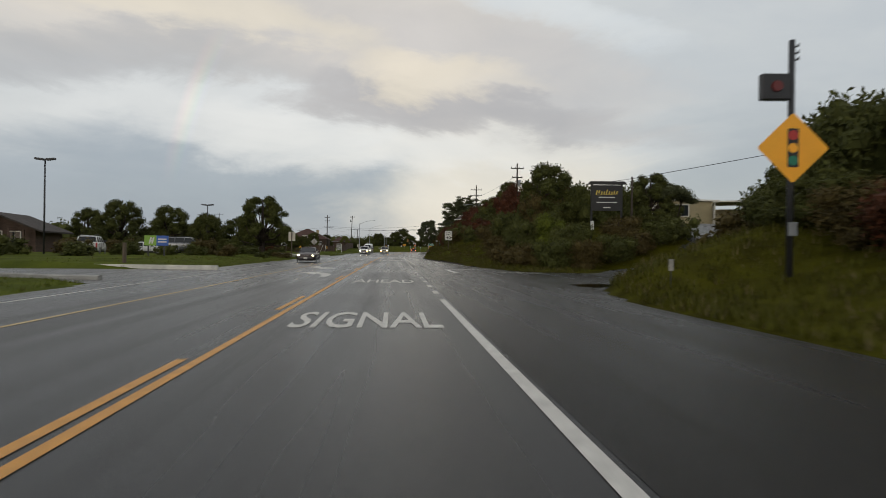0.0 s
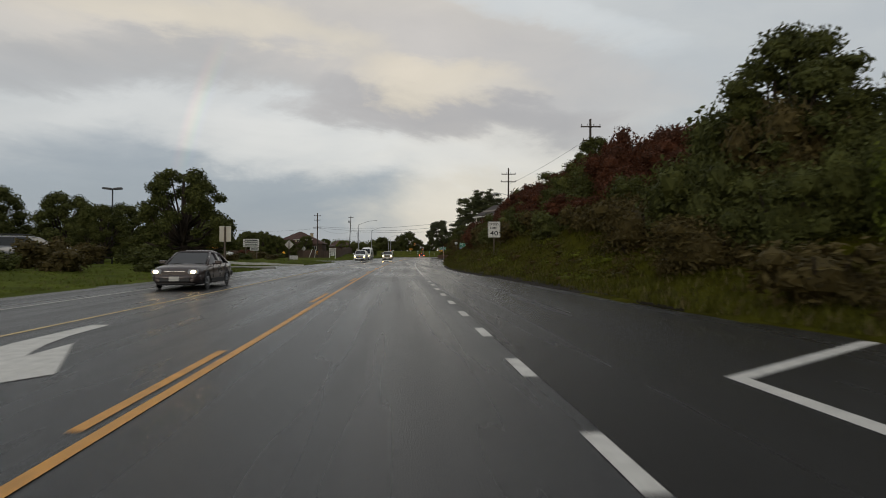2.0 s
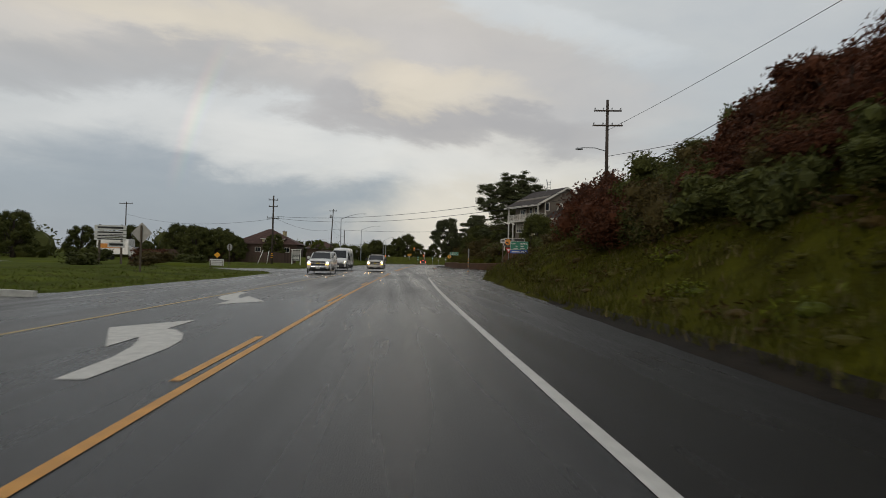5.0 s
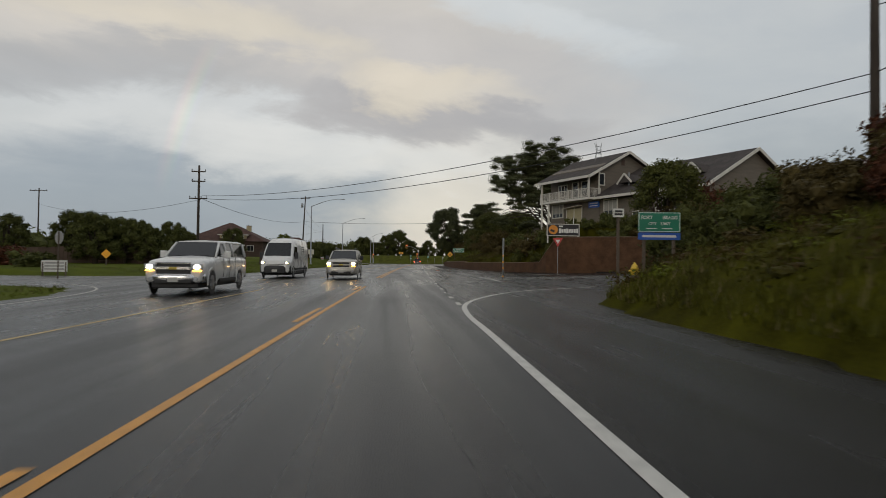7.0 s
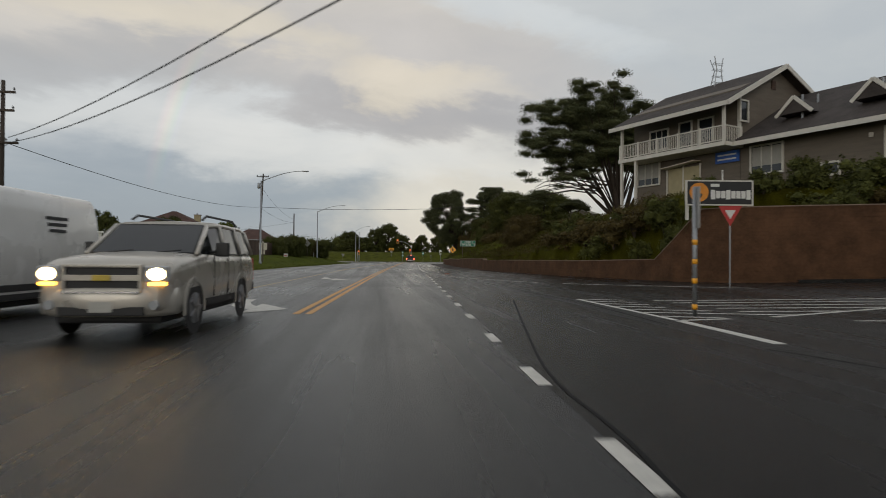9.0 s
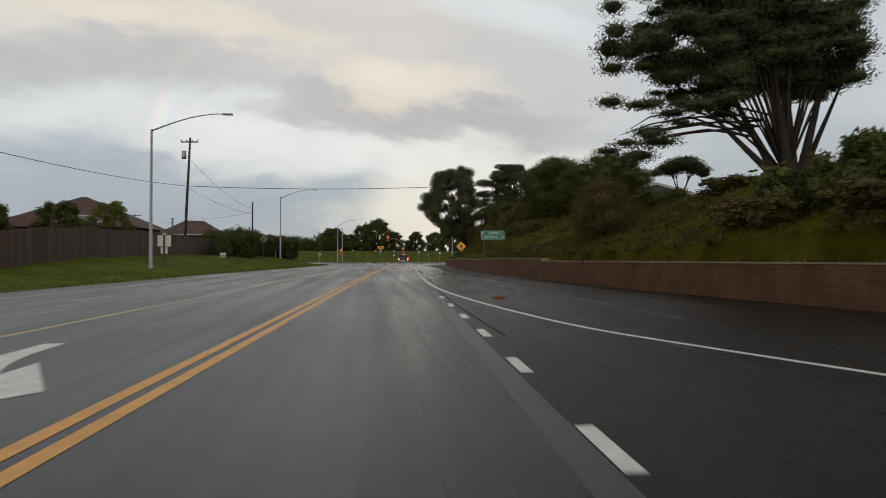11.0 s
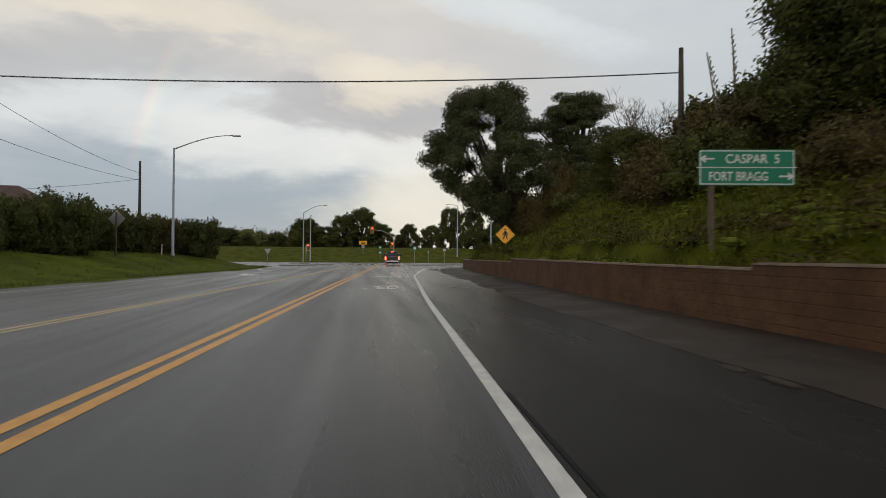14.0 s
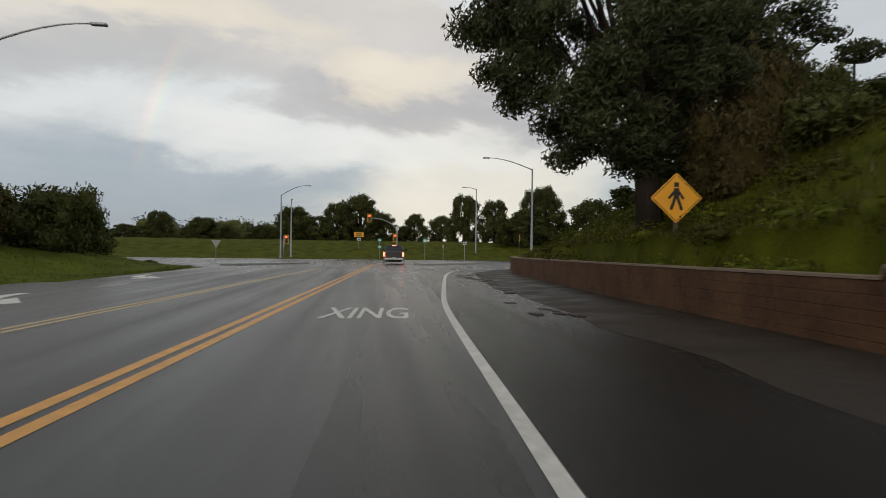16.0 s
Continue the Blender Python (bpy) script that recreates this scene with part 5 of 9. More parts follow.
# row behind the far junction
far = make_tree(round_puffs(31, 4.8, 9.0, 0.6, 40, 0.24, 0.95), 9000, 0.20, LEAF["dark"], 3.2, 0.35, 31, "dark evergreen beyond the far junction")
place(far, 2.0, 368)
for x, y, s, rz in ((-8, 372, 0.95, 20), (-3, 366, 1.1, 60), (7, 374, 1.2, 100), (12, 368, 1.0, 140), (17.5, 371, 0.85, 180), (38, 338, 1.25, 300), (43, 342, 1.3, 330), (33.5, 345, 1.05, 10), (50, 336, 1.05, 50), (58, 344, 1.1, 90),
                    (-17, 385, 0.65, 130), (-25, 380, 0.6, 170), (-33, 388, 0.7, 210), (-42, 384, 0.6, 250), (-52, 390, 0.65, 290), (-63, 386, 0.65, 320), (-75, 392, 0.7, 0), (40, 352, 0.8, 30), (28, 384, 0.8, 70)):
    s *= 1.0 + 0.3 * (y > 379 and x < -10)
    o = place(copy_thing(far, Matrix()), x, y, ground_z(x, y) - 0.4, rz, s)
    o.scale = (s * (1.0 + 0.45 * math.sin(x * 1.3)), s * 1.2, s * (0.85 + 0.25 * math.cos(x * 0.9)))
for x, y, sx, sz in ((31.8, 371, 1.15, 1.36), (20.2, 374, 0.8, 0.85), (49.5, 372, 1.1, 1.55)):
    o = place(copy_thing(far, Matrix()), x, y, ground_z(x, y) - 0.4, x * 7)
    o.scale = (sx, sx, sz)
GREY_BARK = material("grey_bark", (0.11, 0.095, 0.08), 0.9, vary=0.35, scale=2, fine=14, bump=0.5, spec=0.2)
bare = thing("bare_tree", label="leafless grey tree among evergreens", category="tree")
bm = bmesh.new()
rng_b = random.Random(3)


def branch(bm, a, d, length, r, depth):
    b = a + d * length
    tube(bm, [a, a.lerp(b, 0.5) + Vector((rng_b.uniform(-.1, .1), rng_b.uniform(-.1, .1), 0)) * length, b], [r, r * 0.8, r * 0.55], 5)
    if depth:
        for k in range(3 if depth > 1 else 4):
            nd = (d + Vector((rng_b.uniform(-.75, .75), rng_b.uniform(-.75, .75), rng_b.uniform(0, .35)))).normalized()
            branch(bm, b, nd, length * rng_b.uniform(0.6, 0.85), r * 0.55, depth - 1)


branch(bm, Vector((0, 0, -0.3)), Vector((0.05, 0, 1)), 2.0, 0.13, 5)
part("branch", bm, GREY_BARK, bare)
place(bare, 26.8, 248.7, s=1.35)
place(copy_thing(bare, Matrix()), 25.0, 243.5, s=0.85, rz=200)
place(copy_thing(bare, Matrix()), -21.0, 259.0, s=0.9, rz=90)


def flower_stalk(x, y, h, lean, seed):
    """A tall dead flower stalk with short side sprays."""
    t = thing("flower_stalk", label="tall pale dead flower stalk on the wooded bank", category="plant")
    rng = random.Random(seed)
    bm = bmesh.new()
    tube(bm, [(0, 0, -0.2), (lean * 0.5, 0, h * 0.55), (lean, 0, h)], [0.06, 0.05, 0.015], 7)
    part("stem", bm, STALK, t, smooth=True)
    bm = bmesh.new()
    for k in range(34):
        f = 0.45 + 0.53 * k / 33
        a, r = 2.4 * k, 0.16 * (1.05 - f) + 0.05
        p = Vector((lean * f * f, 0, h * f))
        tube(bm, [p, p + Vector((math.cos(a) * r, math.sin(a) * r, 0.10 + rng.uniform(0, 0.08)))], [0.018, 0.030], 5)
    part("spray", bm, STALK, t)
    place(t, x, y)


STALK = material("dead_stalk", (0.16, 0.135, 0.10), 0.85, vary=0.3, scale=4, spec=0.2)
flower_stalk(20.9, 229.4, 4.6, -0.8, 1)
flower_stalk(21.7, 229.7, 5.4, -0.3, 2)


def distant_woods():
    """Far tree line along the horizon."""
    rng = random.Random(8)
    puffs = []
    for k in range(150):
        x = -330 + k * 2.25 + rng.uniform(-1, 1)
        y = 150 + rng.uniform(0, 25) if x < -62 else 410 + rng.uniform(0, 30)
        if x < -62:
            y = 120 + (x + 330) * 0.25 + rng.uniform(0, 20)
        r = rng.uniform(2.6, 4.6)
        puffs.append((x, y, ground_z(x, y) + rng.uniform(1.5, 5.0), r, r, r * rng.uniform(0.8, 1.2)))
    for k in range(70):
        x, y, r = 60 + k * 4.2 + rng.uniform(-2, 2), 370 + rng.uniform(0, 40), rng.uniform(3.0, 5.0)
        puffs.append((x, y, ground_z(x, y) + rng.uniform(1.5, 6.0), r, r, r))
    for k in range(46):
        x, y, r = -60 + k * 1.25, 205 + rng.uniform(-2, 12) + (0 if k < 20 else 200), rng.uniform(1.8, 3.0)
        puffs.append((x, y, ground_z(x, y) + rng.uniform(1.0, 3.5), r, r, r))
    tagged(new("distant_woods", leaf_mass("distant_woods", puffs, 60000, 0.42, LEAF["dark"], 41, core=0.74)), "dark line of distant woods", "woods", kind="stuff")


distant_woods()


def grass_blades():
    kinds = (("verge_grass", BLADE, 24000, 1, 1.0, "rough olive green bank grass"), ("lawn_grass", LAWN_BLADE, 16000, 3, 0.0, "short bright green lawn grass"), ("dry_grass", BLADE_DRY, 9000, 2, 0.62, "dry brown grass stalks"))
    for name, mat, want, seed, right, label in kinds:
        rng = np.random.default_rng(seed)
        verts, faces = [], []
        made = 0
        while made < want:
            y = float(rng.uniform(-4, 290))
            if rng.random() < right:
                xr = table(RIGHT_EDGE, y)
                if y > 166 or y < 134:
                    x = xr + 0.1 + 7.0 * float(rng.random()) ** 1.6
                    if y > 166:
                        x += 0.55
                else:
                    continue
            else:
                x = table(LEFT_EDGE, y) - 0.1 - 10.0 * float(rng.random()) ** 1.5
                if table(LEFT_EDGE, y) < -13:
                    continue
            if x > 55 or x < -40 or (25.6 < y < 40 and x > 12.5):
                continue
            z = ground_z(x, y) - 0.02
            if y > 178 and x > 8:
                z = max(z, wall_top(y) + 0.02) if x < table(RIGHT_EDGE, y) + 1.9 else z
            tall = float(rng.uniform(0.06, 0.16) if x < 0 else rng.uniform(0.10, 0.34))
            for k in range(3):
                a = float(rng.uniform(0, 6.283))
                dx, dy, w = math.cos(a), math.sin(a), 0.012 + 0.02 * tall
                bx, by = x + float(rng.normal()) * 0.06, y + float(rng.normal()) * 0.06
                n = len(verts)
                verts += [(bx - dy * w, by + dx * w, z), (bx + dy * w, by - dx * w, z), (bx + dx * tall * 0.5, by + dy * tall * 0.5, z + tall)]
                faces.append((n, n + 1, n + 2))
            made += 1
        tagged(new(name, raw(name, verts, faces, mat)), label, "grass", kind="stuff")


grass_blades()

# ---- street furniture ----
STEEL = material("galvanised_steel", (0.30, 0.31, 0.32), 0.45, 0.7, vary=0.15, scale=2, fine=25)
STEEL_DARK = material("dark_painted_steel", (0.03, 0.03, 0.033), 0.5, 0.2, vary=0.2)
POLE_WOOD = material("creosoted_pole_wood", (0.062, 0.050, 0.041), 0.85, vary=0.35, scale=1.5, fine=18, bump=0.5, stretch=(1, 1, 0.15), spec=0.2)
POST_WOOD = material("weathered_post_wood", (0.115, 0.090, 0.068), 0.85, vary=0.35, scale=2, fine=20, bump=0.4, stretch=(1, 1, 0.2), spec=0.2)
SIGN_WHITE = material("sign_white", (0.62, 0.61, 0.57), 0.45, vary=0.06, scale=1.5)
SIGN_BLACK = material("sign_black", (0.012, 0.012, 0.012), 0.5, vary=0.1)
SIGN_YELLOW = material("sign_amber", (0.90, 0.40, 0.02), 0.45, vary=0.08, scale=1.5)
SIGN_GREEN = material("sign_green", (0.012, 0.17, 0.10), 0.42, vary=0.1, scale=1.5)
SIGN_BLUE = material("sign_blue", (0.02, 0.09, 0.38), 0.42, vary=0.1, scale=1.5)
SIGN_RED = material("sign_red", (0.42, 0.03, 0.025), 0.45, vary=0.1, scale=1.5)
SIGN_BACK = material("bare_sign_back", (0.33, 0.32, 0.30), 0.5, 0.5, vary=0.2, scale=3)
CERAMIC = material("grey_insulator", (0.12, 0.12, 0.125), 0.35, vary=0.1)
CABLE = material("black_cable", (0.014, 0.014, 0.015), 0.6, vary=0.1)
LAMP_GREEN = material("green_lens", (0.02, 0.16, 0.10), 0.3, vary=0.05)
LAMP_GREEN_LIT = material("green_lens_lit", (0.3, 0.9, 0.7), 0.3, vary=0.02, emit=(0.55, 1.0, 0.85, 3.0))
LAMP_RED = material("red_lens", (0.12, 0.01, 0.008), 0.3, vary=0.05)
LAMP_RED_LIT = material("red_lens_lit", (0.9, 0.08, 0.03), 0.3, vary=0.02, emit=(1.0, 0.10, 0.03, 4.0))
LAMP_AMBER = material("amber_lens", (0.20, 0.09, 0.01), 0.3, vary=0.05)
HYDRANT = material("hydrant_yellow", (0.62, 0.40, 0.03), 0.45, vary=0.15, scale=8)


def plate(w, h, t=0.012, r=0.04, m=None):
    """A sheet with rounded corners in x, z, facing -y, centred."""
    pts = []
    for cx, cz, a0 in ((w / 2 - r, h / 2 - r, 0), (-w / 2 + r, h / 2 - r, 90), (-w / 2 + r, -h / 2 + r, 180), (w / 2 - r, -h / 2 + r, 270)):
        pts += [(cx + r * math.cos(radians(a0 + k * 30)), cz + r * math.sin(radians(a0 + k * 30))) for k in range(4)]
    bm = bmesh.new()
    prism(bm, pts, t, m)
    return bm


def diamond(side, t=0.012, y=0.0):
    return plate(side, side, t, side * 0.05, Matrix.Translation((0, y, 0)) @ pose(0, 0, 0, 0, 45, 0))


def bar(w, h, x=0.0, z=0.0, y=-0.010, t=0.004):
    bm = bmesh.new()
    box(bm, (x, y, z), (w, t, h))
    return bm


def words(text, w, h, x, z, y=-0.0085):
    """Raised sign lettering centred at x, z."""
    bm = lettering(text, w, h, 0.003)
    for v in bm.verts:
        v.co += Vector((x - w / 2, y, z - h / 2))
    return bm


def post(bm, top, r=0.035, sides=8, low=-0.3):
    tube(bm, [(0, 0.03, low), (0, 0.03, top)], r, sides)


def wood_post(bm, top, s=0.10, y=0.07, x=0.0):
    box(bm, (x, y, top / 2 - 0.15), (s, s, top + 0.3), bevel=0.008)


# speed limit sign on the bank
def speed_sign(x, y, mid, rz):
    z = ground_z(x, y)
    t = thing("speed_limit_sign", (x, y, z), rz, "white speed limit sign with black lettering on the bank", "traffic sign")
    h = mid - z
    bm = bmesh.new()
    wood_post(bm, h + 0.5, 0.09)
    part("post", bm, POST_WOOD, t)

    def at(bm2):
        bmesh.ops.translate(bm2, verts=bm2.verts, vec=(0, 0, h))
        return bm2
    p = part("panel", at(plate(0.95, 1.22, 0.012, 0.06)), SIGN_WHITE, t)
    bm = bmesh.new()
    for s in (-1, 1):
        box(bm, (s * 0.435, -0.0085, 0), (0.018, 0.004, 1.14))
        box(bm, (0, -0.0085, s * 0.57), (0.86, 0.004, 0.018))
    part("border", at(bm), SIGN_BLACK, p)
    for txt, w, hh, zz in (("SPEED", 0.70, 0.17, 0.40), ("LIMIT", 0.58, 0.17, 0.13), ("40", 0.62, 0.36, -0.28)):
        part("lettering", at(words(txt, w, hh, 0, zz)), SIGN_BLACK, p)


speed_sign(7.48, 77.5, 3.25, -4)


# signal-ahead sign with its flashing beacon
def signal_ahead():
    x, y = 10.05, 14.0
    z = ground_z(x, y)
    t = thing("signal_ahead_sign", (x, y, z), -6, "amber signal-ahead diamond on a dark pole with a beacon box", "traffic sign")
    top = 6.75 - z
    bm = bmesh.new()
    tube(bm, [(0, 0.1, -0.4), (0, 0.1, top)], [0.085, 0.075], 10)
    part("pole", bm, STEEL_DARK, t, smooth=True)
    dz = 4.0 - z
    d = diamond(1.27)
    bmesh.ops.translate(d, verts=d.verts, vec=(0, 0, dz))
    p = part("panel", d, SIGN_YELLOW, t)
    b = plate(0.28, 0.98, 0.004, 0.03, Matrix.Translation((0, -0.009, dz)))
    part("symbol", b, SIGN_BLACK, p)
    for k, m in ((0.32, SIGN_RED), (0.0, SIGN_YELLOW), (-0.32, SIGN_GREEN)):
        bm = bmesh.new()
        bmesh.ops.create_circle(bm, cap_ends=True, radius=0.125, segments=20, matrix=Matrix.Translation((0, -0.0135, dz + k)) @ Matrix.Rotation(radians(90), 4, "X"))
        part("disc", bm, m, p)
    bm = bmesh.new()
    box(bm, (-0.42, 0.1, 5.55 - z), (0.72, 0.22, 0.66), bevel=0.03)
    c = part("beacon_box", bm, STEEL_DARK, t)
    bm = bmesh.new()
    bmesh.ops.create_cone(bm, cap_ends=True, radius1=0.15, radius2=0.13, depth=0.06, segments=18, matrix=Matrix.Translation((-0.42, -0.03, 5.55 - z)) @ Matrix.Rotation(radians(90), 4, "X"))
    part("lens", bm, LAMP_RED, c)
    bm = bmesh.new()
    for k in range(3):
        tube(bm, [(0, 0.1, top - 0.15 - 0.17 * k), (0.17, 0.1, top - 0.15 - 0.17 * k), (0.17, 0.1, top - 0.08 - 0.17 * k)], 0.022, 6)
    part("bracket", bm, STEEL_DARK, t)
    bm = bmesh.new()
    box(bm, (0, -0.03, 1.95 - z), (0.2, 0.06, 0.34), bevel=0.01)
    part("control_box", bm, STEEL, t, "pale grey control box")


signal_ahead()


# small delineator posts
def marker(x, y, h=0.9, rz=0):
    t = thing("marker_post", (x, y, ground_z(x, y) if abs(x) > 6 else 0), rz, "slim white roadside marker post", "marker post", "marker posts")
    bm = bmesh.new()
    box(bm, (0, 0, h / 2 - 0.1), (0.09, 0.02, h + 0.2), bevel=0.006)
    part("blade", bm, SIGN_WHITE, t)
    part("reflector", bar(0.07, 0.12, 0, h - 0.12, -0.013), SIGN_BACK, t)


for x, y in ((14.9, 132.6), (17.2, 176.6), (19.9, 168.6), (-10.2, 260)):
    marker(x, y)


def plate_marker(x, y, top):
    z = ground_z(x, y)
    t = thing("marker_post", (x, y, z), -8, "thin dark post with a small white plate in grass", "marker post", "marker posts")
    bm = bmesh.new()
    tube(bm, [(0, 0.012, -0.2), (0, 0.012, top - z - 0.02)], 0.014, 6)
    part("stake", bm, STEEL_DARK, t)
    bm = bmesh.new()
    box(bm, (0, -0.006, top - z - 0.16), (0.13, 0.012, 0.31), bevel=0.003)
    part("plate", bm, CONCRETE, t, "pale weathered plate")


plate_marker(7.6, 15.43, 1.14)


def green_sign(x, y, z0, w, h, rz, lines, label, extra=None, posts=(-0.35, 0.35)):
    """A guide sign: green panel with white border and lettering. z0: height of its lower edge."""
    z = ground_z(x, y)
    t = thing("guide_sign", (x, y, z), rz, label, "traffic sign")
    mid = z0 + h / 2 - z
    for px in posts:
        bm = bmesh.new()
        wood_post(bm, z0 + h - z, 0.10, 0.06, px * w)
        part("post", bm, POST_WOOD, t)
    m = Matrix.Translation((0, 0, mid))
    p = part("panel", plate(w, h, 0.012, 0.05, m), SIGN_GREEN, t)
    bm = bmesh.new()
    for s in (-1, 1):
        box(bm, (s * (w / 2 - 0.03), -0.0085, mid), (0.022, 0.004, h - 0.06))
        box(bm, (0, -0.0085, mid + s * (h / 2 - 0.03)), (w - 0.06, 0.004, 0.022))
    part("border", bm, SIGN_WHITE, p)
    for txt, tw, th, tx, tz in lines:
        b = bar(tw, th, tx, mid + tz, -0.0085) if txt is None else words(txt, tw, th, tx, mid + tz)
        part("lettering", b, SIGN_WHITE, p)
    if extra:
        eh, ez = extra
        q = part("lower_panel", plate(w, eh, 0.012, 0.03, Matrix.Translation((0, 0, mid - h / 2 - eh / 2 - 0.02))), SIGN_BLUE, t, "blue lower panel")
        part("lettering", bar(w * 0.8, eh * 0.32, 0, mid - h / 2 - eh / 2 - 0.02, -0.0085), SIGN_WHITE, q)
    return t, p, mid


green_sign(11.55, 132.7, 2.52, 1.62, 0.78, -8, (("FORT", 0.44, 0.14, -0.47, 0.18), ("BRAGG", 0.55, 0.14, 0.42, 0.18), ("CITY", 0.30, 0.11, -0.25, -0.06), ("LIMIT", 0.36, 0.11, 0.25, -0.06), (None, 0.4, 0.03, -0.3, -0.25), (None, 0.4, 0.03, 0.3, -0.25)),
           "green city limit sign with a blue lower panel", (0.28, 0))
cs, cs_panel, cs_mid = green_sign(14.6, 219.2, 2.88, 2.05, 0.78, -10, (("CASPAR  5", 1.15, 0.20, 0.12, 0.19), ("FORT BRAGG", 1.25, 0.20, -0.18, -0.19)), "green direction sign with white arrows and town names", posts=(-0.36,))
part("divider", bar(2.15, 0.02, 0, cs_mid, -0.0085), SIGN_WHITE, cs_panel)
for x0, z0, d in ((-0.82, 0.19, -1), (0.82, -0.19, 1)):
    bm = bmesh.new()
    box(bm, (x0, -0.0085, cs_mid + z0), (0.26, 0.004, 0.035))
    prism(bm, [(x0 + d * 0.2, cs_mid + z0), (x0 + d * 0.06, cs_mid + z0 + 0.09), (x0 + d * 0.06, cs_mid + z0 - 0.09)], 0.004, Matrix.Translation((0, -0.0085, 0)))
    part("arrow", bm, SIGN_WHITE, cs_panel)


# crossing warning diamonds
def warn_diamond(x, y, mid, side, rz, label, mat=None, symbol=True, wood=True, post_mat=None):
    z = ground_z(x, y) if abs(x) > 5 else 0.0
    t = thing("warning_sign", (x, y, z), rz, label, "traffic sign")
    bm = bmesh.new()
    wood_post(bm, mid + side * 0.5 - z, 0.09)
    part("post", bm, post_mat or POST_WOOD, t)
    d = diamond(side)
    bmesh.ops.translate(d, verts=d.verts, vec=(0, 0, mid - z))
    p = part("panel", d, mat or SIGN_YELLOW, t)
    if symbol:
        bm = bmesh.new()
        s = side
        for cx, cz, w, h, a in ((0, 0.12, 0.15, 0.30, 0), (-0.09, -0.16, 0.08, 0.36, 18), (0.09, -0.16, 0.08, 0.36, -18), (-0.13, 0.08, 0.07, 0.26, 40), (0.13, 0.07, 0.07, 0.24, -35), (0, 0.37, 0.13, 0.12, 0)):
            box(bm, (cx * s, -0.009, mid - z + cz * s), (w * s, 0.004, h * s), Matrix.Rotation(radians(a), 3, "Y"))
        part("symbol", bm, SIGN_BLACK, p)
        bm = bmesh.new()
        for k in range(4):
            m3 = Matrix.Rotation(radians(45 + 90 * k), 3, "Y")
            box(bm, m3 @ Vector((0, -0.0085, s * 0.46)) + Vector((0, 0, mid - z)), (s * 0.9, 0.004, 0.016), m3)
        part("border", bm, SIGN_BLACK, p)


warn_diamond(16.05, 246.2, 2.78, 0.95, -10, "amber crossing warning diamond above a retaining wall")
warn_diamond(29.6, 312, 3.3, 0.9, 68, "amber warning diamond seen almost edge-on")
warn_diamond(-15.3, 118.3, 2.65, 0.95, 172, "grey back of a diamond road sign on a post", SIGN_BACK, False)
warn_diamond(-10.5, 251.4, 3.75, 0.90, 165, "grey back of a diamond road sign by a hedge", SIGN_BACK, False)
warn_diamond(-26.0, 171.0, 1.55, 0.65, 10, "small amber diamond sign by a fence", SIGN_YELLOW, False)


# yield signs
def yield_sign(x, y, mid, rz, label, back=False):
    z = ground_z(x, y) if y > 200 else road_z(x, y)
    t = thing("yield_sign", (x, y, z), rz, label, "traffic sign")
    bm = bmesh.new()
    post(bm, mid + 0.2 - z, 0.03)
    part("post", bm, STEEL, t)
    tri_pts = [(-0.46, 0.40), (0.46, 0.40), (0.0, -0.42)]
    bm = bmesh.new()
    prism(bm, tri_pts, 0.012, Matrix.Translation((0, 0, mid - z)))
    p = part("panel", bm, SIGN_BACK if back else SIGN_RED, t)
    if not back:
        bm = bmesh.new()
        prism(bm, [(a * 0.45, b * 0.45 + 0.05) for a, b in tri_pts], 0.004, Matrix.Translation((0, -0.0085, mid - z)))
        part("centre", bm, SIGN_WHITE, p)


yield_sign(16.5, 162.6, 3.1, -12, "red and white yield sign on a steel post")
yield_sign(-6.1, 290.5, 1.75, 176, "bare back of a yield sign on a post", True)


# post with a striped sleeve and a sign seen from its edge
def striped_post(x, y):
    t = thing("keep_sign", (x, y, 0), 72, "narrow sign on a post with amber reflector bands", "traffic sign")
    bm = bmesh.new()
    tube(bm, [(0, 0.03, -0.3), (0, 0.03, 3.0)], 0.05, 10)
    part("post", bm, STEEL, t, smooth=True)
    part("panel", plate(0.75, 0.95, 0.014, 0.05, Matrix.Translation((0, 0, 2.5))), SIGN_BACK, t)
    for zz in (0.15, 0.75, 1.2, 1.65):
        bm = bmesh.new()
        tube(bm, [(0, 0.03, zz), (0, 0.03, zz + 0.12)], 0.056, 10)
        part("band", bm, SIGN_YELLOW, t, "amber reflector band", smooth=True)


striped_post(9.6, 153.1)


# parking-style post sign by the side street
def post_sign(x, y, mid, w, h, rz, label, n=3, back=False, low=None):
    z = ground_z(x, y)
    t = thing("post_sign", (x, y, z), rz, label, "sign")
    bm = bmesh.new()
    wood_post(bm, mid + h / 2 - z, 0.1)
    part("post", bm, POST_WOOD, t)
    p = part("panel", plate(w, h, 0.014, 0.03, Matrix.Translation((0, 0, mid - z))), SIGN_BACK if back else SIGN_WHITE, t)
    for k in range(0 if back else n):
        part("lettering", bar(w * 0.75, h * 0.5 / n, 0, mid - z + h * (0.5 - (k + 1) / (n + 1)), -0.0095), SIGN_BLACK, p)
    if low:
        part("lower_panel", plate(low[0], low[1], 0.014, 0.02, Matrix.Translation((0, 0, mid - z - h / 2 - low[1] / 2 - 0.05))), SIGN_BACK if back else SIGN_WHITE, t)


post_sign(10.2, 133.4, 3.3, 0.42, 0.34, -8, "small white sign on a wooden post", 2, low=None)


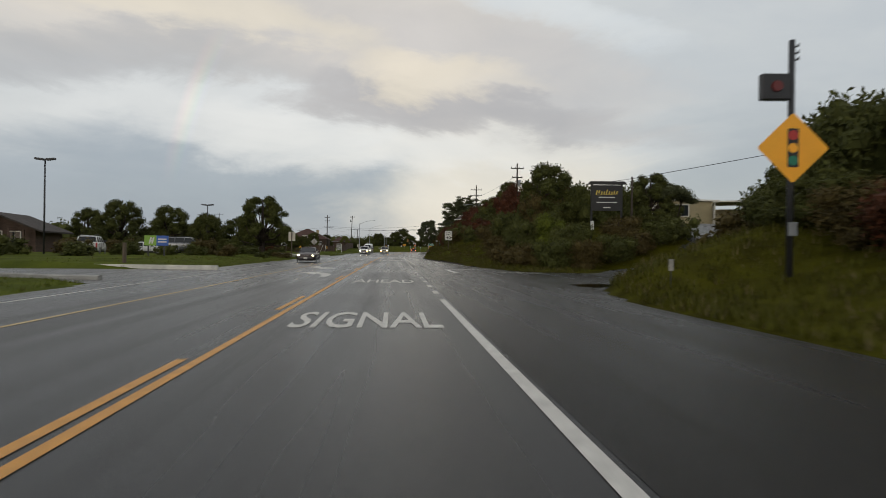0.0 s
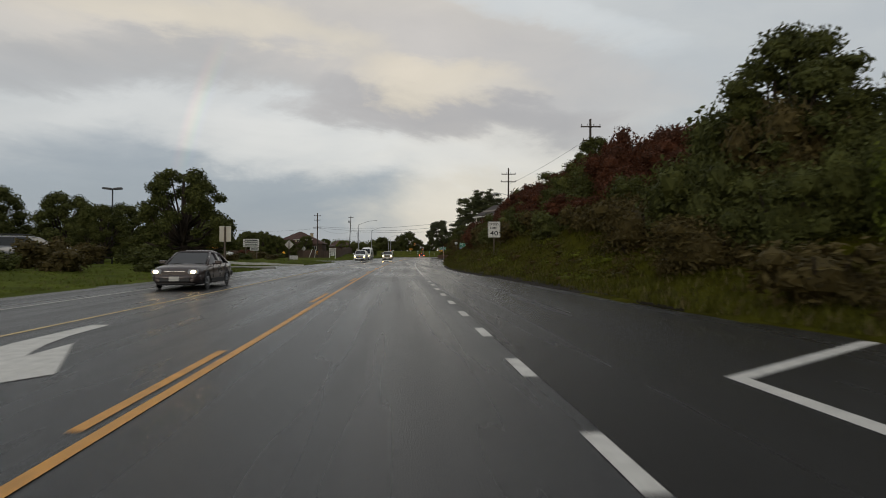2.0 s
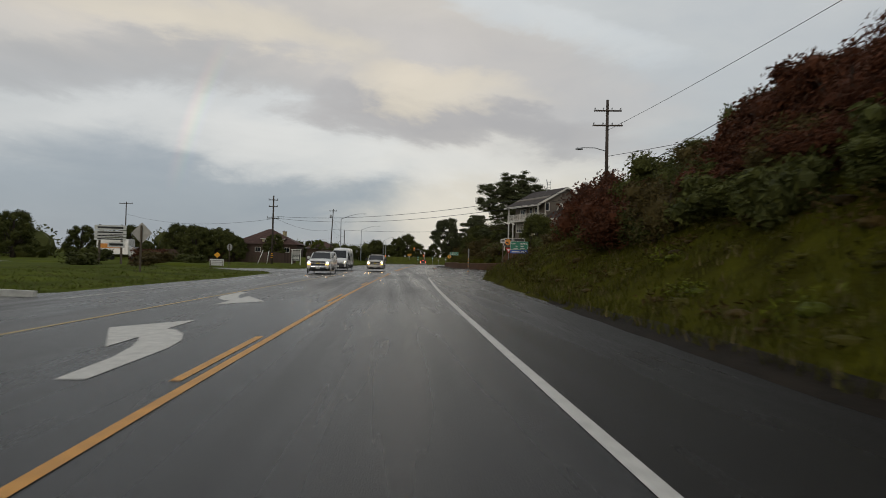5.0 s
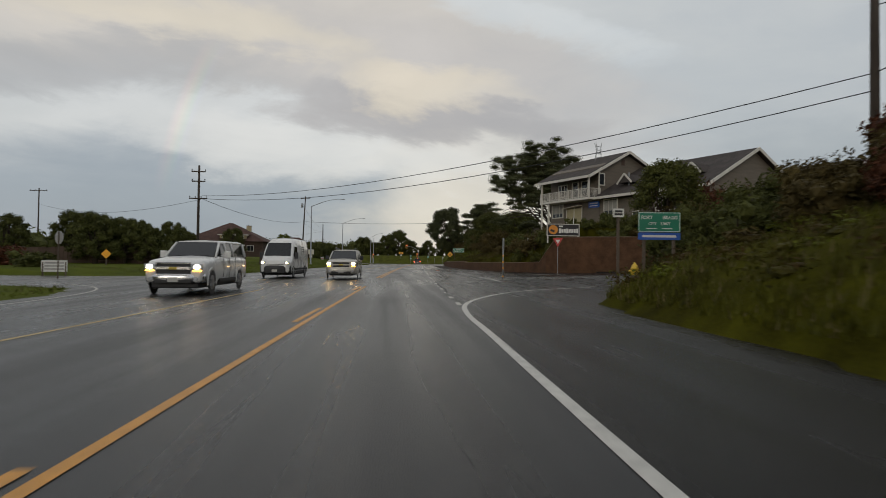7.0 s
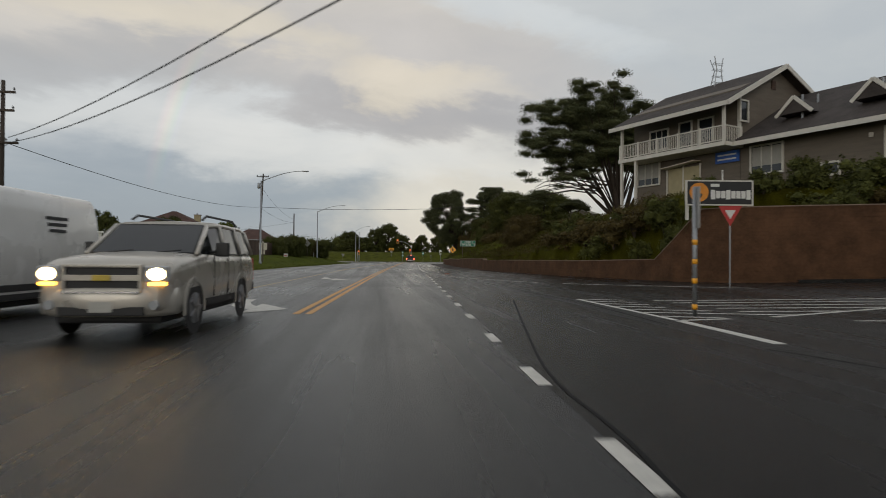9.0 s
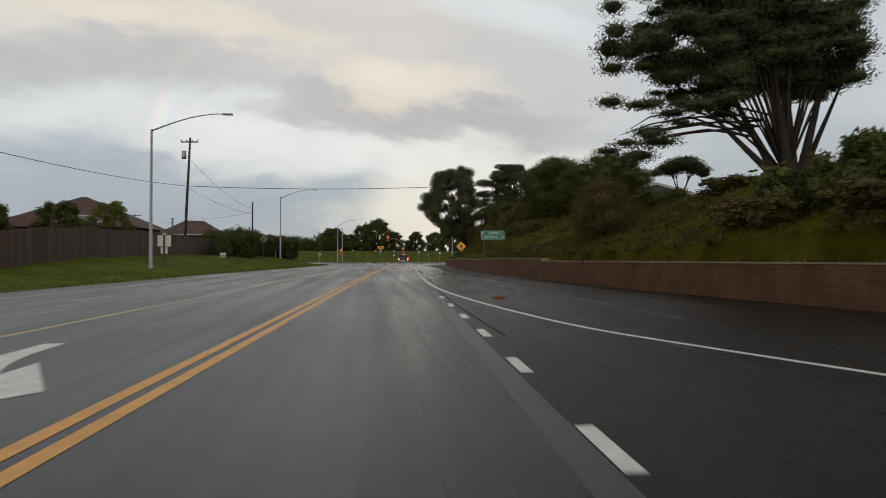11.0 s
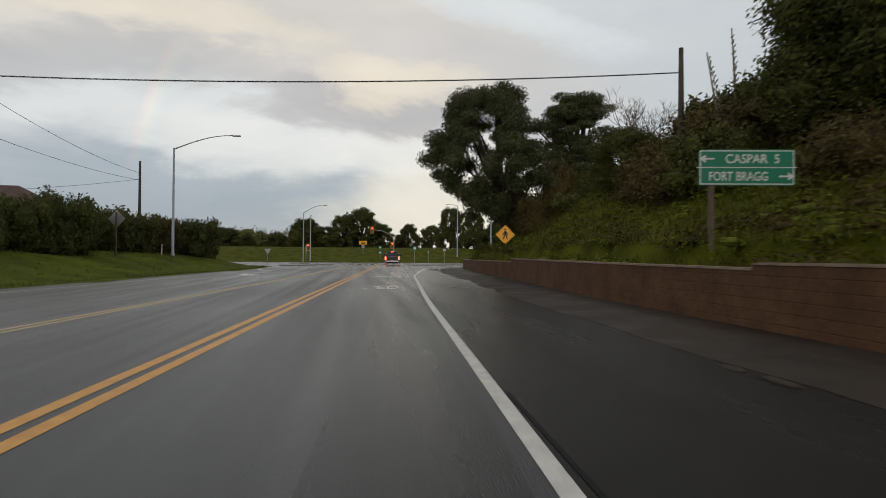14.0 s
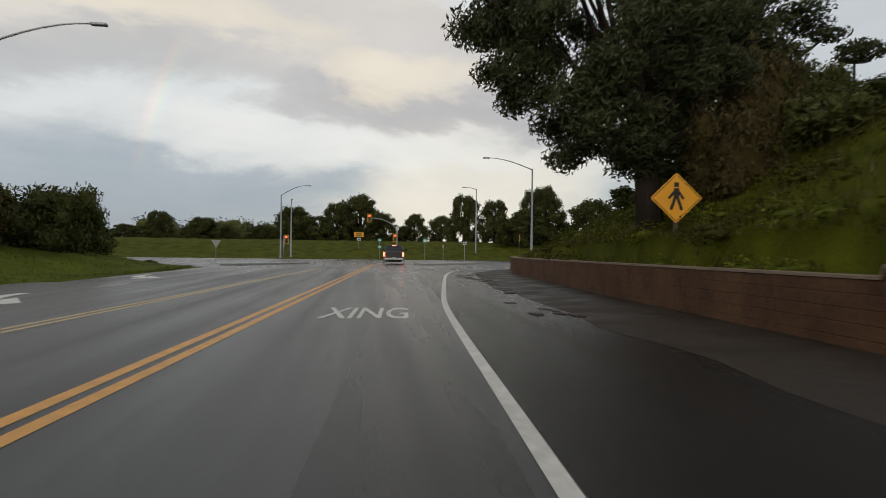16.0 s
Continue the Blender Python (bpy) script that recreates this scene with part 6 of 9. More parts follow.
# pair of route signs seen from behind
def twin_sign(x, y, top):
    z = ground_z(x, y)
    t = thing("route_sign", (x, y, z), 178, "two pale route signs side by side on one dark post", "sign")
    bm = bmesh.new()
    wood_post(bm, top + 0.06 - z, 0.11)
    part("post", bm, POST_WOOD, t)
    pale = material("pale_sign_back", (0.62, 0.58, 0.48), 0.55, vary=0.15, scale=2)
    for s in (-1, 1):
        m = Matrix.Translation((s * 0.26, 0, top - 0.46 - z))
        part("panel", plate(0.48, 0.86, 0.014, 0.05, m), pale, t)
        part("lower_panel", plate(0.20, 0.54, 0.014, 0.03, Matrix.Translation((s * 0.16, 0, top - 1.19 - z))), pale, t)
    bm = bmesh.new()
    box(bm, (0, 0.02, top - 0.03 - z), (0.98, 0.03, 0.05))
    part("crossbar", bm, STEEL, t)
    part("crest", plate(0.30, 0.2, 0.014, 0.09, Matrix.Translation((0, 0, top + 0.06 - z))), pale, t)


twin_sign(-12.0, 216.6, 3.02)


# double panel on the lawn
def double_panel():
    z = ground_z(-13.2, 79.5)
    t = thing("double_sign", (-13.2, 79.5, z), 175, "two upright pale panels on a dark post", "sign")
    bm = bmesh.new()
    wood_post(bm, 3.4 - z, 0.12)
    part("post", bm, POST_WOOD, t)
    for s in (-1, 1):
        part("panel", plate(0.42, 1.2, 0.02, 0.02, Matrix.Translation((s * 0.24, 0, 2.85 - z))), material("cream_panel", (0.50, 0.46, 0.38), 0.6, vary=0.15, scale=2), t)


double_panel()


# stacked business board
def stacked_board():
    x, y = -24.4, 134.0
    z = ground_z(x, y)
    t = thing("business_board", (x, y, z), 4, "white stacked business board with dark lettering bars", "sign")
    for s in (-0.9, 0.9):
        bm = bmesh.new()
        wood_post(bm, 3.9 - z, 0.14, 0.1, s)
        part("post", bm, POST_WOOD, t)
    for k, (w, h, zz, cx) in enumerate(((2.6, 0.42, 3.62, 0), (2.6, 0.3, 3.2, 0), (2.6, 0.22, 2.9, 0), (2.6, 0.22, 2.62, 0), (1.4, 0.5, 2.15, 0.5))):
        p = part("panel", plate(w, h, 0.04, 0.02, Matrix.Translation((cx, 0, zz - z))), SIGN_WHITE, t)
        part("lettering", bar(w * 0.8, h * 0.4, cx, zz - z, -0.023), SIGN_BLACK, p)


stacked_board()


# framed notice board
def notice_board():
    x, y = -15.75, 179.4
    z = ground_z(x, y)
    t = thing("notice_board", (x, y, z), 2, "white framed notice board on a lawn", "sign")
    for s in (-1, 1):
        bm = bmesh.new()
        box(bm, (s * 0.68, 0, 1.15), (0.14, 0.14, 2.6), bevel=0.01)
        part("post", bm, SIGN_WHITE, t)
    bm = bmesh.new()
    box(bm, (0, 0, 2.48), (1.75, 0.22, 0.12), bevel=0.01)
    part("cap", bm, SIGN_WHITE, t)
    p = part("panel", plate(1.2, 1.7, 0.05, 0.02, Matrix.Translation((0, 0, 1.5))), material("board_dark", (0.05, 0.055, 0.05), 0.7, vary=0.3), t)
    part("top_panel", bar(1.1, 0.7, 0, 1.95, -0.03), SIGN_BACK, p)
    for k in range(4):
        part("lettering", bar(0.95, 0.11, 0, 1.42 - 0.22 * k, -0.03), SIGN_WHITE, p)


notice_board()


# stop sign of the opposite side street, seen from behind, and its small board
def stop_back():
    x, y = -17.6, 146.5
    z = ground_z(x, y)
    t = thing("stop_sign", (x, y, z), 150, "pale back of an octagonal stop sign", "traffic sign")
    bm = bmesh.new()
    post(bm, 2.7 - z, 0.035)
    part("post", bm, POST_WOOD, t)
    bm = bmesh.new()
    prism(bm, [(0.40 * math.cos(radians(22.5 + 45 * k)), 0.40 * math.sin(radians(22.5 + 45 * k))) for k in range(8)], 0.012, Matrix.Translation((0, 0, 2.35 - z)))
    part("panel", bm, SIGN_BACK, t)
    b = thing("yard_sign", (-20.3, 151.2, ground_z(-20.3, 151.2)), 0, "small white yard sign on a lawn", "sign")
    for s in (-1, 1):
        bm = bmesh.new()
        box(bm, (s * 0.7, 0, 0.4), (0.07, 0.07, 1.1))
        part("post", bm, POST_WOOD, b)
    p = part("panel", plate(1.6, 0.75, 0.03, 0.02, Matrix.Translation((0, 0, 0.7))), SIGN_WHITE, b)
    for k in range(3):
        part("lettering", bar(1.2, 0.1, 0, 0.9 - 0.2 * k, -0.018), SIGN_BACK, p)
    y2 = thing("yard_sign", (-11.9, 234.8, ground_z(-11.9, 234.8)), 5, "small red and white yard sign on grass", "sign")
    p = part("panel", plate(0.64, 0.5, 0.02, 0.02, Matrix.Translation((0, 0, 0.5))), SIGN_WHITE, y2)
    part("lettering", bar(0.52, 0.13, 0, 0.40, -0.013), SIGN_RED, p)
    bm = bmesh.new()
    for s in (-1, 1):
        box(bm, (s * 0.3, 0.02, 0.15), (0.03, 0.03, 0.6))
    part("stake", bm, POST_WOOD, y2)


stop_back()


# leaning guard posts of the pole stays
def stay_guard(x, y, lean, h):
    t = thing("stay_guard", (x, y, ground_z(x, y)), 0, "pale leaning guard post of a pole stay on a lawn", "post")
    bm = bmesh.new()
    tube(bm, [(0, 0, -0.2), (lean * h, 0, h)], 0.055, 8)
    part("guard", bm, SIGN_WHITE, t, smooth=True)


stay_guard(-20.7, 173.5, 0.40, 2.1)
stay_guard(-19.5, 174.6, 0.16, 2.0)


# fire hydrant
def hydrant(x, y):
    t = thing("fire_hydrant", (x, y, ground_z(x, y)), -20, "yellow fire hydrant at the foot of the bank", "hydrant")
    bm = bmesh.new()
    prof = [(0.0, 0.17), (0.05, 0.17), (0.06, 0.12), (0.5, 0.115), (0.52, 0.14), (0.56, 0.14), (0.58, 0.12), (0.66, 0.09), (0.71, 0.04), (0.76, 0.035)]
    tube(bm, [(0, 0, z - 0.1) for z, r in prof], [r for z, r in prof], 14)
    part("barrel", bm, HYDRANT, t, smooth=True)
    for a in (0, 90, 180):
        bm = bmesh.new()
        d = Vector((math.cos(radians(a)), math.sin(radians(a)), 0))
        tube(bm, [d * 0.1 + Vector((0, 0, 0.33)), d * 0.19 + Vector((0, 0, 0.33)), d * 0.2 + Vector((0, 0, 0.33))], [0.06, 0.06, 0.045], 10)
        part("outlet", bm, HYDRANT, t, smooth=True)


hydrant(10.0, 131.4)


# ---- poles and wires ----
def utility_pole(x, y, top, arms, label, lean=(0.0, 0.0), can=None, lamp=None, base=None, r=0.16):
    """arms: (height, half length, insulators, heading)."""
    z = (ground_z(x, y) if base is None else base)
    t = thing("utility_pole", (x, y, z), 0, label, "utility pole")
    h = top - z
    bm = bmesh.new()
    tube(bm, [(-lean[0], -lean[1], -0.6), (0, 0, h * 0.5), (lean[0], lean[1], h)], [r, r * 0.85, r * 0.66], 10)
    part("pole", bm, POLE_WOOD, t, smooth=True)
    for az, half, count, head in arms:
        k = (az - z) / h
        d = Vector((math.cos(radians(head)), math.sin(radians(head)), 0))
        c = Vector((lean[0] * k, lean[1] * k, az - z))
        bm = bmesh.new()
        box(bm, c + Vector((d.y, -d.x, 0)) * 0.16, (half * 2, 0.10, 0.13), Matrix.Rotation(radians(head), 3, "Z"), bevel=0.006)
        a = part("crossarm", bm, POLE_WOOD, t)
        for i in range(count):
            f = -0.92 + 1.84 * i / max(1, count - 1)
            if abs(f) < 0.15:
                continue
            bm = bmesh.new()
            p = c + d * half * f + Vector((d.y, -d.x, 0)) * 0.16
            tube(bm, [p + Vector((0, 0, q)) for q in (0.05, 0.12, 0.14, 0.2, 0.22, 0.28)], [0.02, 0.02, 0.06, 0.06, 0.045, 0.02], 8)
            part("insulator", bm, CERAMIC, a, smooth=True)
    for cz, side in can or ():
        bm = bmesh.new()
        tube(bm, [(side * 0.36, 0, q) for q in (cz - z - 0.45, cz - z - 0.42, cz - z + 0.38, cz - z + 0.45)], [0.2, 0.24, 0.24, 0.12], 14)
        part("transformer", bm, STEEL, t, "grey pole transformer", smooth=True)
    if lamp:
        lz, lx = lamp
        bm = bmesh.new()
        tube(bm, [(0, 0, lz - z - 0.15), (lx * 0.4, 0, lz - z + 0.12), (lx * 0.8, 0, lz - z + 0.1), (lx, 0, lz - z)], 0.035, 8)
        part("lamp_arm", bm, STEEL, t, smooth=True)
        bm = bmesh.new()
        box(bm, (lx - 0.22 * (1 if lx > 0 else -1), 0, lz - z - 0.02), (0.62, 0.28, 0.16), bevel=0.05)
        part("lamp_head", bm, STEEL, t)
    return t


utility_pole(19.4, 90.5, 15.0, ((14.2, 1.0, 4, -4), (12.8, 0.8, 3, -4)), "tall wooden utility pole with a transformer above shrubs", can=((12.0, 1),), base=6.6)
utility_pole(18.75, 130.6, 15.9, ((14.9, 1.2, 4, -8), (13.6, 1.3, 4, -8)), "tall utility pole with crossarms and a lamp", lamp=(11.5, -2.7), base=3.2, r=0.18)
marked_pole = utility_pole(-19.05, 176.3, 11.25, ((10.55, 0.75, 3, 0), (9.5, 0.7, 2, 0), (7.65, 0.95, 4, 0)), "dark wooden utility pole with three crossarms on a lawn")
for zz in (0.95, 1.25, 1.55):
    bm = bmesh.new()
    tube(bm, [(0, 0, zz), (0, 0, zz + 0.09)], 0.168, 10)
    part("reflector_band", bm, SIGN_YELLOW, marked_pole, "amber reflector band", smooth=True)
utility_pole(-15.95, 235.8, 14.4, ((13.9, 0.95, 4, -6),), "weathered wooden utility pole with a transformer", lean=(0.28, 0), can=((12.5, -1),))
utility_pole(-15.5, 270.0, 10.6, (), "bare wooden pole behind a hedge")
utility_pole(20.5, 232.0, 10.7, (), "plain wooden utility pole on the wooded bank", r=0.15)
utility_pole(-66.0, 232.0, 14.4, ((13.9, 1.6, 4, 0),), "distant wooden utility pole with one crossarm")
utility_pole(18.2, 43.4, 7.1, (), "slim dark pole beside a signboard", r=0.09)
utility_pole(-46.4, 303.0, 10.6, ((10.3, 1.3, 3, 10), (8.9, 1.5, 4, 10)), "distant wooden pole behind a fence")
utility_pole(46, 20, 13.5, ((12.8, 1.0, 3, -4),), "wooden utility pole behind trees")


def cable(a, b, sag, r=0.016, label="black overhead cable between poles"):
    a, b = Vector(a), Vector(b)
    n = 18
    pts = [a.lerp(b, k / n) - Vector((0, 0, sag * 4 * (k / n) * (1 - k / n))) for k in range(n + 1)]
    bm = bmesh.new()
    tube(bm, pts, r, 5)
    return solo("overhead_cable", bm, CABLE, label, "cable", "overhead cables")


PL, PR, P3, PS = (-18.6, 176.1), (18.75, 130.6), (-16.0, 235.8), (20.5, 232.0)
cable((*PL, 7.95), (*PR, 8.4), 1.25, 0.022)
cable((*PL, 7.65), (*PR, 7.75), 1.45, 0.022)
cable((*PR, 8.4), (19.4, 90.5, 12.4), 0.3, 0.022)
cable((*PR, 13.2), (19.4, 90.5, 13.2), 0.3)
cable((*PR, 10.9), (48, 108, 15.5), 0.3, 0.022)
cable((*PL, 7.6), (*P3, 9.1), 1.0, 0.022)
cable((*P3, 9.1), (*PS, 9.6), 0.5, 0.03)
cable((*PL, 7.6), (-66.0, 232, 11.4), 1.6, 0.02)
cable((*P3, 12.4), (-15.5, 270, 9.4), 0.9)
cable((*P3, 9.0), (-15.5, 270, 8.7), 0.6)
cable((19.4, 90.5, 11.5), (18.2, 43.4, 6.95), 0.4, 0.018)
cable((18.2, 43.4, 6.95), (46, 20, 12.2), 0.3, 0.022)
cable((-15.5, 270, 8.8), (-27.5, 262, 6.4), 0.2)


# ---- street lamps ----
def street_lamp(x, y, bend, reach, rise, heading, z=None, head=True, label="tall galvanised street lamp with a curved arm"):
    z = ground_z(x, y) if z is None else z
    t = thing("street_lamp", (x, y, z), heading, label, "street lamp", "street lamps")
    h = bend - z
    bm = bmesh.new()
    tube(bm, [(0, 0, -0.1), (0, 0, 0.25), (0, 0, 0.27), (0, 0, h)], [0.17, 0.17, 0.12, 0.075], 12)
    part("pole", bm, STEEL, t, smooth=True)
    bm = bmesh.new()
    pts = [(reach * u, 0, h - 0.1 + rise * math.sin(u * math.pi / 2)) for u in (0, 0.12, 0.25, 0.4, 0.55, 0.7, 0.85, 1.0)]
    tube(bm, pts, [0.06, 0.056, 0.052, 0.048, 0.044, 0.04, 0.036, 0.034], 9)
    part("arm", bm, STEEL, t, smooth=True)
    bm = bmesh.new()
    box(bm, (reach + 0.28, 0, h - 0.1 + rise - 0.02), (0.72, 0.3, 0.12), bevel=0.04)
    part("lamp_head", bm, STEEL, t)
    return t


street_lamp(-11.5, 212.3, 10.35, 4.9, 1.35, 0)
street_lamp(-9.65, 261.1, 10.5, 4.9, 1.35, 0)
street_lamp(-3.9, 318.5, 9.2, 3.6, 1.5, 0, 0.1)
street_lamp(-3.0, 323, 8.9, 0.4, 0.2, 90, 0.1)
street_lamp(26.8, 330, 12.0, 1.8, 0.35, 180, 0.3)
street_lamp(25.2, 291, 10.0, 4.6, 1.1, 180, 0.0)


def lot_light(x, y, top, label):
    t = thing("parking_lot_light", (x, y, ground_z(x, y)), 0, label, "lamp post")
    h = top - ground_z(x, y)
    bm = bmesh.new()
    tube(bm, [(0, 0, -0.1), (0, 0, h)], [0.09, 0.07], 10)
    part("pole", bm, STEEL_DARK, t, smooth=True)
    for s in (-1, 1):
        bm = bmesh.new()
        box(bm, (s * 0.52, 0, h), (0.8, 0.42, 0.2), Matrix.Rotation(radians(-s * 6), 3, "Y"), bevel=0.03)
        part("lamp_head", bm, STEEL_DARK, t)


lot_light(-33.5, 60.0, 9.6, "dark twin-head parking lot light")
lot_light(-28.8, 95.0, 7.9, "dark twin-head parking lot light among trees")
lot_light(36.1, 262.4, 12.7, "tall parking lot light behind the bank")


# ---- signals at the far junction ----
def signal_head(parent, c, lit):
    """A three-lens head facing -y with its backplate."""
    x, y, z = c
    bm = plate(0.62, 1.32, 0.02, 0.05, Matrix.Translation((x, y + 0.02, z)))
    b = part("backplate", bm, material("signal_backplate", (0.55, 0.26, 0.02), 0.5, vary=0.1), parent)
    bm = bmesh.new()
    box(bm, (x, y - 0.06, z), (0.34, 0.16, 1.06), bevel=0.02)
    part("housing", bm, SIGN_BLACK, b)
    for k, (dz, off, on) in enumerate(((0.34, LAMP_RED, LAMP_RED_LIT), (0.0, LAMP_AMBER, LAMP_AMBER), (-0.34, LAMP_GREEN, LAMP_GREEN_LIT))):
        bm = bmesh.new()
        bmesh.ops.create_cone(bm, cap_ends=True, radius1=0.14, radius2=0.12, depth=0.05, segments=16, matrix=Matrix.Translation((x, y - 0.16, z + dz)) @ Matrix.Rotation(radians(90), 4, "X"))
        part("lens", bm, on if lit == k else off, b)
        bm = bmesh.new()
        prism(bm, [(0.16 * math.cos(radians(a)), 0.16 * math.sin(radians(a))) for a in range(0, 181, 20)] + [(0.145 * math.cos(radians(a)), 0.145 * math.sin(radians(a))) for a in range(180, -1, -20)], 0.2, Matrix.Translation((x, y - 0.22, z + dz)))
        part("visor", bm, SIGN_BLACK, b)


def mast_signal():
    t = thing("traffic_signal", (12.95, 322, 0.0), 0, "traffic signal on a curved mast arm with a lit red lens", "traffic signal")
    bm = bmesh.new()
    tube(bm, [(0, 0, -0.1), (0, 0, 4.9)], [0.13, 0.1], 10)
    part("pole", bm, STEEL, t, smooth=True)
    bm = bmesh.new()
    tube(bm, [(0, 0, 4.6), (-0.9, 0, 5.5), (-2.2, 0, 6.1), (-4.2, 0, 6.35)], [0.08, 0.07, 0.06, 0.05], 9)
    part("mast_arm", bm, STEEL, t, smooth=True)
    signal_head(t, (-4.2, -0.1, 6.25), 0)
    signal_head(t, (-0.3, -0.12, 3.3), 0)
    bm = plate(0.5, 0.6, 0.012, 0.03, Matrix.Translation((0.05, -0.14, 4.75)))
    part("panel", bm, SIGN_WHITE, t, "small white regulatory plate")
    s = thing("traffic_signal", (-3.3, 317.5, 0.0), 0, "traffic signal head on a short post", "traffic signal")
    bm = bmesh.new()
    tube(bm, [(0, 0, -0.1), (0, 0, 3.2)], 0.08, 10)
    part("pole", bm, STEEL, s, smooth=True)
    signal_head(s, (0.35, -0.1, 2.75), 0)


mast_signal()


def small_sign(x, y, z0, mid, w, h, mat, label, bars=1, bar_mat=None, rz=0, round_r=0.04, base=None):
    z = z0
    t = thing("road_sign", (x, y, z), rz, label, "traffic sign")
    bm = bmesh.new()
    post(bm, mid + h / 2 - z, 0.035)
    part("post", bm, STEEL, t)
    p = part("panel", plate(w, h, 0.012, round_r, Matrix.Translation((0, 0, mid - z))), mat, t)
    for k in range(bars):
        part("lettering", bar(w * 0.6, h * 0.4 / bars, 0, mid - z + h * (0.5 - (k + 1) / (bars + 1)), -0.0085), bar_mat or SIGN_WHITE, p)


small_sign(14.6, 296, 0.1, 2.45, 0.55, 0.72, SIGN_GREEN, "green route marker on a traffic island", 1, round_r=0.2)
small_sign(10.3, 321, 0.1, 2.9, 0.65, 0.62, SIGN_GREEN, "green route marker beyond the junction", 1, round_r=0.2)
small_sign(10.3, 320.9, 0.1, 1.9, 0.65, 0.62, SIGN_GREEN, "green route marker below another", 1, round_r=0.2)
small_sign(7.1, 332, 1.2, 4.0, 1.6, 0.75, SIGN_YELLOW, "amber arrow board on the far bank", 2, SIGN_BLACK)
small_sign(7.1, 331.9, 1.2, 3.2, 0.6, 0.45, SIGN_WHITE, "small white plate below an arrow board", 1, SIGN_BLACK)
small_sign(19.7, 300, 0.05, 2.3, 0.45, 0.35, SIGN_WHITE, "small white sign on a dark post", 1, SIGN_BLACK)
small_sign(16.9, 298, 0.05, 1.9, 0.2, 0.3, SIGN_BACK, "slim bollard sign on a traffic island", 0)


# islands and kerbs
def island(name, pts, label, h=0.15):
    bm = bmesh.new()
    slab(bm, pts, -0.05, h)
    es = [e for e in bm.edges if all(abs(v.co.z - h) < 1e-4 for v in e.verts)]
    bmesh.ops.bevel(bm, geom=es, offset=0.03, segments=2, affect="EDGES")
    solo(name, bm, CONCRETE, label, "kerb", kind="structure")


island("traffic_island", [(12.6, 287.5), (13.4, 285.2), (17.5, 289.5), (20.5, 293.5), (19.0, 296.8), (15.0, 296.0), (13.0, 292.0)], "pale concrete triangular traffic island")
island("traffic_island", [(-3.2, 279.6), (-2.0, 279.8), (2.9, 287.6), (2.2, 288.6), (-0.5, 285.6)], "pale concrete kerb island at the junction")
KERB_PAINT = material("white_kerb_paint", (0.60, 0.58, 0.52), 0.7, vary=0.25, scale=2, fine=15, bump=0.2)
KERB_YELLOW = material("yellow_kerb_paint", (0.50, 0.27, 0.03), 0.7, vary=0.25, scale=2, fine=15, bump=0.2)


def kerb(pts, mat, label, w=0.22, h=0.17, level=None):
    bm = bmesh.new()
    rows = []
    dense = []
    for (ax, ay), (bx, by) in zip(pts, pts[1:]):
        m = max(1, int(math.hypot(bx - ax, by - ay)))
        dense += [(ax + (bx - ax) * k / m, ay + (by - ay) * k / m) for k in range(m)]
    pts = dense + [pts[-1]]
    for i, (x, y) in enumerate(pts):
        a, b = pts[max(i - 1, 0)], pts[min(i + 1, len(pts) - 1)]
        d = Vector((b[0] - a[0], b[1] - a[1])).normalized()
        n = Vector((-d.y, d.x))
        foot = max(road_z(x, y), ground_z(x, y), ground_z(x + n.x * w, y + n.y * w))
        foot = foot if level is None else level
        rows.append([bm.verts.new((x + n.x * o, y + n.y * o, z)) for o, z in ((w, foot - 0.4), (w, foot + h), (0.04, foot + h), (0, foot + h - 0.04), (0, foot - 0.4))])
    for p, q in zip(rows, rows[1:]):
        for k in range(5):
            bm.faces.new((p[k], p[(k + 1) % 5], q[(k + 1) % 5], q[k]))
    bm.faces.new(rows[0]), bm.faces.new(rows[-1][::-1])
    solo("kerb", bm, mat, label, "kerb", kind="structure")


kerb([(-9.9, 34.8), (-13.0, 35.0), (-17.0, 35.3), (-22.0, 35.8)], KERB_PAINT, "white painted driveway kerb", level=0.08)
kerb([(-22.0, 35.8), (-30, 36.8)], KERB_YELLOW, "yellow painted driveway kerb", level=0.08)
kerb([(-10.2, 98.8), (-14.5, 98.6), (-20, 98.3), (-25, 99.6)], KERB_PAINT, "white painted driveway kerb")
kerb([(-11.0, 23.2), (-13.0, 23.6), (-16, 22.6)][::-1], CONCRETE, "grey driveway kerb")
kerb([(-10.8, 86.3), (-13.0, 87.2), (-17, 86.6)][::-1], CONCRETE, "grey driveway kerb")
kerb([(20.6, 164.0), (29.6, 160.0), (44.6, 153.5), (61, 146.6)], SHOULDER, "low dark kerb below a retaining wall", 0.2, 0.13)


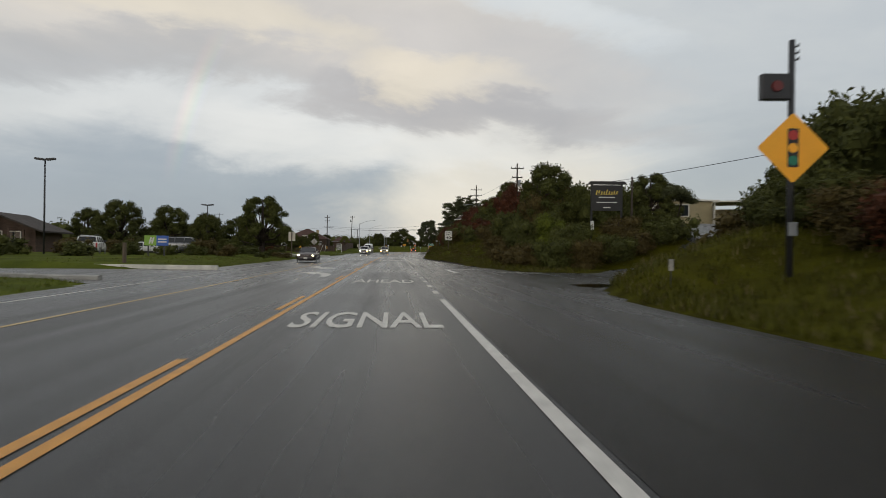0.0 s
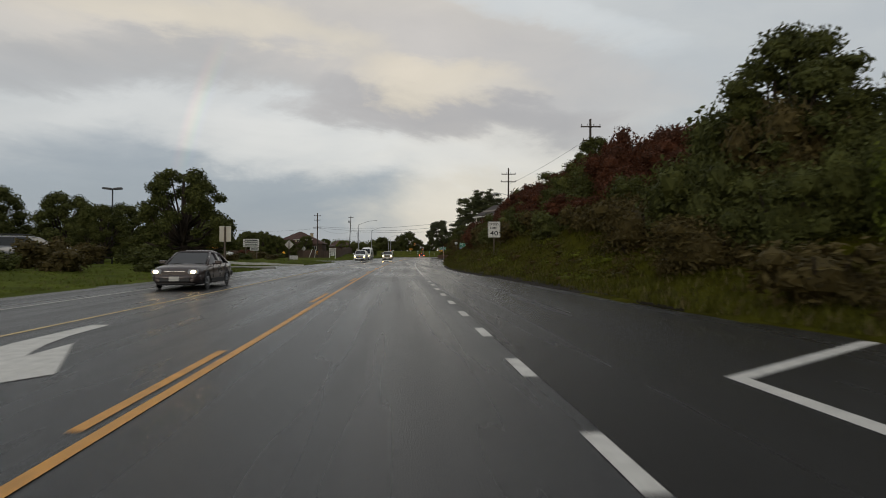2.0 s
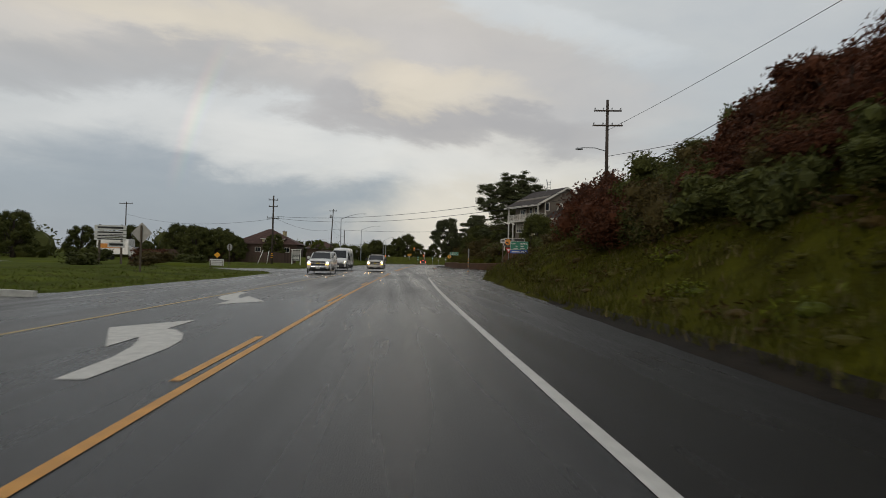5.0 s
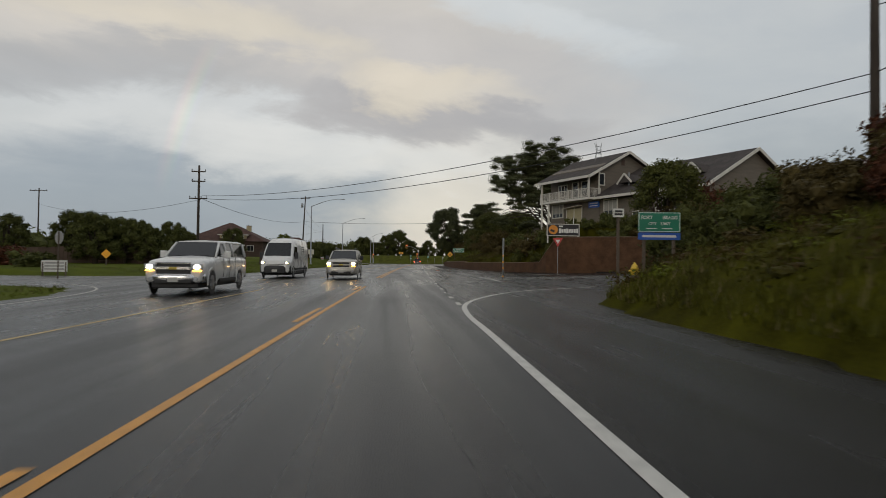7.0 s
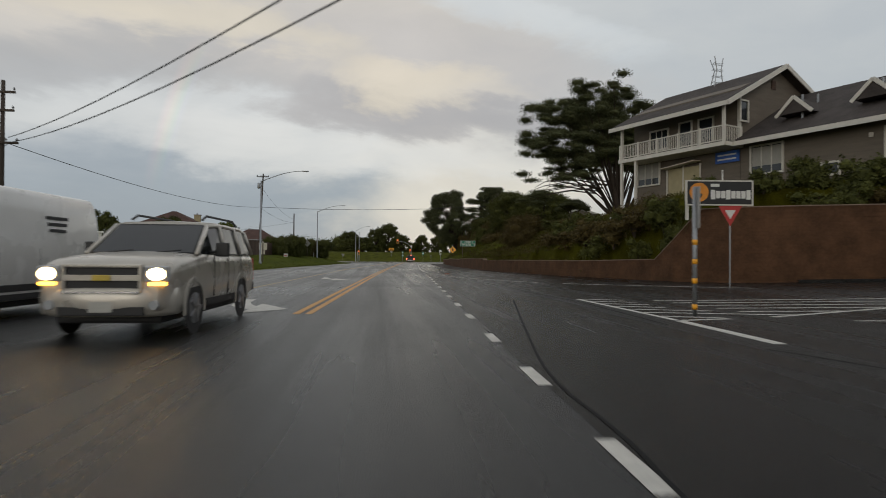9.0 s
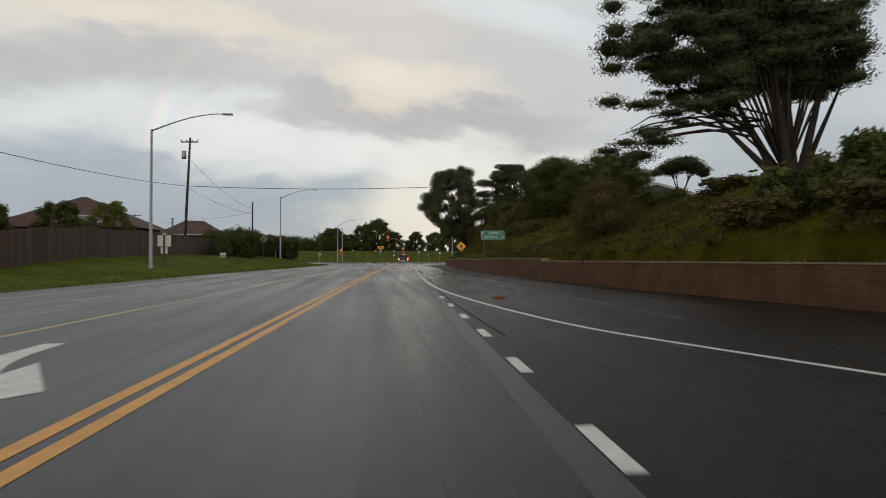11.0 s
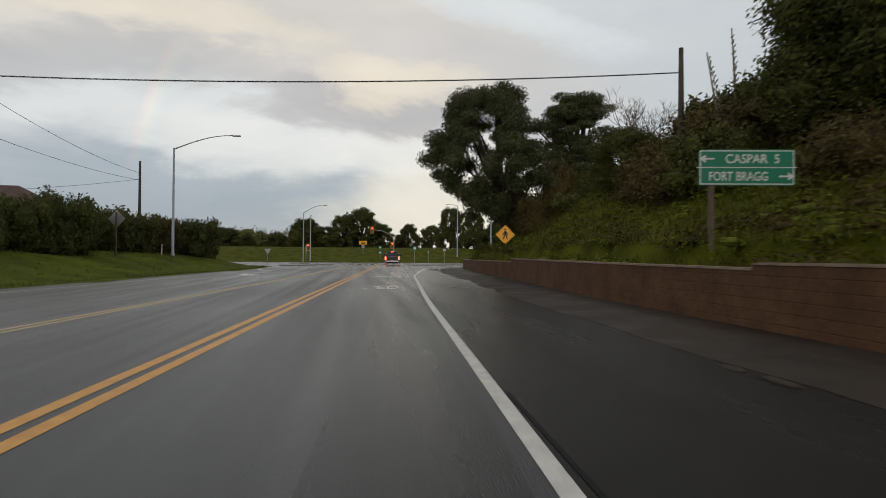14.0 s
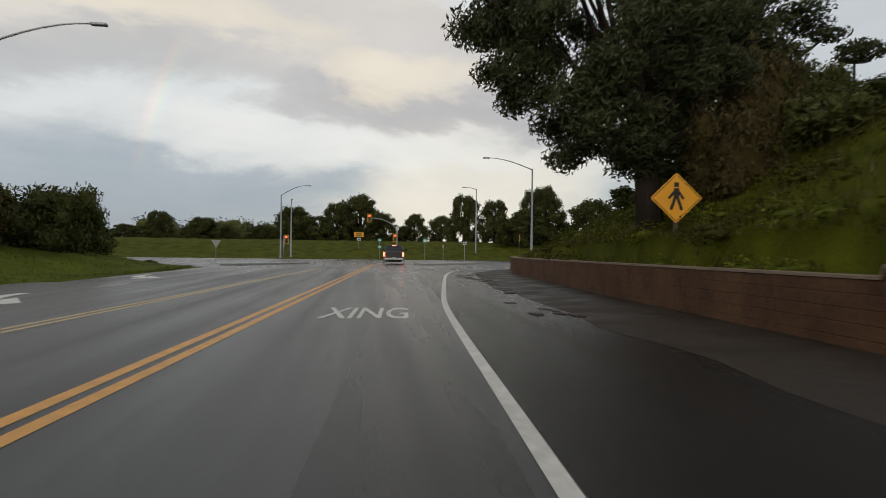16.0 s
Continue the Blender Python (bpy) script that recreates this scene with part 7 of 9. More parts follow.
def earth_edge():
    """A low ragged ridge of wet dark earth where the bank meets the asphalt."""
    verts, faces = [], []
    ys = axis((46, 106, 0.35))
    for i, y in enumerate(ys):
        xe = table(RIGHT_EDGE, y)
        full = smooth(46, 56, y) * (1 - smooth(94, 106, y))
        for k, (o, lift) in enumerate(((-0.30, 0.005), (-0.18, 0.05), (0.0, 0.09), (0.16, 0.06), (0.34, -0.06))):
            x, lift = xe + o * full + 0.10, lift * full - 0.03 * (1 - full)
            x += 0.08 * noise.noise((y * 0.55, k * 0.4, 2))
            verts.append((x, y, max(0.0, ground_z(x, y) if k > 2 else 0.0) + max(0.004, lift + 0.045 * noise.noise((x * 1.5, y * 1.3, 7)) * (k in (1, 2, 3)))))
        if i:
            n = len(verts)
            faces += [(n - 10 + k, n - 9 + k, n - 4 + k, n - 5 + k) for k in range(4)]
    tagged(new("earth_edge", raw("earth_edge", verts, faces, EARTH, True)), "ragged wet dark earth along the foot of the bank", "mud", kind="structure")


EARTH = material("wet_dark_earth", (0.014, 0.010, 0.006), 0.8, vary=0.4, scale=2.0, fine=16, bump=0.6, spec=0.12)
earth_edge()


# mud and silt along the wall foot
def mud_strip():
    rng = random.Random(4)
    verts, faces = [], []
    ys = axis((176, 274, 0.8))
    for i, y in enumerate(ys):
        xw = float(np.interp(y, [p[1] for p in WALL[3:]], [p[0] for p in WALL[3:]]))
        wdt = table(((176, 0.6), (196, 1.8), (212, 2.3), (240, 2.4), (255, 2.6), (268, 2.2), (274, 1.0)), y) + 0.35 * noise.noise((y * 0.35, 0, 0))
        for k in range(5):
            f = k / 4
            zz = 0.006 + 0.07 * f * f + 0.02 * noise.noise((y * 1.7, f * 3, 1)) * (1 if 0 < k else 0)
            verts.append((xw - wdt * (1 - f) + 0.02, y, max(0.005, zz)))
        if i:
            n = len(verts)
            faces += [(n - 10 + k, n - 9 + k, n - 4 + k, n - 5 + k) for k in range(4)]
    tagged(new("mud_strip", raw("mud_strip", verts, faces, MUD, True)), "wet brown silt along the foot of the wall", "mud", kind="structure")


mud_strip()


# loose silt slabs and a drift of fallen leaves
def debris():
    rng = random.Random(6)
    for k in range(38):
        y = rng.uniform(243, 268) if k < 34 else rng.uniform(196, 240)
        xw = float(np.interp(y, [p[1] for p in WALL[3:]], [p[0] for p in WALL[3:]]))
        x = xw - rng.uniform(1.9, 3.3)
        a0, r = rng.uniform(0, 6.28), rng.uniform(0.15, 0.55)
        bm = bmesh.new()
        slab(bm, [(math.cos(a0 + q) * r * rng.uniform(0.5, 1.0) * 0.6, math.sin(a0 + q) * r * rng.uniform(0.7, 1.2)) for q in np.linspace(0, 5.5, 8)], 0.0, rng.uniform(0.006, 0.022))
        solo("silt_patch", bm, MUD, "flat patch of wet brown silt on the shoulder", "mud", kind="structure", at=(x, y, 0.004))
    puffs = [(7.81, 186.8, 0.015, 0.16, 0.08, 0.03), (7.98, 186.9, 0.015, 0.09, 0.07, 0.025)]
    tagged(new("leaf_drift", leaf_mass("leaf_drift", puffs, 260, 0.05, material("orange_leaves", (0.20, 0.055, 0.015), 0.7, tint=(0.34, 0.11, 0.03), per="island"), 77, core=0.7)), "small drift of orange leaves on wet asphalt", "leaves", kind="stuff")


debris()

# ---- buildings ----
SIDING = material("grey_brown_siding", (0.145, 0.122, 0.098), 0.75, vary=0.14, scale=0.8, fine=12, bump=0.15, stretch=(1, 1, 6), spec=0.3)
SHINGLE = material("dark_roof_shingle", (0.055, 0.046, 0.042), 0.85, vary=0.3, scale=1.2, fine=10, bump=0.6, spec=0.25)
SHINGLE_RED = material("red_brown_shingle", (0.075, 0.042, 0.034), 0.85, vary=0.3, scale=1.2, fine=10, bump=0.6, spec=0.25)
TRIM = material("cream_trim_paint", (0.56, 0.53, 0.47), 0.55, vary=0.08, scale=2, fine=20)
CREAM = material("cream_wall_paint", (0.34, 0.285, 0.165), 0.7, vary=0.12, scale=1, fine=14, bump=0.1)
DOOR_PALE = material("pale_yellow_door", (0.36, 0.31, 0.18), 0.6, vary=0.12)
LOG = material("brown_timber_wall", (0.075, 0.045, 0.032), 0.8, vary=0.3, scale=1.5, fine=12, bump=0.4, stretch=(1, 1, 5))
FENCE = material("weathered_fence_board", (0.084, 0.056, 0.043), 0.85, vary=0.3, scale=2, fine=14, bump=0.4, stretch=(1, 1, 0.2), per="object", spec=0.2)
BOARD_DARK = material("signboard_black", (0.014, 0.013, 0.013), 0.4, vary=0.2)
GOLD = material("gold_sign_paint", (0.55, 0.40, 0.06), 0.45, vary=0.15)
ORANGE = material("orange_sign_paint", (0.60, 0.22, 0.02), 0.5, vary=0.15)


def pane_material():
    m = material("window_glass", (0.02, 0.024, 0.028), 0.08, vary=0.2, scale=0.8, spec=0.6)
    return m


PANE = pane_material()
CURTAIN = material("pale_blind", (0.30, 0.29, 0.26), 0.8, vary=0.1, stretch=(8, 8, 1))


def window_part(parent, c, w, h, axis_rz=0.0, mull=3, blind=False, name="window"):
    """A framed window facing -y before turning, centred at c in the parent's space."""
    m = Matrix.Translation(c) @ pose(0, 0, 0, 0, 0, axis_rz)
    bm = bmesh.new()
    for s in (-1, 1):
        box(bm, m @ Vector((s * (w / 2 + 0.05), -0.03, 0)), (0.11, 0.10, h + 0.22), m.to_3x3())
        box(bm, m @ Vector((0, -0.034, s * (h / 2 + 0.05))), (w + 0.21, 0.10, 0.11), m.to_3x3())
    win = part(name, bm, TRIM, parent)
    bm = bmesh.new()
    box(bm, m @ Vector((0, 0.0, 0)), (w, 0.03, h), m.to_3x3())
    part("pane", bm, PANE, win)
    if blind:
        bm = bmesh.new()
        box(bm, m @ Vector((0, -0.018, h * 0.12)), (w * 0.96, 0.004, h * 0.7), m.to_3x3())
        part("blind", bm, CURTAIN, win)
    for k in range(1, mull):
        bm = bmesh.new()
        box(bm, m @ Vector((-w / 2 + w * k / mull, -0.026, 0)), (0.05, 0.03, h), m.to_3x3())
        part("muntin", bm, TRIM, win)
    return win


def roof_plane(bm, a, b, c, d, t=0.16):
    """A roof slab: corners a, b along the eave, c, d along the ridge; thickness t downwards."""
    top = [bm.verts.new(p) for p in (a, b, c, d)]
    low = [bm.verts.new(Vector(p) - Vector((0, 0, t))) for p in (a, b, c, d)]
    bm.faces.new(top), bm.faces.new(low[::-1])
    for i in range(4):
        j = (i + 1) % 4
        bm.faces.new((top[i], low[i], low[j], top[j]))


def beam(bm, a, b, w, h):
    """A board from a to b."""
    a, b = Vector(a), Vector(b)
    d = (b - a).normalized()
    side = d.cross(Vector((0, 0, 1))).normalized()
    up = side.cross(d)
    rot = Matrix((side, d, up)).transposed()
    box(bm, (a + b) / 2, (w, (b - a).length, h), rot)


def shop_house():
    """Grey two-storey house with balcony and a long lower wing. Local x runs across the gable, y along the ridge, away from the street."""
    z0 = 5.2
    t = thing("shop_house", (23.4, 174.0, 0), 22.97, "grey-brown sided house with cream balcony and dark shingle roofs", "house")
    # tall block
    bm = bmesh.new()
    prism(bm, [(1.8, z0 - 0.6), (11.0, z0 - 0.6), (11.0, 11.9), (5.75, 14.0), (1.8, 12.2)], 8.6, Matrix.Translation((0, 4.5, 0)))
    part("wall", bm, SIDING, t)
    bm = bmesh.new()
    roof_plane(bm, (-0.35, -0.45, 10.98), (-0.35, 9.2, 10.98), (5.75, 9.2, 14.2), (5.75, -0.45, 14.2))
    roof_plane(bm, (12.0, 9.2, 11.4), (12.0, -0.45, 11.4), (5.75, -0.45, 14.2), (5.75, 9.2, 14.2))
    roof = part("roof", bm, SHINGLE, t)
    bm = bmesh.new()
    beam(bm, (-0.38, -0.5, 10.85), (5.75, -0.5, 14.07), 0.06, 0.3)
    beam(bm, (12.0, -0.5, 11.27), (5.75, -0.5, 14.07), 0.06, 0.3)
    beam(bm, (-0.40, -0.5, 10.85), (-0.40, 9.25, 10.85), 0.06, 0.28)
    part("fascia", bm, TRIM, roof, "cream painted fascia boards")
    # antenna on the ridge
    bm = bmesh.new()
    for dx, dy in ((-0.4, 0), (0.4, 0), (0, 0.6)):
        tube(bm, [(5.5 + dx * 1.3, 4.3 + dy * 1.3, 13.7), (5.5 + dx * 0.6, 4.3 + dy * 0.6, 15.1), (5.5 + dx * 1.2, 4.3 + dy * 1.2, 16.0)], 0.035, 5)
    for k in range(4):
        tube(bm, [(5.05, 4.3, 14.1 + 0.45 * k), (5.95, 4.3, 14.25 + 0.45 * k)], 0.025, 5)
        tube(bm, [(5.95, 4.3, 14.1 + 0.45 * k), (5.5, 4.9, 14.3 + 0.45 * k), (5.05, 4.3, 14.2 + 0.45 * k)], 0.02, 5)
    part("antenna", bm, STEEL, roof)
    # balcony
    b = part("balcony", (lambda q: (box(q, (0.9, 4.3, 8.5), (1.9, 8.7, 0.26)), q)[1])(bmesh.new()), TRIM, t)
    for y0, x0 in [(0.05 + k * 1.70, 0.05) for k in range(6)] + [(0.05, 1.7)]:
        bm = bmesh.new()
        box(bm, (x0, y0, 9.15), (0.11, 0.11, 1.1))
        part("post", bm, TRIM, b)
    for k in range(56):
        bm = bmesh.new()
        box(bm, (0.05, 0.2 + k * 0.15, 9.12), (0.035, 0.035, 0.86))
        part("baluster", bm, TRIM, b)
    for k in range(9):
        bm = bmesh.new()
        box(bm, (0.2 + k * 0.17, 0.05, 9.12), (0.035, 0.035, 0.86))
        part("baluster", bm, TRIM, b)
    bm = bmesh.new()
    box(bm, (0.05, 4.3, 9.62), (0.09, 8.6, 0.07))
    box(bm, (0.05, 4.3, 8.74), (0.06, 8.6, 0.06))
    box(bm, (0.9, 0.05, 9.62), (1.7, 0.09, 0.07))
    part("rail", bm, TRIM, b)
    for x0, y0, za, zb in ((0.08, 8.4, z0 - 0.6, 8.4), (0.1, 7.1, z0 - 0.6, 8.4), (0.1, 0.12, 8.6, 10.95), (0.1, 8.4, 8.6, 10.95), (1.6, 0.1, 8.6, 11.8)):
        bm = bmesh.new()
        box(bm, (x0, y0, (za + zb) / 2), (0.17, 0.17, zb - za), bevel=0.01)
        part("column", bm, TRIM, t)
    # windows and doors of the road side
    for y0, zc, w, h, blind in ((7.4, 7.6, 1.9, 1.6, True), (6.45, 9.95, 1.5, 1.3, False), (2.6, 9.75, 1.0, 1.9, False), (4.2, 9.75, 0.9, 2.0, False)):
        window_part(t, (1.78, y0, zc), w, h, -90, 3 if w > 1.2 else 1, blind)
    d = bmesh.new()
    box(d, (1.76, 4.35, 6.65), (0.08, 2.5, 2.05))
    door = part("door", d, DOOR_PALE, t, "pale yellow double door")
    for s in (-1.35, 0.0, 1.35):
        bm = bmesh.new()
        box(bm, (1.71, 4.35 + s, 6.7), (0.06, 0.1, 2.2))
        part("frame", bm, TRIM, door)
    bm = bmesh.new()
    beam(bm, (1.4, 3.0, 7.95), (1.4, 5.8, 7.7), 0.7, 0.06)
    part("awning", bm, TRIM, t)
    window_part(t, (1.86, -0.02, 10.7), 0.7, 1.2, 0, 1)
    bm = bmesh.new()
    box(bm, (5.35, 0.17, 12.9), (0.45, 0.06, 0.6))
    part("vent", bm, LOG, t, "brown louvred gable vent")
    # long lower wing towards the street
    bm = bmesh.new()
    prism(bm, [(1.8, z0 - 1.6), (14.6, z0 - 1.6), (14.6, 9.0), (8.2, 12.4), (1.8, 9.0)], 14.1, Matrix.Translation((0, -6.9, 0)))
    wing = part("wing_wall", bm, SIDING, t)
    bm = bmesh.new()
    roof_plane(bm, (0.8, -14.5, 8.62), (0.8, 2.3, 8.62), (8.2, 2.3, 12.6), (8.2, -14.5, 12.6))
    roof_plane(bm, (15.6, 0.1, 8.62), (15.6, -14.5, 8.62), (8.2, -14.5, 12.6), (8.2, 0.1, 12.6))
    r2 = part("wing_roof", bm, SHINGLE, t)
    bm = bmesh.new()
    beam(bm, (0.76, -14.55, 8.50), (0.76, 2.35, 8.50), 0.06, 0.28)
    beam(bm, (0.76, -14.56, 8.50), (8.2, -14.56, 12.48), 0.06, 0.3)
    beam(bm, (15.64, -14.56, 8.50), (8.2, -14.56, 12.48), 0.06, 0.3)
    part("fascia", bm, TRIM, r2, "cream painted fascia boards")
    for y0 in (-2.7, -6.9, -11.3):
        bm = bmesh.new()
        prism(bm, [(-0.95, 0), (0.95, 0), (0, 0.95)], 2.6, Matrix.Translation((3.9, y0, 10.1)) @ pose(0, 0, 0, 0, 0, -90))
        dm = part("dormer", bm, SHINGLE, r2)
        bm = bmesh.new()
        for s in (-1, 1):
            beam(bm, (2.58, y0 + s * 1.08, 10.02), (2.58, y0, 11.08), 0.07, 0.2)
        part("dormer_trim", bm, TRIM, dm)
    window_part(t, (1.78, -1.55, 7.45), 1.9, 1.65, -90, 3, True)
    window_part(t, (1.78, -10.4, 7.4), 5.0, 1.5, -90, 7, True)
    window_part(t, (4.6, -13.97, 7.3), 1.7, 1.5, 0, 2, True)
    window_part(t, (1.78, -5.2, 6.4), 0.8, 0.6, -90, 1)
    bm = bmesh.new()
    box(bm, (1.70, 1.0, 7.92), (0.12, 1.65, 0.72), bevel=0.01)
    s = part("wall_sign", bm, SIGN_BLUE, t, "blue wall sign")
    for k in range(2):
        bm = bmesh.new()
        box(bm, (1.635, 1.0, 8.05 - 0.27 * k), (0.012, 1.3, 0.1))
        part("lettering", bm, SIGN_WHITE, s)
    for y0 in (-7.2, -13.6):
        bm = bmesh.new()
        box(bm, (1.72, y0, 7.9), (0.1, 0.18, 0.24))
        part("lamp", bm, TRIM, t)
    for q in ((3.0, -3.0), (4.4, -6.6), (5.6, -2.5)):
        bm = bmesh.new()
        tube(bm, [(q[0], q[1], 9.6), (q[0], q[1], 10.6 + q[0] * 0.2)], 0.07, 6)
        part("vent_pipe", bm, STEEL, r2)
    # neighbour behind
    n = thing("neighbour_house", (54.0, 178.0, 0), 22.97, "grey house with a dark gable roof behind shrubs", "house")
    bm = bmesh.new()
    prism(bm, [(-6, 4.5), (6, 4.5), (6, 10.6), (0, 13.6), (-6, 10.6)], 10)
    part("wall", bm, SIDING, n)
    bm = bmesh.new()
    roof_plane(bm, (-6.8, -5.5, 10.2), (-6.8, 5.5, 10.2), (0, 5.5, 13.8), (0, -5.5, 13.8))
    roof_plane(bm, (6.8, 5.5, 10.2), (6.8, -5.5, 10.2), (0, -5.5, 13.8), (0, 5.5, 13.8))
    r = part("roof", bm, SHINGLE, n)
    bm = bmesh.new()
    for s in (-1, 1):
        beam(bm, (s * 6.8, -5.55, 10.08), (0, -5.55, 13.66), 0.06, 0.3)
    part("fascia", bm, TRIM, r)


shop_house()


def centre_sign():
    """Low board on the wall with a round orange emblem and pale letter bars."""
    t = thing("centre_sign", (17.95, 165.75, 3.6), -6, "dark signboard with an orange disc above a retaining wall", "sign")
    for s in (-1, 1):
        bm = bmesh.new()
        box(bm, (s * 1.45, 0.08, 0.4), (0.12, 0.12, 1.7))
        part("post", bm, TRIM, t)
    bm = bmesh.new()
    box(bm, (0, 0, 0.8), (3.1, 0.1, 1.1), bevel=0.01)
    p = part("board", bm, BOARD_DARK, t)
    bm = bmesh.new()
    for s in (-1, 1):
        box(bm, (s * 1.53, -0.02, 0.8), (0.07, 0.12, 1.16))
        box(bm, (0, -0.02, 0.8 + s * 0.555), (3.13, 0.122, 0.06))
    part("frame", bm, TRIM, t, "pale board frame")
    bm = bmesh.new()
    bmesh.ops.create_cone(bm, cap_ends=True, radius1=0.44, radius2=0.44, depth=0.02, segments=28, matrix=Matrix.Translation((-0.95, -0.062, 0.82)) @ Matrix.Rotation(radians(90), 4, "X"))
    part("emblem", bm, ORANGE, p)
    bm = bmesh.new()
    box(bm, (-1.02, -0.076, 0.72), (0.4, 0.01, 0.2), Matrix.Rotation(radians(20), 3, "Y"))
    part("emblem_shape", bm, BOARD_DARK, p)
    part("lettering", bar(0.4, 0.14, -0.2, 1.15, -0.057), SIGN_WHITE, p)
    for k in range(8):
        part("lettering", bar(0.2, 0.34 + (0.1 if k in (0, 3, 7) else 0), -0.3 + k * 0.235, 0.72, -0.057), SIGN_WHITE, p)


centre_sign()


def park_sign():
    """Dark two-post board by the driveway with a gold emblem."""
    z = ground_z(16.45, 44.0)
    t = thing("park_sign", (16.45, 44.0, z), -6, "black roofed signboard with gold lettering shapes", "sign")
    for s in (-1, 1):
        bm = bmesh.new()
        box(bm, (s * 1.4, 0.05, 2.0), (0.16, 0.16, 4.9))
        part("post", bm, BOARD_DARK, t)
    bm = bmesh.new()
    box(bm, (0, 0, 3.2), (2.8, 0.12, 2.0))
    p = part("board", bm, BOARD_DARK, t)
    bm = bmesh.new()
    prism(bm, [(-1.75, 4.28), (1.75, 4.28), (1.6, 4.48), (-1.6, 4.48)], 0.7)
    part("roof", bm, BOARD_DARK, t)
    bm = bmesh.new()
    for k in range(9):
        box(bm, (-0.95 + 0.235 * k, -0.066, 3.62 + 0.05 * math.sin(k * 1.9)), (0.11, 0.012, 0.24 + 0.16 * (k in (0, 4))), Matrix.Rotation(radians(18), 3, "Y"))
    box(bm, (0.05, -0.067, 3.47), (1.9, 0.012, 0.03), Matrix.Rotation(radians(-3), 3, "Y"))
    part("lettering", bm, GOLD, p, "gold script-like shapes")
    for w, zz in ((1.5, 3.25), (1.9, 2.85), (0.7, 2.45)):
        part("lettering", bar(w, 0.07, 0, zz, -0.066), SIGN_WHITE, p)
    bm = bmesh.new()
    box(bm, (-1.35, -0.12, 1.0), (0.3, 0.12, 0.75))
    part("notice_box", bm, SIGN_WHITE, t)
    t.scale = (0.82, 0.82, 0.98)


park_sign()


def mobile_home(x, y, z, rz, length, depth, h, rise, label, windows):
    """x, y: middle of the front wall; z: foot of the siding, over a white skirt."""
    t = thing("mobile_home", (x, y, z), rz, label, "house", "mobile homes")
    mid = Matrix.Translation((0, depth / 2, 0))
    bm = bmesh.new()
    prism(bm, [(-length / 2, 0), (length / 2, 0), (length / 2, h), (0, h + rise), (-length / 2, h)], depth, mid)
    part("wall", bm, CREAM, t)
    bm = bmesh.new()
    prism(bm, [(-length / 2 + 0.04, -1.2), (length / 2 - 0.04, -1.2), (length / 2 - 0.04, -0.02), (-length / 2 + 0.04, -0.02)], depth - 0.08, mid)
    part("skirt", bm, TRIM, t, "white skirting panels")
    over = rise * 0.4 / (length / 2)
    bm = bmesh.new()
    for s in (-1, 1):
        e = s * (length / 2 + 0.4)
        p = [(e, -0.3, h - over + 0.03), (e, depth + 0.3, h - over + 0.03), (0, depth + 0.3, h + rise + 0.03), (0, -0.3, h + rise + 0.03)]
        roof_plane(bm, *(p if s < 0 else [p[1], p[0], p[3], p[2]]), 0.08)
    part("roof", bm, SHINGLE, t)
    bm = bmesh.new()
    for s in (-1, 1):
        beam(bm, (s * (length / 2 + 0.42), -0.34, h - over), (0, -0.34, h + rise), 0.05, 0.18)
    part("fascia", bm, TRIM, t)
    for k in range(int(h / 0.26)):
        bm = bmesh.new()
        box(bm, (0, -0.008, 0.13 + k * 0.26), (length, 0.02, 0.025))
        part("siding_lap", bm, CREAM, t)
    for cx, zc, w, hh in windows:
        window_part(t, (cx, -0.02, zc), w, hh, 0, 2, False)
    return t


mobile_home(31.8, 63.5, 4.6, -29, 8.0, 5.5, 2.5, 0.22, "cream mobile home with white windows behind a tree", ((-3.3, 1.5, 0.9, 1.2), (-1.7, 1.5, 1.5, 1.2), (0.5, 1.5, 1.5, 1.2)))
home = mobile_home(37.4, 52.6, 4.25, -28, 7.1, 6.5, 2.45, 1.0, "pale yellow gabled mobile home with white skirting", ((-1.67, 1.8, 1.65, 0.75),))
bm = bmesh.new()
box(bm, (0.6, -0.55, 2.42), (5.9, 1.1, 0.12), bevel=0.01)
part("awning", bm, TRIM, home, "white awning across the gable")
cp = thing("carport", (34.7, 58.3, 3.9), -28, "open white carport beside a mobile home", "carport")
for px, py in ((-1.25, -2.3), (1.25, -2.3), (-1.25, 2.3), (1.25, 2.3)):
    bm = bmesh.new()
    box(bm, (px, py, 1.2), (0.1, 0.1, 2.9))
    part("post", bm, TRIM, cp)
bm = bmesh.new()
box(bm, (0, 0, 2.68), (2.8, 5.0, 0.16), bevel=0.02)
part("roof", bm, TRIM, cp)
bm = bmesh.new()
box(bm, (0, 2.36, 1.0), (2.4, 0.06, 2.4))
part("back_wall", bm, CREAM, cp)
bm = bmesh.new()
box(bm, (0, -2.3, 0.35), (2.4, 0.06, 0.12))
part("rail", bm, TRIM, cp)


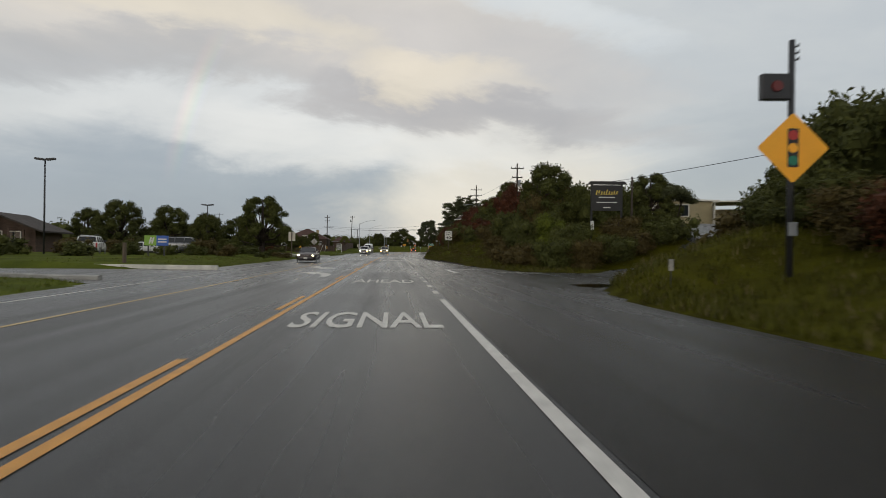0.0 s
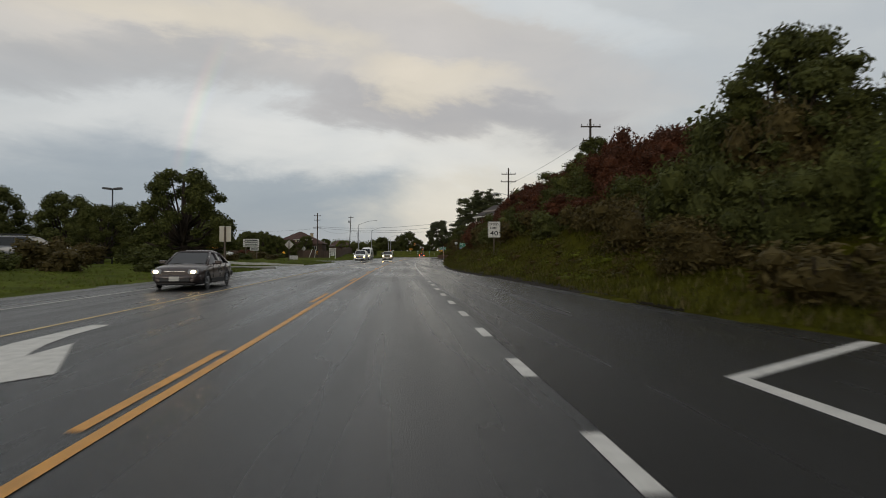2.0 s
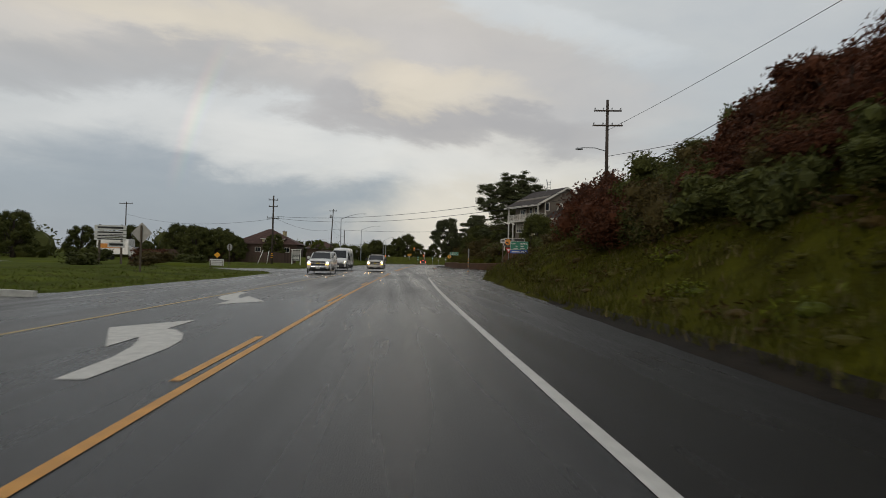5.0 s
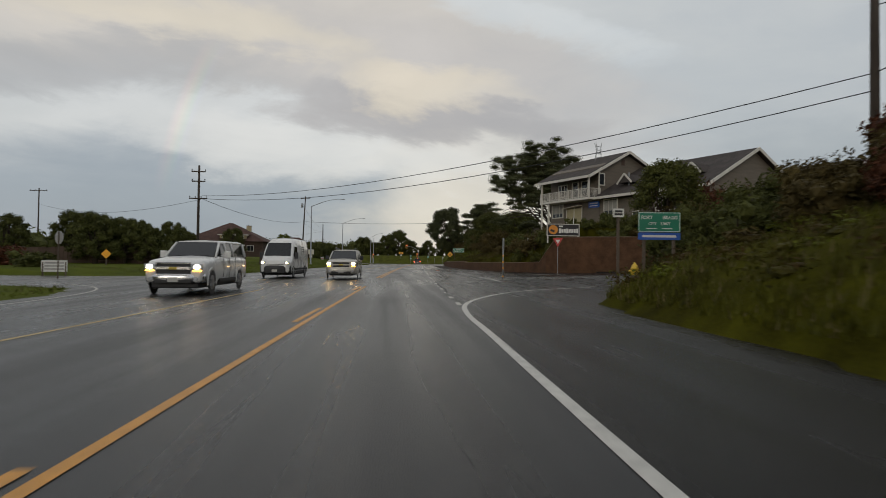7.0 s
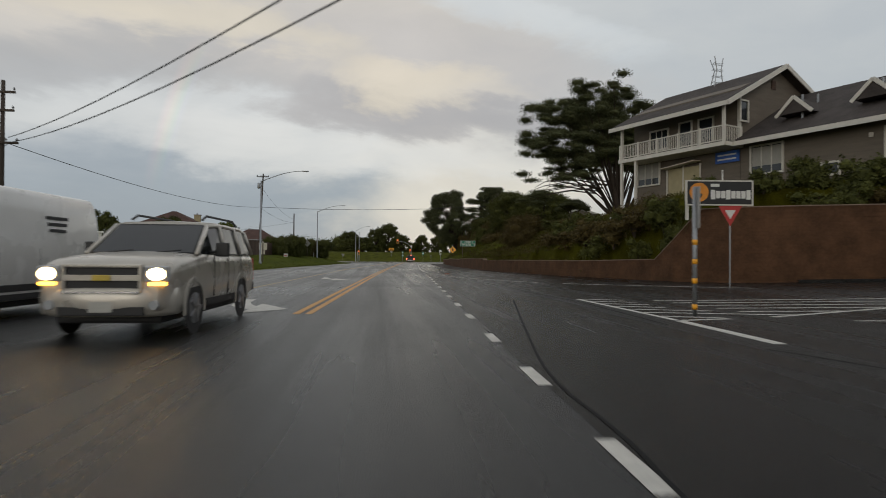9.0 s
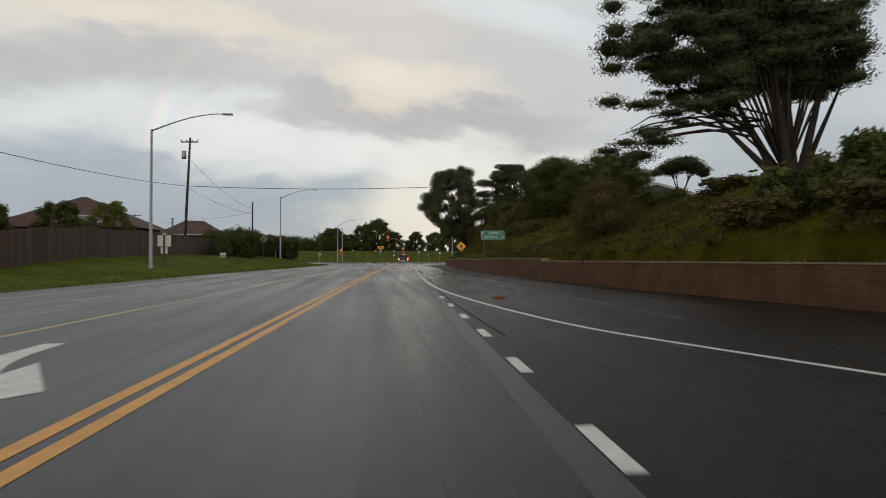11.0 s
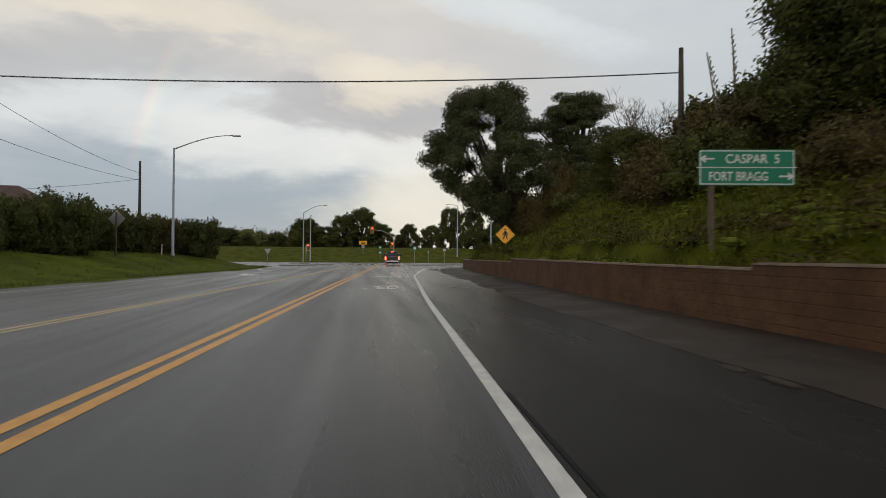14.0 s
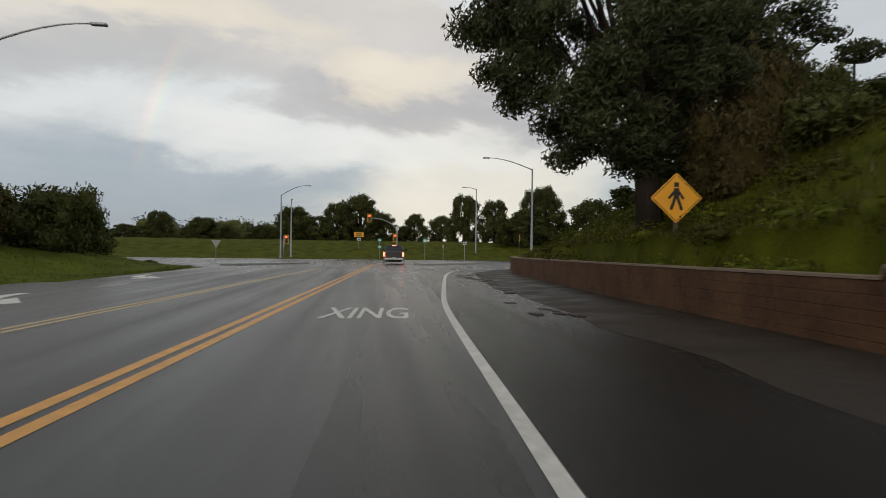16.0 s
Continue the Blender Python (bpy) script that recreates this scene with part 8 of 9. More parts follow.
def driveway(pts, widths, label):
    bm = bmesh.new()
    rows = []
    dense = []
    wide = widths if isinstance(widths, tuple) else (widths,) * len(pts)
    for (ax, ay), (bx, by), wa, wb in zip(pts, pts[1:], wide, wide[1:]):
        n = max(1, int(math.hypot(bx - ax, by - ay) / 0.5))
        dense += [(ax + (bx - ax) * k / n, ay + (by - ay) * k / n, wa + (wb - wa) * k / n) for k in range(n)]
    for i, (x, y, width) in enumerate(dense):
        a, b = dense[max(i - 1, 0)], dense[min(i + 1, len(dense) - 1)]
        d = Vector((b[0] - a[0], b[1] - a[1])).normalized()
        n = Vector((-d.y, d.x))
        rows.append([bm.verts.new((x + n.x * o, y + n.y * o, ground_z(x + n.x * o, y + n.y * o) * 0.3 + ground_z(x, y) * 0.7 + 0.066 + 0.094 * min(i / 8, 1))) for o in np.linspace(-width / 2, width / 2, 15)])
    for p, q in zip(rows, rows[1:]):
        for k in range(14):
            bm.faces.new((p[k], p[k + 1], q[k + 1], q[k]))
    solo("driveway", bm, ASPHALT, label, "driveway", kind="structure", smooth=True)


driveway([(12.8, 30.4), (14.4, 31.4), (16.2, 32.9), (19.0, 35.0), (21.6, 37.9), (24.2, 41.4), (26.4, 45.2), (28.6, 49.8), (31.2, 54.4)], (7.6, 7.4, 6.6, 5.6, 4.8, 4.4, 4.2, 4.2, 4.2), "wet asphalt driveway climbing to mobile homes")
driveway([(-28, 29.2), (-34, 30), (-60, 32)], 8.5, "wet asphalt hotel driveway")
driveway([(-28, 92.6), (-40, 94), (-60, 95)], 8.5, "wet asphalt driveway")
driveway([(-38, 145), (-60, 147), (-100, 150)], 9.0, "wet asphalt side street")


def lodge():
    t = thing("lodge", (-48.5, 80.0, 0.3), 10, "brown timber lodge with a low dark gable roof", "house")
    bm = bmesh.new()
    prism(bm, [(-4.2, -0.5), (4.2, -0.5), (4.2, 3.0), (0, 4.7), (-4.2, 3.0)], 9)
    part("wall", bm, LOG, t)
    bm = bmesh.new()
    roof_plane(bm, (-5.4, -6, 2.7), (-5.4, 5, 2.7), (0, 5, 4.95), (0, -6, 4.95), 0.2)
    roof_plane(bm, (5.4, 5, 2.7), (5.4, -6, 2.7), (0, -6, 4.95), (0, 5, 4.95), 0.2)
    part("roof", bm, SHINGLE, t)
    for k in range(5):
        bm = bmesh.new()
        box(bm, (-3.2 + 1.6 * k, -5.3, 1.6), (0.2, 0.2, 4.2 - abs(k - 2) * 0.9))
        part("column", bm, LOG, t)
    for k in range(3):
        window_part(t, (-2 + 2 * k, -4.55, 1.8), 1.2, 1.5, 0, 2)
    bm = bmesh.new()
    box(bm, (-13, 2, 1.8), (18, 9, 4.6))
    part("wing", bm, LOG, t)
    bm = bmesh.new()
    roof_plane(bm, (-23, -3.4, 3.9), (-4, -3.4, 3.9), (-4, 2, 5.8), (-23, 2, 5.8), 0.2)
    roof_plane(bm, (-4, 7.4, 3.9), (-23, 7.4, 3.9), (-23, 2, 5.8), (-4, 2, 5.8), 0.2)
    part("wing_roof", bm, SHINGLE, t)
    s = thing("hotel_sign", (-22.2, 57.8, ground_z(-22.2, 57.8)), 6, "low green and blue signboard in shrubs", "sign")
    for q in (-0.7, 0.7):
        bm = bmesh.new()
        box(bm, (q, 0.05, 0.9), (0.12, 0.12, 2.2))
        part("post", bm, STEEL_DARK, s)
    bm = bmesh.new()
    box(bm, (-0.5, 0, 1.55), (1.06, 0.14, 0.95), bevel=0.01)
    p = part("green_panel", bm, material("leaf_green_panel", (0.20, 0.36, 0.04), 0.5, vary=0.1), s)
    bm = bmesh.new()
    box(bm, (-0.5, -0.08, 1.55), (0.14, 0.012, 0.6), Matrix.Rotation(radians(15), 3, "Y"))
    box(bm, (-0.28, -0.08, 1.55), (0.14, 0.012, 0.6), Matrix.Rotation(radians(15), 3, "Y"))
    box(bm, (-0.39, -0.08, 1.55), (0.4, 0.012, 0.1))
    part("emblem", bm, SIGN_WHITE, p)
    bm = bmesh.new()
    box(bm, (0.56, 0, 1.55), (1.04, 0.14, 0.95), bevel=0.01)
    p = part("blue_panel", bm, SIGN_BLUE, s)
    for k in range(2):
        part("lettering", bar(0.75, 0.12, 0.56, 1.68 - 0.25 * k, -0.077), SIGN_WHITE, p)
    bm = bmesh.new()
    tube(bm, [(-16.0, 36.9, 0), (-16.0, 36.9, 1.5)], 0.12, 8)
    solo("post", bm, POST_WOOD, "short dark wooden post by a driveway", "post")


lodge()


def hip_roof(bm, cx, cy, hx, hy, z0, z1, ridge):
    """A hipped roof over a rectangle; ridge: half its length along x."""
    c = [bm.verts.new((cx + sx * hx, cy + sy * hy, z0)) for sx, sy in ((-1, -1), (1, -1), (1, 1), (-1, 1))]
    a, b = bm.verts.new((cx - ridge, cy, z1)), bm.verts.new((cx + ridge, cy, z1))
    bm.faces.new((c[0], c[1], b, a)), bm.faces.new((c[2], c[3], a, b)), bm.faces.new((c[1], c[2], b)), bm.faces.new((c[3], c[0], a))
    bm.faces.new(c)


def side_house():
    t = thing("hip_roof_house", (-36.0, 257.0, 0), 0, "brown house with a steep red-brown hipped roof and cream dormer", "house")
    bm = bmesh.new()
    box(bm, (0, 0, 3.2), (17.6, 12.6, 4.6))
    part("wall", bm, LOG, t)
    bm = bmesh.new()
    hip_roof(bm, 0, 0, 9.6, 7.0, 5.2, 9.75, 0.4)
    part("roof", bm, SHINGLE_RED, t)
    d = thing("dormer")
    d.parent = t
    bm = bmesh.new()
    box(bm, (2.0, -4.3, 5.9), (6.0, 3.4, 1.6))
    part("dormer_wall", bm, CREAM, d)
    bm = bmesh.new()
    roof_plane(bm, (-1.4, -6.5, 6.72), (5.6, -6.5, 6.72), (5.6, -2.6, 7.3), (-1.4, -2.6, 7.3))
    part("dormer_roof", bm, SHINGLE_RED, d)
    bm = bmesh.new()
    box(bm, (2.1, -6.53, 6.68), (7.0, 0.06, 0.16))
    part("fascia", bm, TRIM, d)
    for x0 in (0.2, 2.0, 3.8):
        window_part(d, (x0, -6.02, 6.0), 1.1, 0.8, 0, 2)
    for x0 in (-6, -2, 2, 6):
        window_part(t, (x0, -6.32, 3.6), 1.4, 1.2, 0, 2)
    ch = thing("chimney")
    ch.parent = t
    bm = bmesh.new()
    box(bm, (4.1, 0.6, 7.1), (1.05, 0.9, 4.0), bevel=0.03)
    part("stack", bm, CREAM, ch)
    bm = bmesh.new()
    box(bm, (4.1, 0.6, 9.15), (1.2, 1.05, 0.12))
    part("chimney_cap", bm, CAP, ch)
    bm = bmesh.new()
    tube(bm, [(4.0, 0.6, 9.1), (4.0, 0.6, 9.45)], 0.13, 8)
    part("flue", bm, STEEL, ch)
    s = thing("shed", (-21.6, 257.0, 0), 3, "small building with a low red-brown hipped roof", "house")
    bm = bmesh.new()
    box(bm, (0.5, 0, 2.4), (7.6, 7.6, 4.2))
    part("wall", bm, FENCE, s)
    bm = bmesh.new()
    hip_roof(bm, 0.5, 0, 4.3, 4.4, 4.4, 6.52, 1.3)
    part("roof", bm, SHINGLE_RED, s)
    bm = bmesh.new()
    box(bm, (0.5, -4.44, 4.38), (8.6, 0.09, 0.12))
    part("gutter", bm, STEEL, s)
    bm = bmesh.new()
    tube(bm, [(-2.3, -0.8, 5.4), (-2.3, -0.8, 6.75)], 0.13, 8)
    fl = part("flue", bm, STEEL, s)
    bm = bmesh.new()
    tube(bm, [(-2.3, -0.8, 6.7), (-2.3, -0.8, 6.82)], 0.2, 8)
    part("flue_cap", bm, STEEL, fl)


side_house()


def board_fence(pts, h, label, w=0.30):
    t = thing("board_fence", (0, 0, 0), 0, label, "fence")
    me = None
    for (ax, ay), (bx, by) in zip(pts, pts[1:]):
        n = int(math.hypot(bx - ax, by - ay) / w)
        rz = math.degrees(math.atan2(by - ay, bx - ax))
        for k in range(n):
            f = (k + 0.5) / n
            x, y = ax + (bx - ax) * f, ay + (by - ay) * f
            if me is None:
                bm = bmesh.new()
                box(bm, (0, 0, h / 2 - 0.1), (w - 0.012, 0.024, h + 0.2))
                me = finish(bm, "board", FENCE)
            ob = new("board", me)
            ob.parent = t
            ob.matrix_basis = pose(x, y, ground_z(x, y) + 0.03 * math.sin(k * 2.7), 0, 0.4 * math.sin(k * 1.3), rz)
        bm = bmesh.new()
        for zz in (0.35, h - 0.35):
            beam(bm, (ax - 0.05, ay, ground_z(ax, ay) + zz), (bx - 0.05, by, ground_z(bx, by) + zz), 0.05, 0.1)
        part("rail", bm, FENCE, t)


board_fence([(-16.6, 196), (-15.6, 204), (-15.4, 216), (-15.9, 230), (-15.9, 246)], 2.1, "tall weathered board fence behind a lawn", 0.32)
board_fence([(-44, 186), (-32, 187.5), (-22, 189), (-18.5, 196)], 1.9, "low weathered board fence behind a lawn", 0.45)


def hidden_house():
    t = thing("hillside_house", (33.0, 236.0, 5.4), -8, "small white porch and dark roof among trees", "house")
    bm = bmesh.new()
    box(bm, (0, 0, 1.4), (7, 5, 2.8))
    part("wall", bm, SIDING, t)
    bm = bmesh.new()
    roof_plane(bm, (-4.2, -3.4, 2.7), (4.2, -3.4, 2.7), (4.2, 0, 4.0), (-4.2, 0, 4.0))
    roof_plane(bm, (4.2, 3.4, 2.7), (-4.2, 3.4, 2.7), (-4.2, 0, 4.0), (4.2, 0, 4.0))
    part("roof", bm, SHINGLE, t)
    for k in range(3):
        bm = bmesh.new()
        box(bm, (-3 + 3 * k, -3.2, 1.2), (0.14, 0.14, 3.0))
        part("post", bm, TRIM, t)
    g = thing("gable_house", (31.5, 226.0, 3.0), 0, "white-trimmed gable behind the hill crest", "house")
    bm = bmesh.new()
    prism(bm, [(-5, 0), (5, 0), (5, 4.2), (0, 5.4), (-5, 4.2)], 7)
    part("wall", bm, SIDING, g)
    bm = bmesh.new()
    for s in (-1, 1):
        beam(bm, (s * 5.4, -3.6, 4.15), (0, -3.6, 5.5), 0.06, 0.25)
    part("fascia", bm, TRIM, g)


hidden_house()

# ---- vehicles ----
TYRE = material("tyre_rubber", (0.012, 0.012, 0.013), 0.75, vary=0.2)
RIM = material("alloy_rim", (0.32, 0.32, 0.33), 0.35, 0.8, vary=0.15)
CAR_GLASS = material("car_glass", (0.012, 0.014, 0.016), 0.05, vary=0.1, spec=0.45)
CHROME = material("chrome", (0.55, 0.55, 0.56), 0.18, 1.0, vary=0.05)
BLACK_TRIM = material("black_plastic_trim", (0.016, 0.016, 0.017), 0.55, vary=0.15)
HEAD_LIT = material("headlamp_lit", (0.9, 0.8, 0.6), 0.3, vary=0.02, emit=(1.0, 0.66, 0.28, 21.0))
HEAD_WHITE = material("headlamp_lit_white", (0.9, 0.9, 0.9), 0.3, vary=0.02, emit=(1.0, 0.93, 0.80, 20.0))
HEAD_OFF = material("headlamp_clear", (0.35, 0.36, 0.37), 0.15, vary=0.1)
AMBER_LIT = material("amber_lamp_lit", (0.8, 0.35, 0.03), 0.3, vary=0.02, emit=(1.0, 0.45, 0.06, 8.0))
TAIL_LIT = material("tail_lamp_lit", (0.7, 0.03, 0.02), 0.3, vary=0.02, emit=(1.0, 0.10, 0.05, 8.0))
PLATE = material("number_plate", (0.45, 0.44, 0.40), 0.5, vary=0.1)


def paint(name, color, metal=0.0):
    return material(name, color, 0.30, metal, vary=0.06, scale=1.2, fine=60, coat=0.5, rough_vary=0.06)


def loft(bm, stations):
    """Joins cross-sections (lists of points of one length) into a closed skin."""
    rings = [[bm.verts.new(p) for p in s] for s in stations]
    n = len(rings[0])
    for a, b in zip(rings, rings[1:]):
        for k in range(n):
            bm.faces.new((a[k], a[(k + 1) % n], b[(k + 1) % n], b[k]))
    bm.faces.new(rings[0][::-1]), bm.faces.new(rings[-1])


def section(y, w, low, top, crown=0.045, tuck=0.9):
    """A rounded body section at y: half width w, from low to top."""
    m = low + (top - low) * 0.45
    half = [(w * tuck, low), (w * 0.975, low + 0.08), (w, m), (w * 0.995, top - 0.20), (w * 0.975, top - 0.10), (w * 0.93, top - 0.035), (w * 0.84, top + crown * 0.15), (w * 0.5, top + crown * 0.75)]
    return [(x, y, z) for x, z in half] + [(0, y, top + crown)] + [(-x, y, z) for x, z in half[::-1]]


def tall_section(y, w, low, top, lean):
    """A section of a high-sided van: upright walls that lean in to a rounded roof edge."""
    belt = min(1.45, low + (top - low) * 0.6)
    k = lean * max(0.0, top - 1.45) / 1.25
    half = [(w * 0.93, low), (w, low + 0.12), (w, belt), (w - k * 0.55, belt + (top - belt) * 0.6), (w - k - 0.02, top - 0.16), (w - k - 0.09, top - 0.05), (w - k - 0.22, top)]
    return [(x, y, z) for x, z in half] + [(0, y, top + 0.03)] + [(-x, y, z) for x, z in half[::-1]]


def bumper_mesh(bw, by, bz, bh):
    """A bumper bowed in plan with a rounded face."""
    bm = bmesh.new()
    prof = ((0.20, -0.5), (0.03, -0.5), (-0.015, -0.36), (-0.035, -0.1), (-0.03, 0.2), (0.0, 0.42), (0.06, 0.5), (0.20, 0.5))
    rows = []
    for k in range(15):
        f = -1 + 2 * k / 14
        rows.append([(bw * f, by - 0.06 + 0.24 * abs(f) ** 4 + dy, bz + bh * dz * (1 - 0.12 * abs(f) ** 6)) for dy, dz in prof])
    loft(bm, rows)
    return bm


def vehicle(name, at, rz, label, category, P):
    """P: W, body stations (y, half width, low, top), cabin stations (y, half low, half top, z low, z top), wheels and fittings. The front points to -y."""
    t = thing(name, at, rz, label, category)
    bm = bmesh.new()
    loft(bm, [section(y, w, lo, top) for y, w, lo, top in P["body"]])
    body = part("body", bm, P["paint"], t, smooth=True)
    for f in body.data.polygons:
        f.use_smooth = len(f.vertices) == 4
    # glasshouse, roof and pillars
    cab = P["cabin"]
    if "shell" in P:
        bpy.data.objects.remove(body)
        bm = bmesh.new()
        loft(bm, [tall_section(*r) for r in P["shell"]])
        body = part("body", bm, P["paint"], t, smooth=True)
        for pts in P["panes"]:
            bm = bmesh.new()
            q = [Vector(p) for p in pts]
            n = (q[1] - q[0]).cross(q[2] - q[0]).normalized() * 0.03
            lo, hi = [bm.verts.new(p - n) for p in q], [bm.verts.new(p + n * 0.3) for p in q]
            bm.faces.new(lo[::-1]), bm.faces.new(hi)
            for i in range(4):
                bm.faces.new((lo[i], lo[(i + 1) % 4], hi[(i + 1) % 4], hi[i]))
            part("glass", bm, CAR_GLASS, t)
    else:
        bm = bmesh.new()
        loft(bm, [[(a, y, z0), (b * 1.01, y + s * 0, z1 - 0.06), (b * 0.94, y, z1), (-b * 0.94, y, z1), (-b * 1.01, y, z1 - 0.06), (-a, y, z0)] for y, a, b, z0, z1, s in [(*c, 0) for c in cab]])
        glass = part("glass", bm, CAR_GLASS, t)
        bm = bmesh.new()
        tops = [c for c in cab if c[4] > P["roof_z"] - 0.12]
        loft(bm, [[(b * 1.03, y, z1 - 0.07), (b * 1.0, y, z1 + 0.0), (b * 0.8, y, z1 + 0.035), (0, y, z1 + 0.055), (-b * 0.8, y, z1 + 0.035), (-b * 1.0, y, z1), (-b * 1.03, y, z1 - 0.07)] for y, a, b, z0, z1 in tops])
        part("roof", bm, P["paint"], t, smooth=True)
        pillar_mat = P.get("pillar_paint", P["paint"])
        first, second, last = cab[0], tops[0], tops[-1]
        for s in (-1, 1):
            runs = [((s * first[1], first[0], first[3]), (s * second[2] * 1.02, second[0], second[4] - 0.03), 0.045), ((s * cab[-1][1], cab[-1][0], cab[-1][3]), (s * last[2], last[0], last[4] - 0.04), 0.06)]
            for yp in P["pillars"]:
                a, b, z0 = (float(np.interp(yp, [c[0] for c in cab], [c[i] for c in cab])) for i in (1, 2, 3))
                runs.append(((s * a * 1.005, yp, z0 - 0.02), (s * b * 1.02, yp, P["roof_z"] - 0.05), P.get("pillar_r", 0.05)))
            for p0, p1, rr in runs:
                bm = bmesh.new()
                tube(bm, [p0, p1], rr, 6)
                part("pillar", bm, pillar_mat, t, smooth=True)
    # panel gaps, sills and handles
    W = P["W"]
    for s in (-1, 1):
        bm = bmesh.new()
        for yg in P["gaps"]:
            box(bm, (s * W * 0.992, yg, (P["sill"] + P["belt"]) / 2 + 0.05), (0.02, 0.014, P["belt"] - P["sill"] - 0.12))
        box(bm, (s * W * 0.975, 0.1, P["sill"] + 0.02), (0.06, P["sill_len"], 0.12))
        part("side_trim", bm, BLACK_TRIM, t)
        for yh in P["handles"]:
            bm = bmesh.new()
            box(bm, (s * (W + 0.005), yh, P["belt"] - 0.16), (0.035, 0.2, 0.035), bevel=0.008)
            part("door_handle", bm, P.get("handle", P["paint"]), t)
        bm = bmesh.new()
        ym, zm = P["mirror"]
        box(bm, (s * (W + 0.16), ym, zm), (0.24, 0.12, P.get("mirror_h", 0.22)), bevel=0.03)
        tube(bm, [(s * W * 0.93, ym, zm - 0.05), (s * (W + 0.1), ym, zm - 0.04)], 0.03, 6)
        part("mirror", bm, P.get("mirror_paint", P["paint"]), t)
    # wheels
    R = P["R"]
    for yw in P["axles"]:
        for s in (-1, 1):
            bm = bmesh.new()
            prof = [(-0.14, R * 0.62), (-0.14, R * 0.9), (-0.10, R * 0.985), (0.10, R * 0.985), (0.14, R * 0.9), (0.14, R * 0.62)]
            tube(bm, [(s * (W - 0.125) + q, yw, R) for q, r in prof], [r for q, r in prof], 28)
            wheel = part("wheel", bm, TYRE, t, smooth=True)
            bm = bmesh.new()
            xo = s * (W + 0.005)
            tube(bm, [(xo - s * 0.05, yw, R), (xo, yw, R), (xo + s * 0.012, yw, R)], [R * 0.62, R * 0.6, R * 0.16], 24)
            for k in range(5):
                a = 2 * math.pi * k / 5
                d = Vector((0, math.cos(a), math.sin(a)))
                box(bm, Vector((xo + s * 0.012, yw, R)) + d * R * 0.32, (0.03, R * 0.5, R * 0.16), Matrix.Rotation(a, 3, "X"))
            part("rim", bm, P.get("rim", RIM), wheel)
            # wheel arch ring
            bm = bmesh.new()
            ro, ri = R * 1.22, R * 1.02
            poly = [(ro * math.cos(radians(a)), R + ro * math.sin(radians(a))) for a in range(-10, 191, 20)] + [(ri * math.cos(radians(a)), R + ri * math.sin(radians(a))) for a in range(190, -11, -20)]
            prism(bm, poly, 0.03, Matrix.Translation((s * (W + 0.0), yw, 0)) @ pose(0, 0, 0, 0, 0, 90))
            part("wheel_arch", bm, P.get("arch", BLACK_TRIM), t)
            # flat black disc for the shade inside the arch; the body has no hollow
            bm = bmesh.new()
            prism(bm, [(ri * math.cos(radians(a)), R + ri * math.sin(radians(a))) for a in range(0, 360, 18)], 0.02, Matrix.Translation((s * (W - 0.012), yw, 0)) @ pose(0, 0, 0, 0, 0, 90))
            part("wheel_well", bm, BLACK_TRIM, t)
    bm = bmesh.new()
    y0, y1 = P["axles"]
    box(bm, (0, (y0 + y1) / 2, R * 0.95), (W * 1.55, y1 - y0 + 1.6, R * 0.75), bevel=0.05)
    part("underbody", bm, BLACK_TRIM, t)
    # front
    F = P["front"]
    for s in (-1, 1):
        bm = bmesh.new()
        lx, lz, lw, lh = F["lamp"]
        box(bm, (s * lx, F["y"] + 0.02, lz), (lw, 0.16, lh), Matrix.Rotation(radians(s * 6), 3, "Z"), bevel=0.03)
        lamp = part("headlight", bm, HEAD_OFF, t)
        bm = bmesh.new()
        bmesh.ops.create_uvsphere(bm, u_segments=14, v_segments=8, radius=min(lh, lw) * 0.42, matrix=Matrix.Translation((s * lx, F["y"] - 0.05, lz)) @ Matrix.Diagonal((1.5, 0.35, 1.0, 1)))
        part("bulb", bm, F["lit"], lamp)
        if "amber" in F:
            bm = bmesh.new()
            box(bm, (s * (lx + 0.02), F["y"] - 0.005, lz - lh * 0.62), (lw * 0.7, 0.12, 0.05), bevel=0.01)
            part("indicator", bm, F["amber"], t)
    bm = bmesh.new()
    gx, gz, gw, gh = 0, *F["grille"]
    box(bm, (0, F["y"] + 0.01, gz), (gw, 0.10, gh), bevel=0.03)
    g = part("grille", bm, BLACK_TRIM, t)
    for zz, hh in F["bars"]:
        bm = bmesh.new()
        box(bm, (0, F["y"] - 0.055, zz), (gw * 1.02, 0.04, hh), bevel=0.008)
        part("grille_bar", bm, F.get("bar_mat", CHROME), g)
    if F.get("surround"):
        for zz in (gz - gh / 2 - 0.02, gz + gh / 2 + 0.02):
            bm = bmesh.new()
            box(bm, (0, F["y"] - 0.02, zz), (gw + 0.10, 0.12, 0.055), bevel=0.02)
            part("grille_surround", bm, P["paint"], g)
        for sx in (-1, 1):
            bm = bmesh.new()
            box(bm, (sx * (gw / 2 + 0.025), F["y"] - 0.02, gz), (0.06, 0.12, gh + 0.05), bevel=0.02)
            part("grille_surround", bm, P["paint"], g)
    if F.get("emblem"):
        bm = bmesh.new()
        box(bm, (0, F["y"] - 0.085, F["bars"][0][0]), (0.26, 0.03, 0.09), bevel=0.015)
        part("emblem", bm, GOLD, g)
    by, bz, bh, bw = F["bumper"]
    bm = bumper_mesh(bw, by, bz, bh)
    part("bumper", bm, F.get("bumper_paint", P["paint"]), t, smooth=True)
    bm = bmesh.new()
    box(bm, (0, by - 0.055, bz - bh * 0.30), (bw * 1.25, 0.06, 0.13), bevel=0.01)
    part("air_intake", bm, BLACK_TRIM, t)
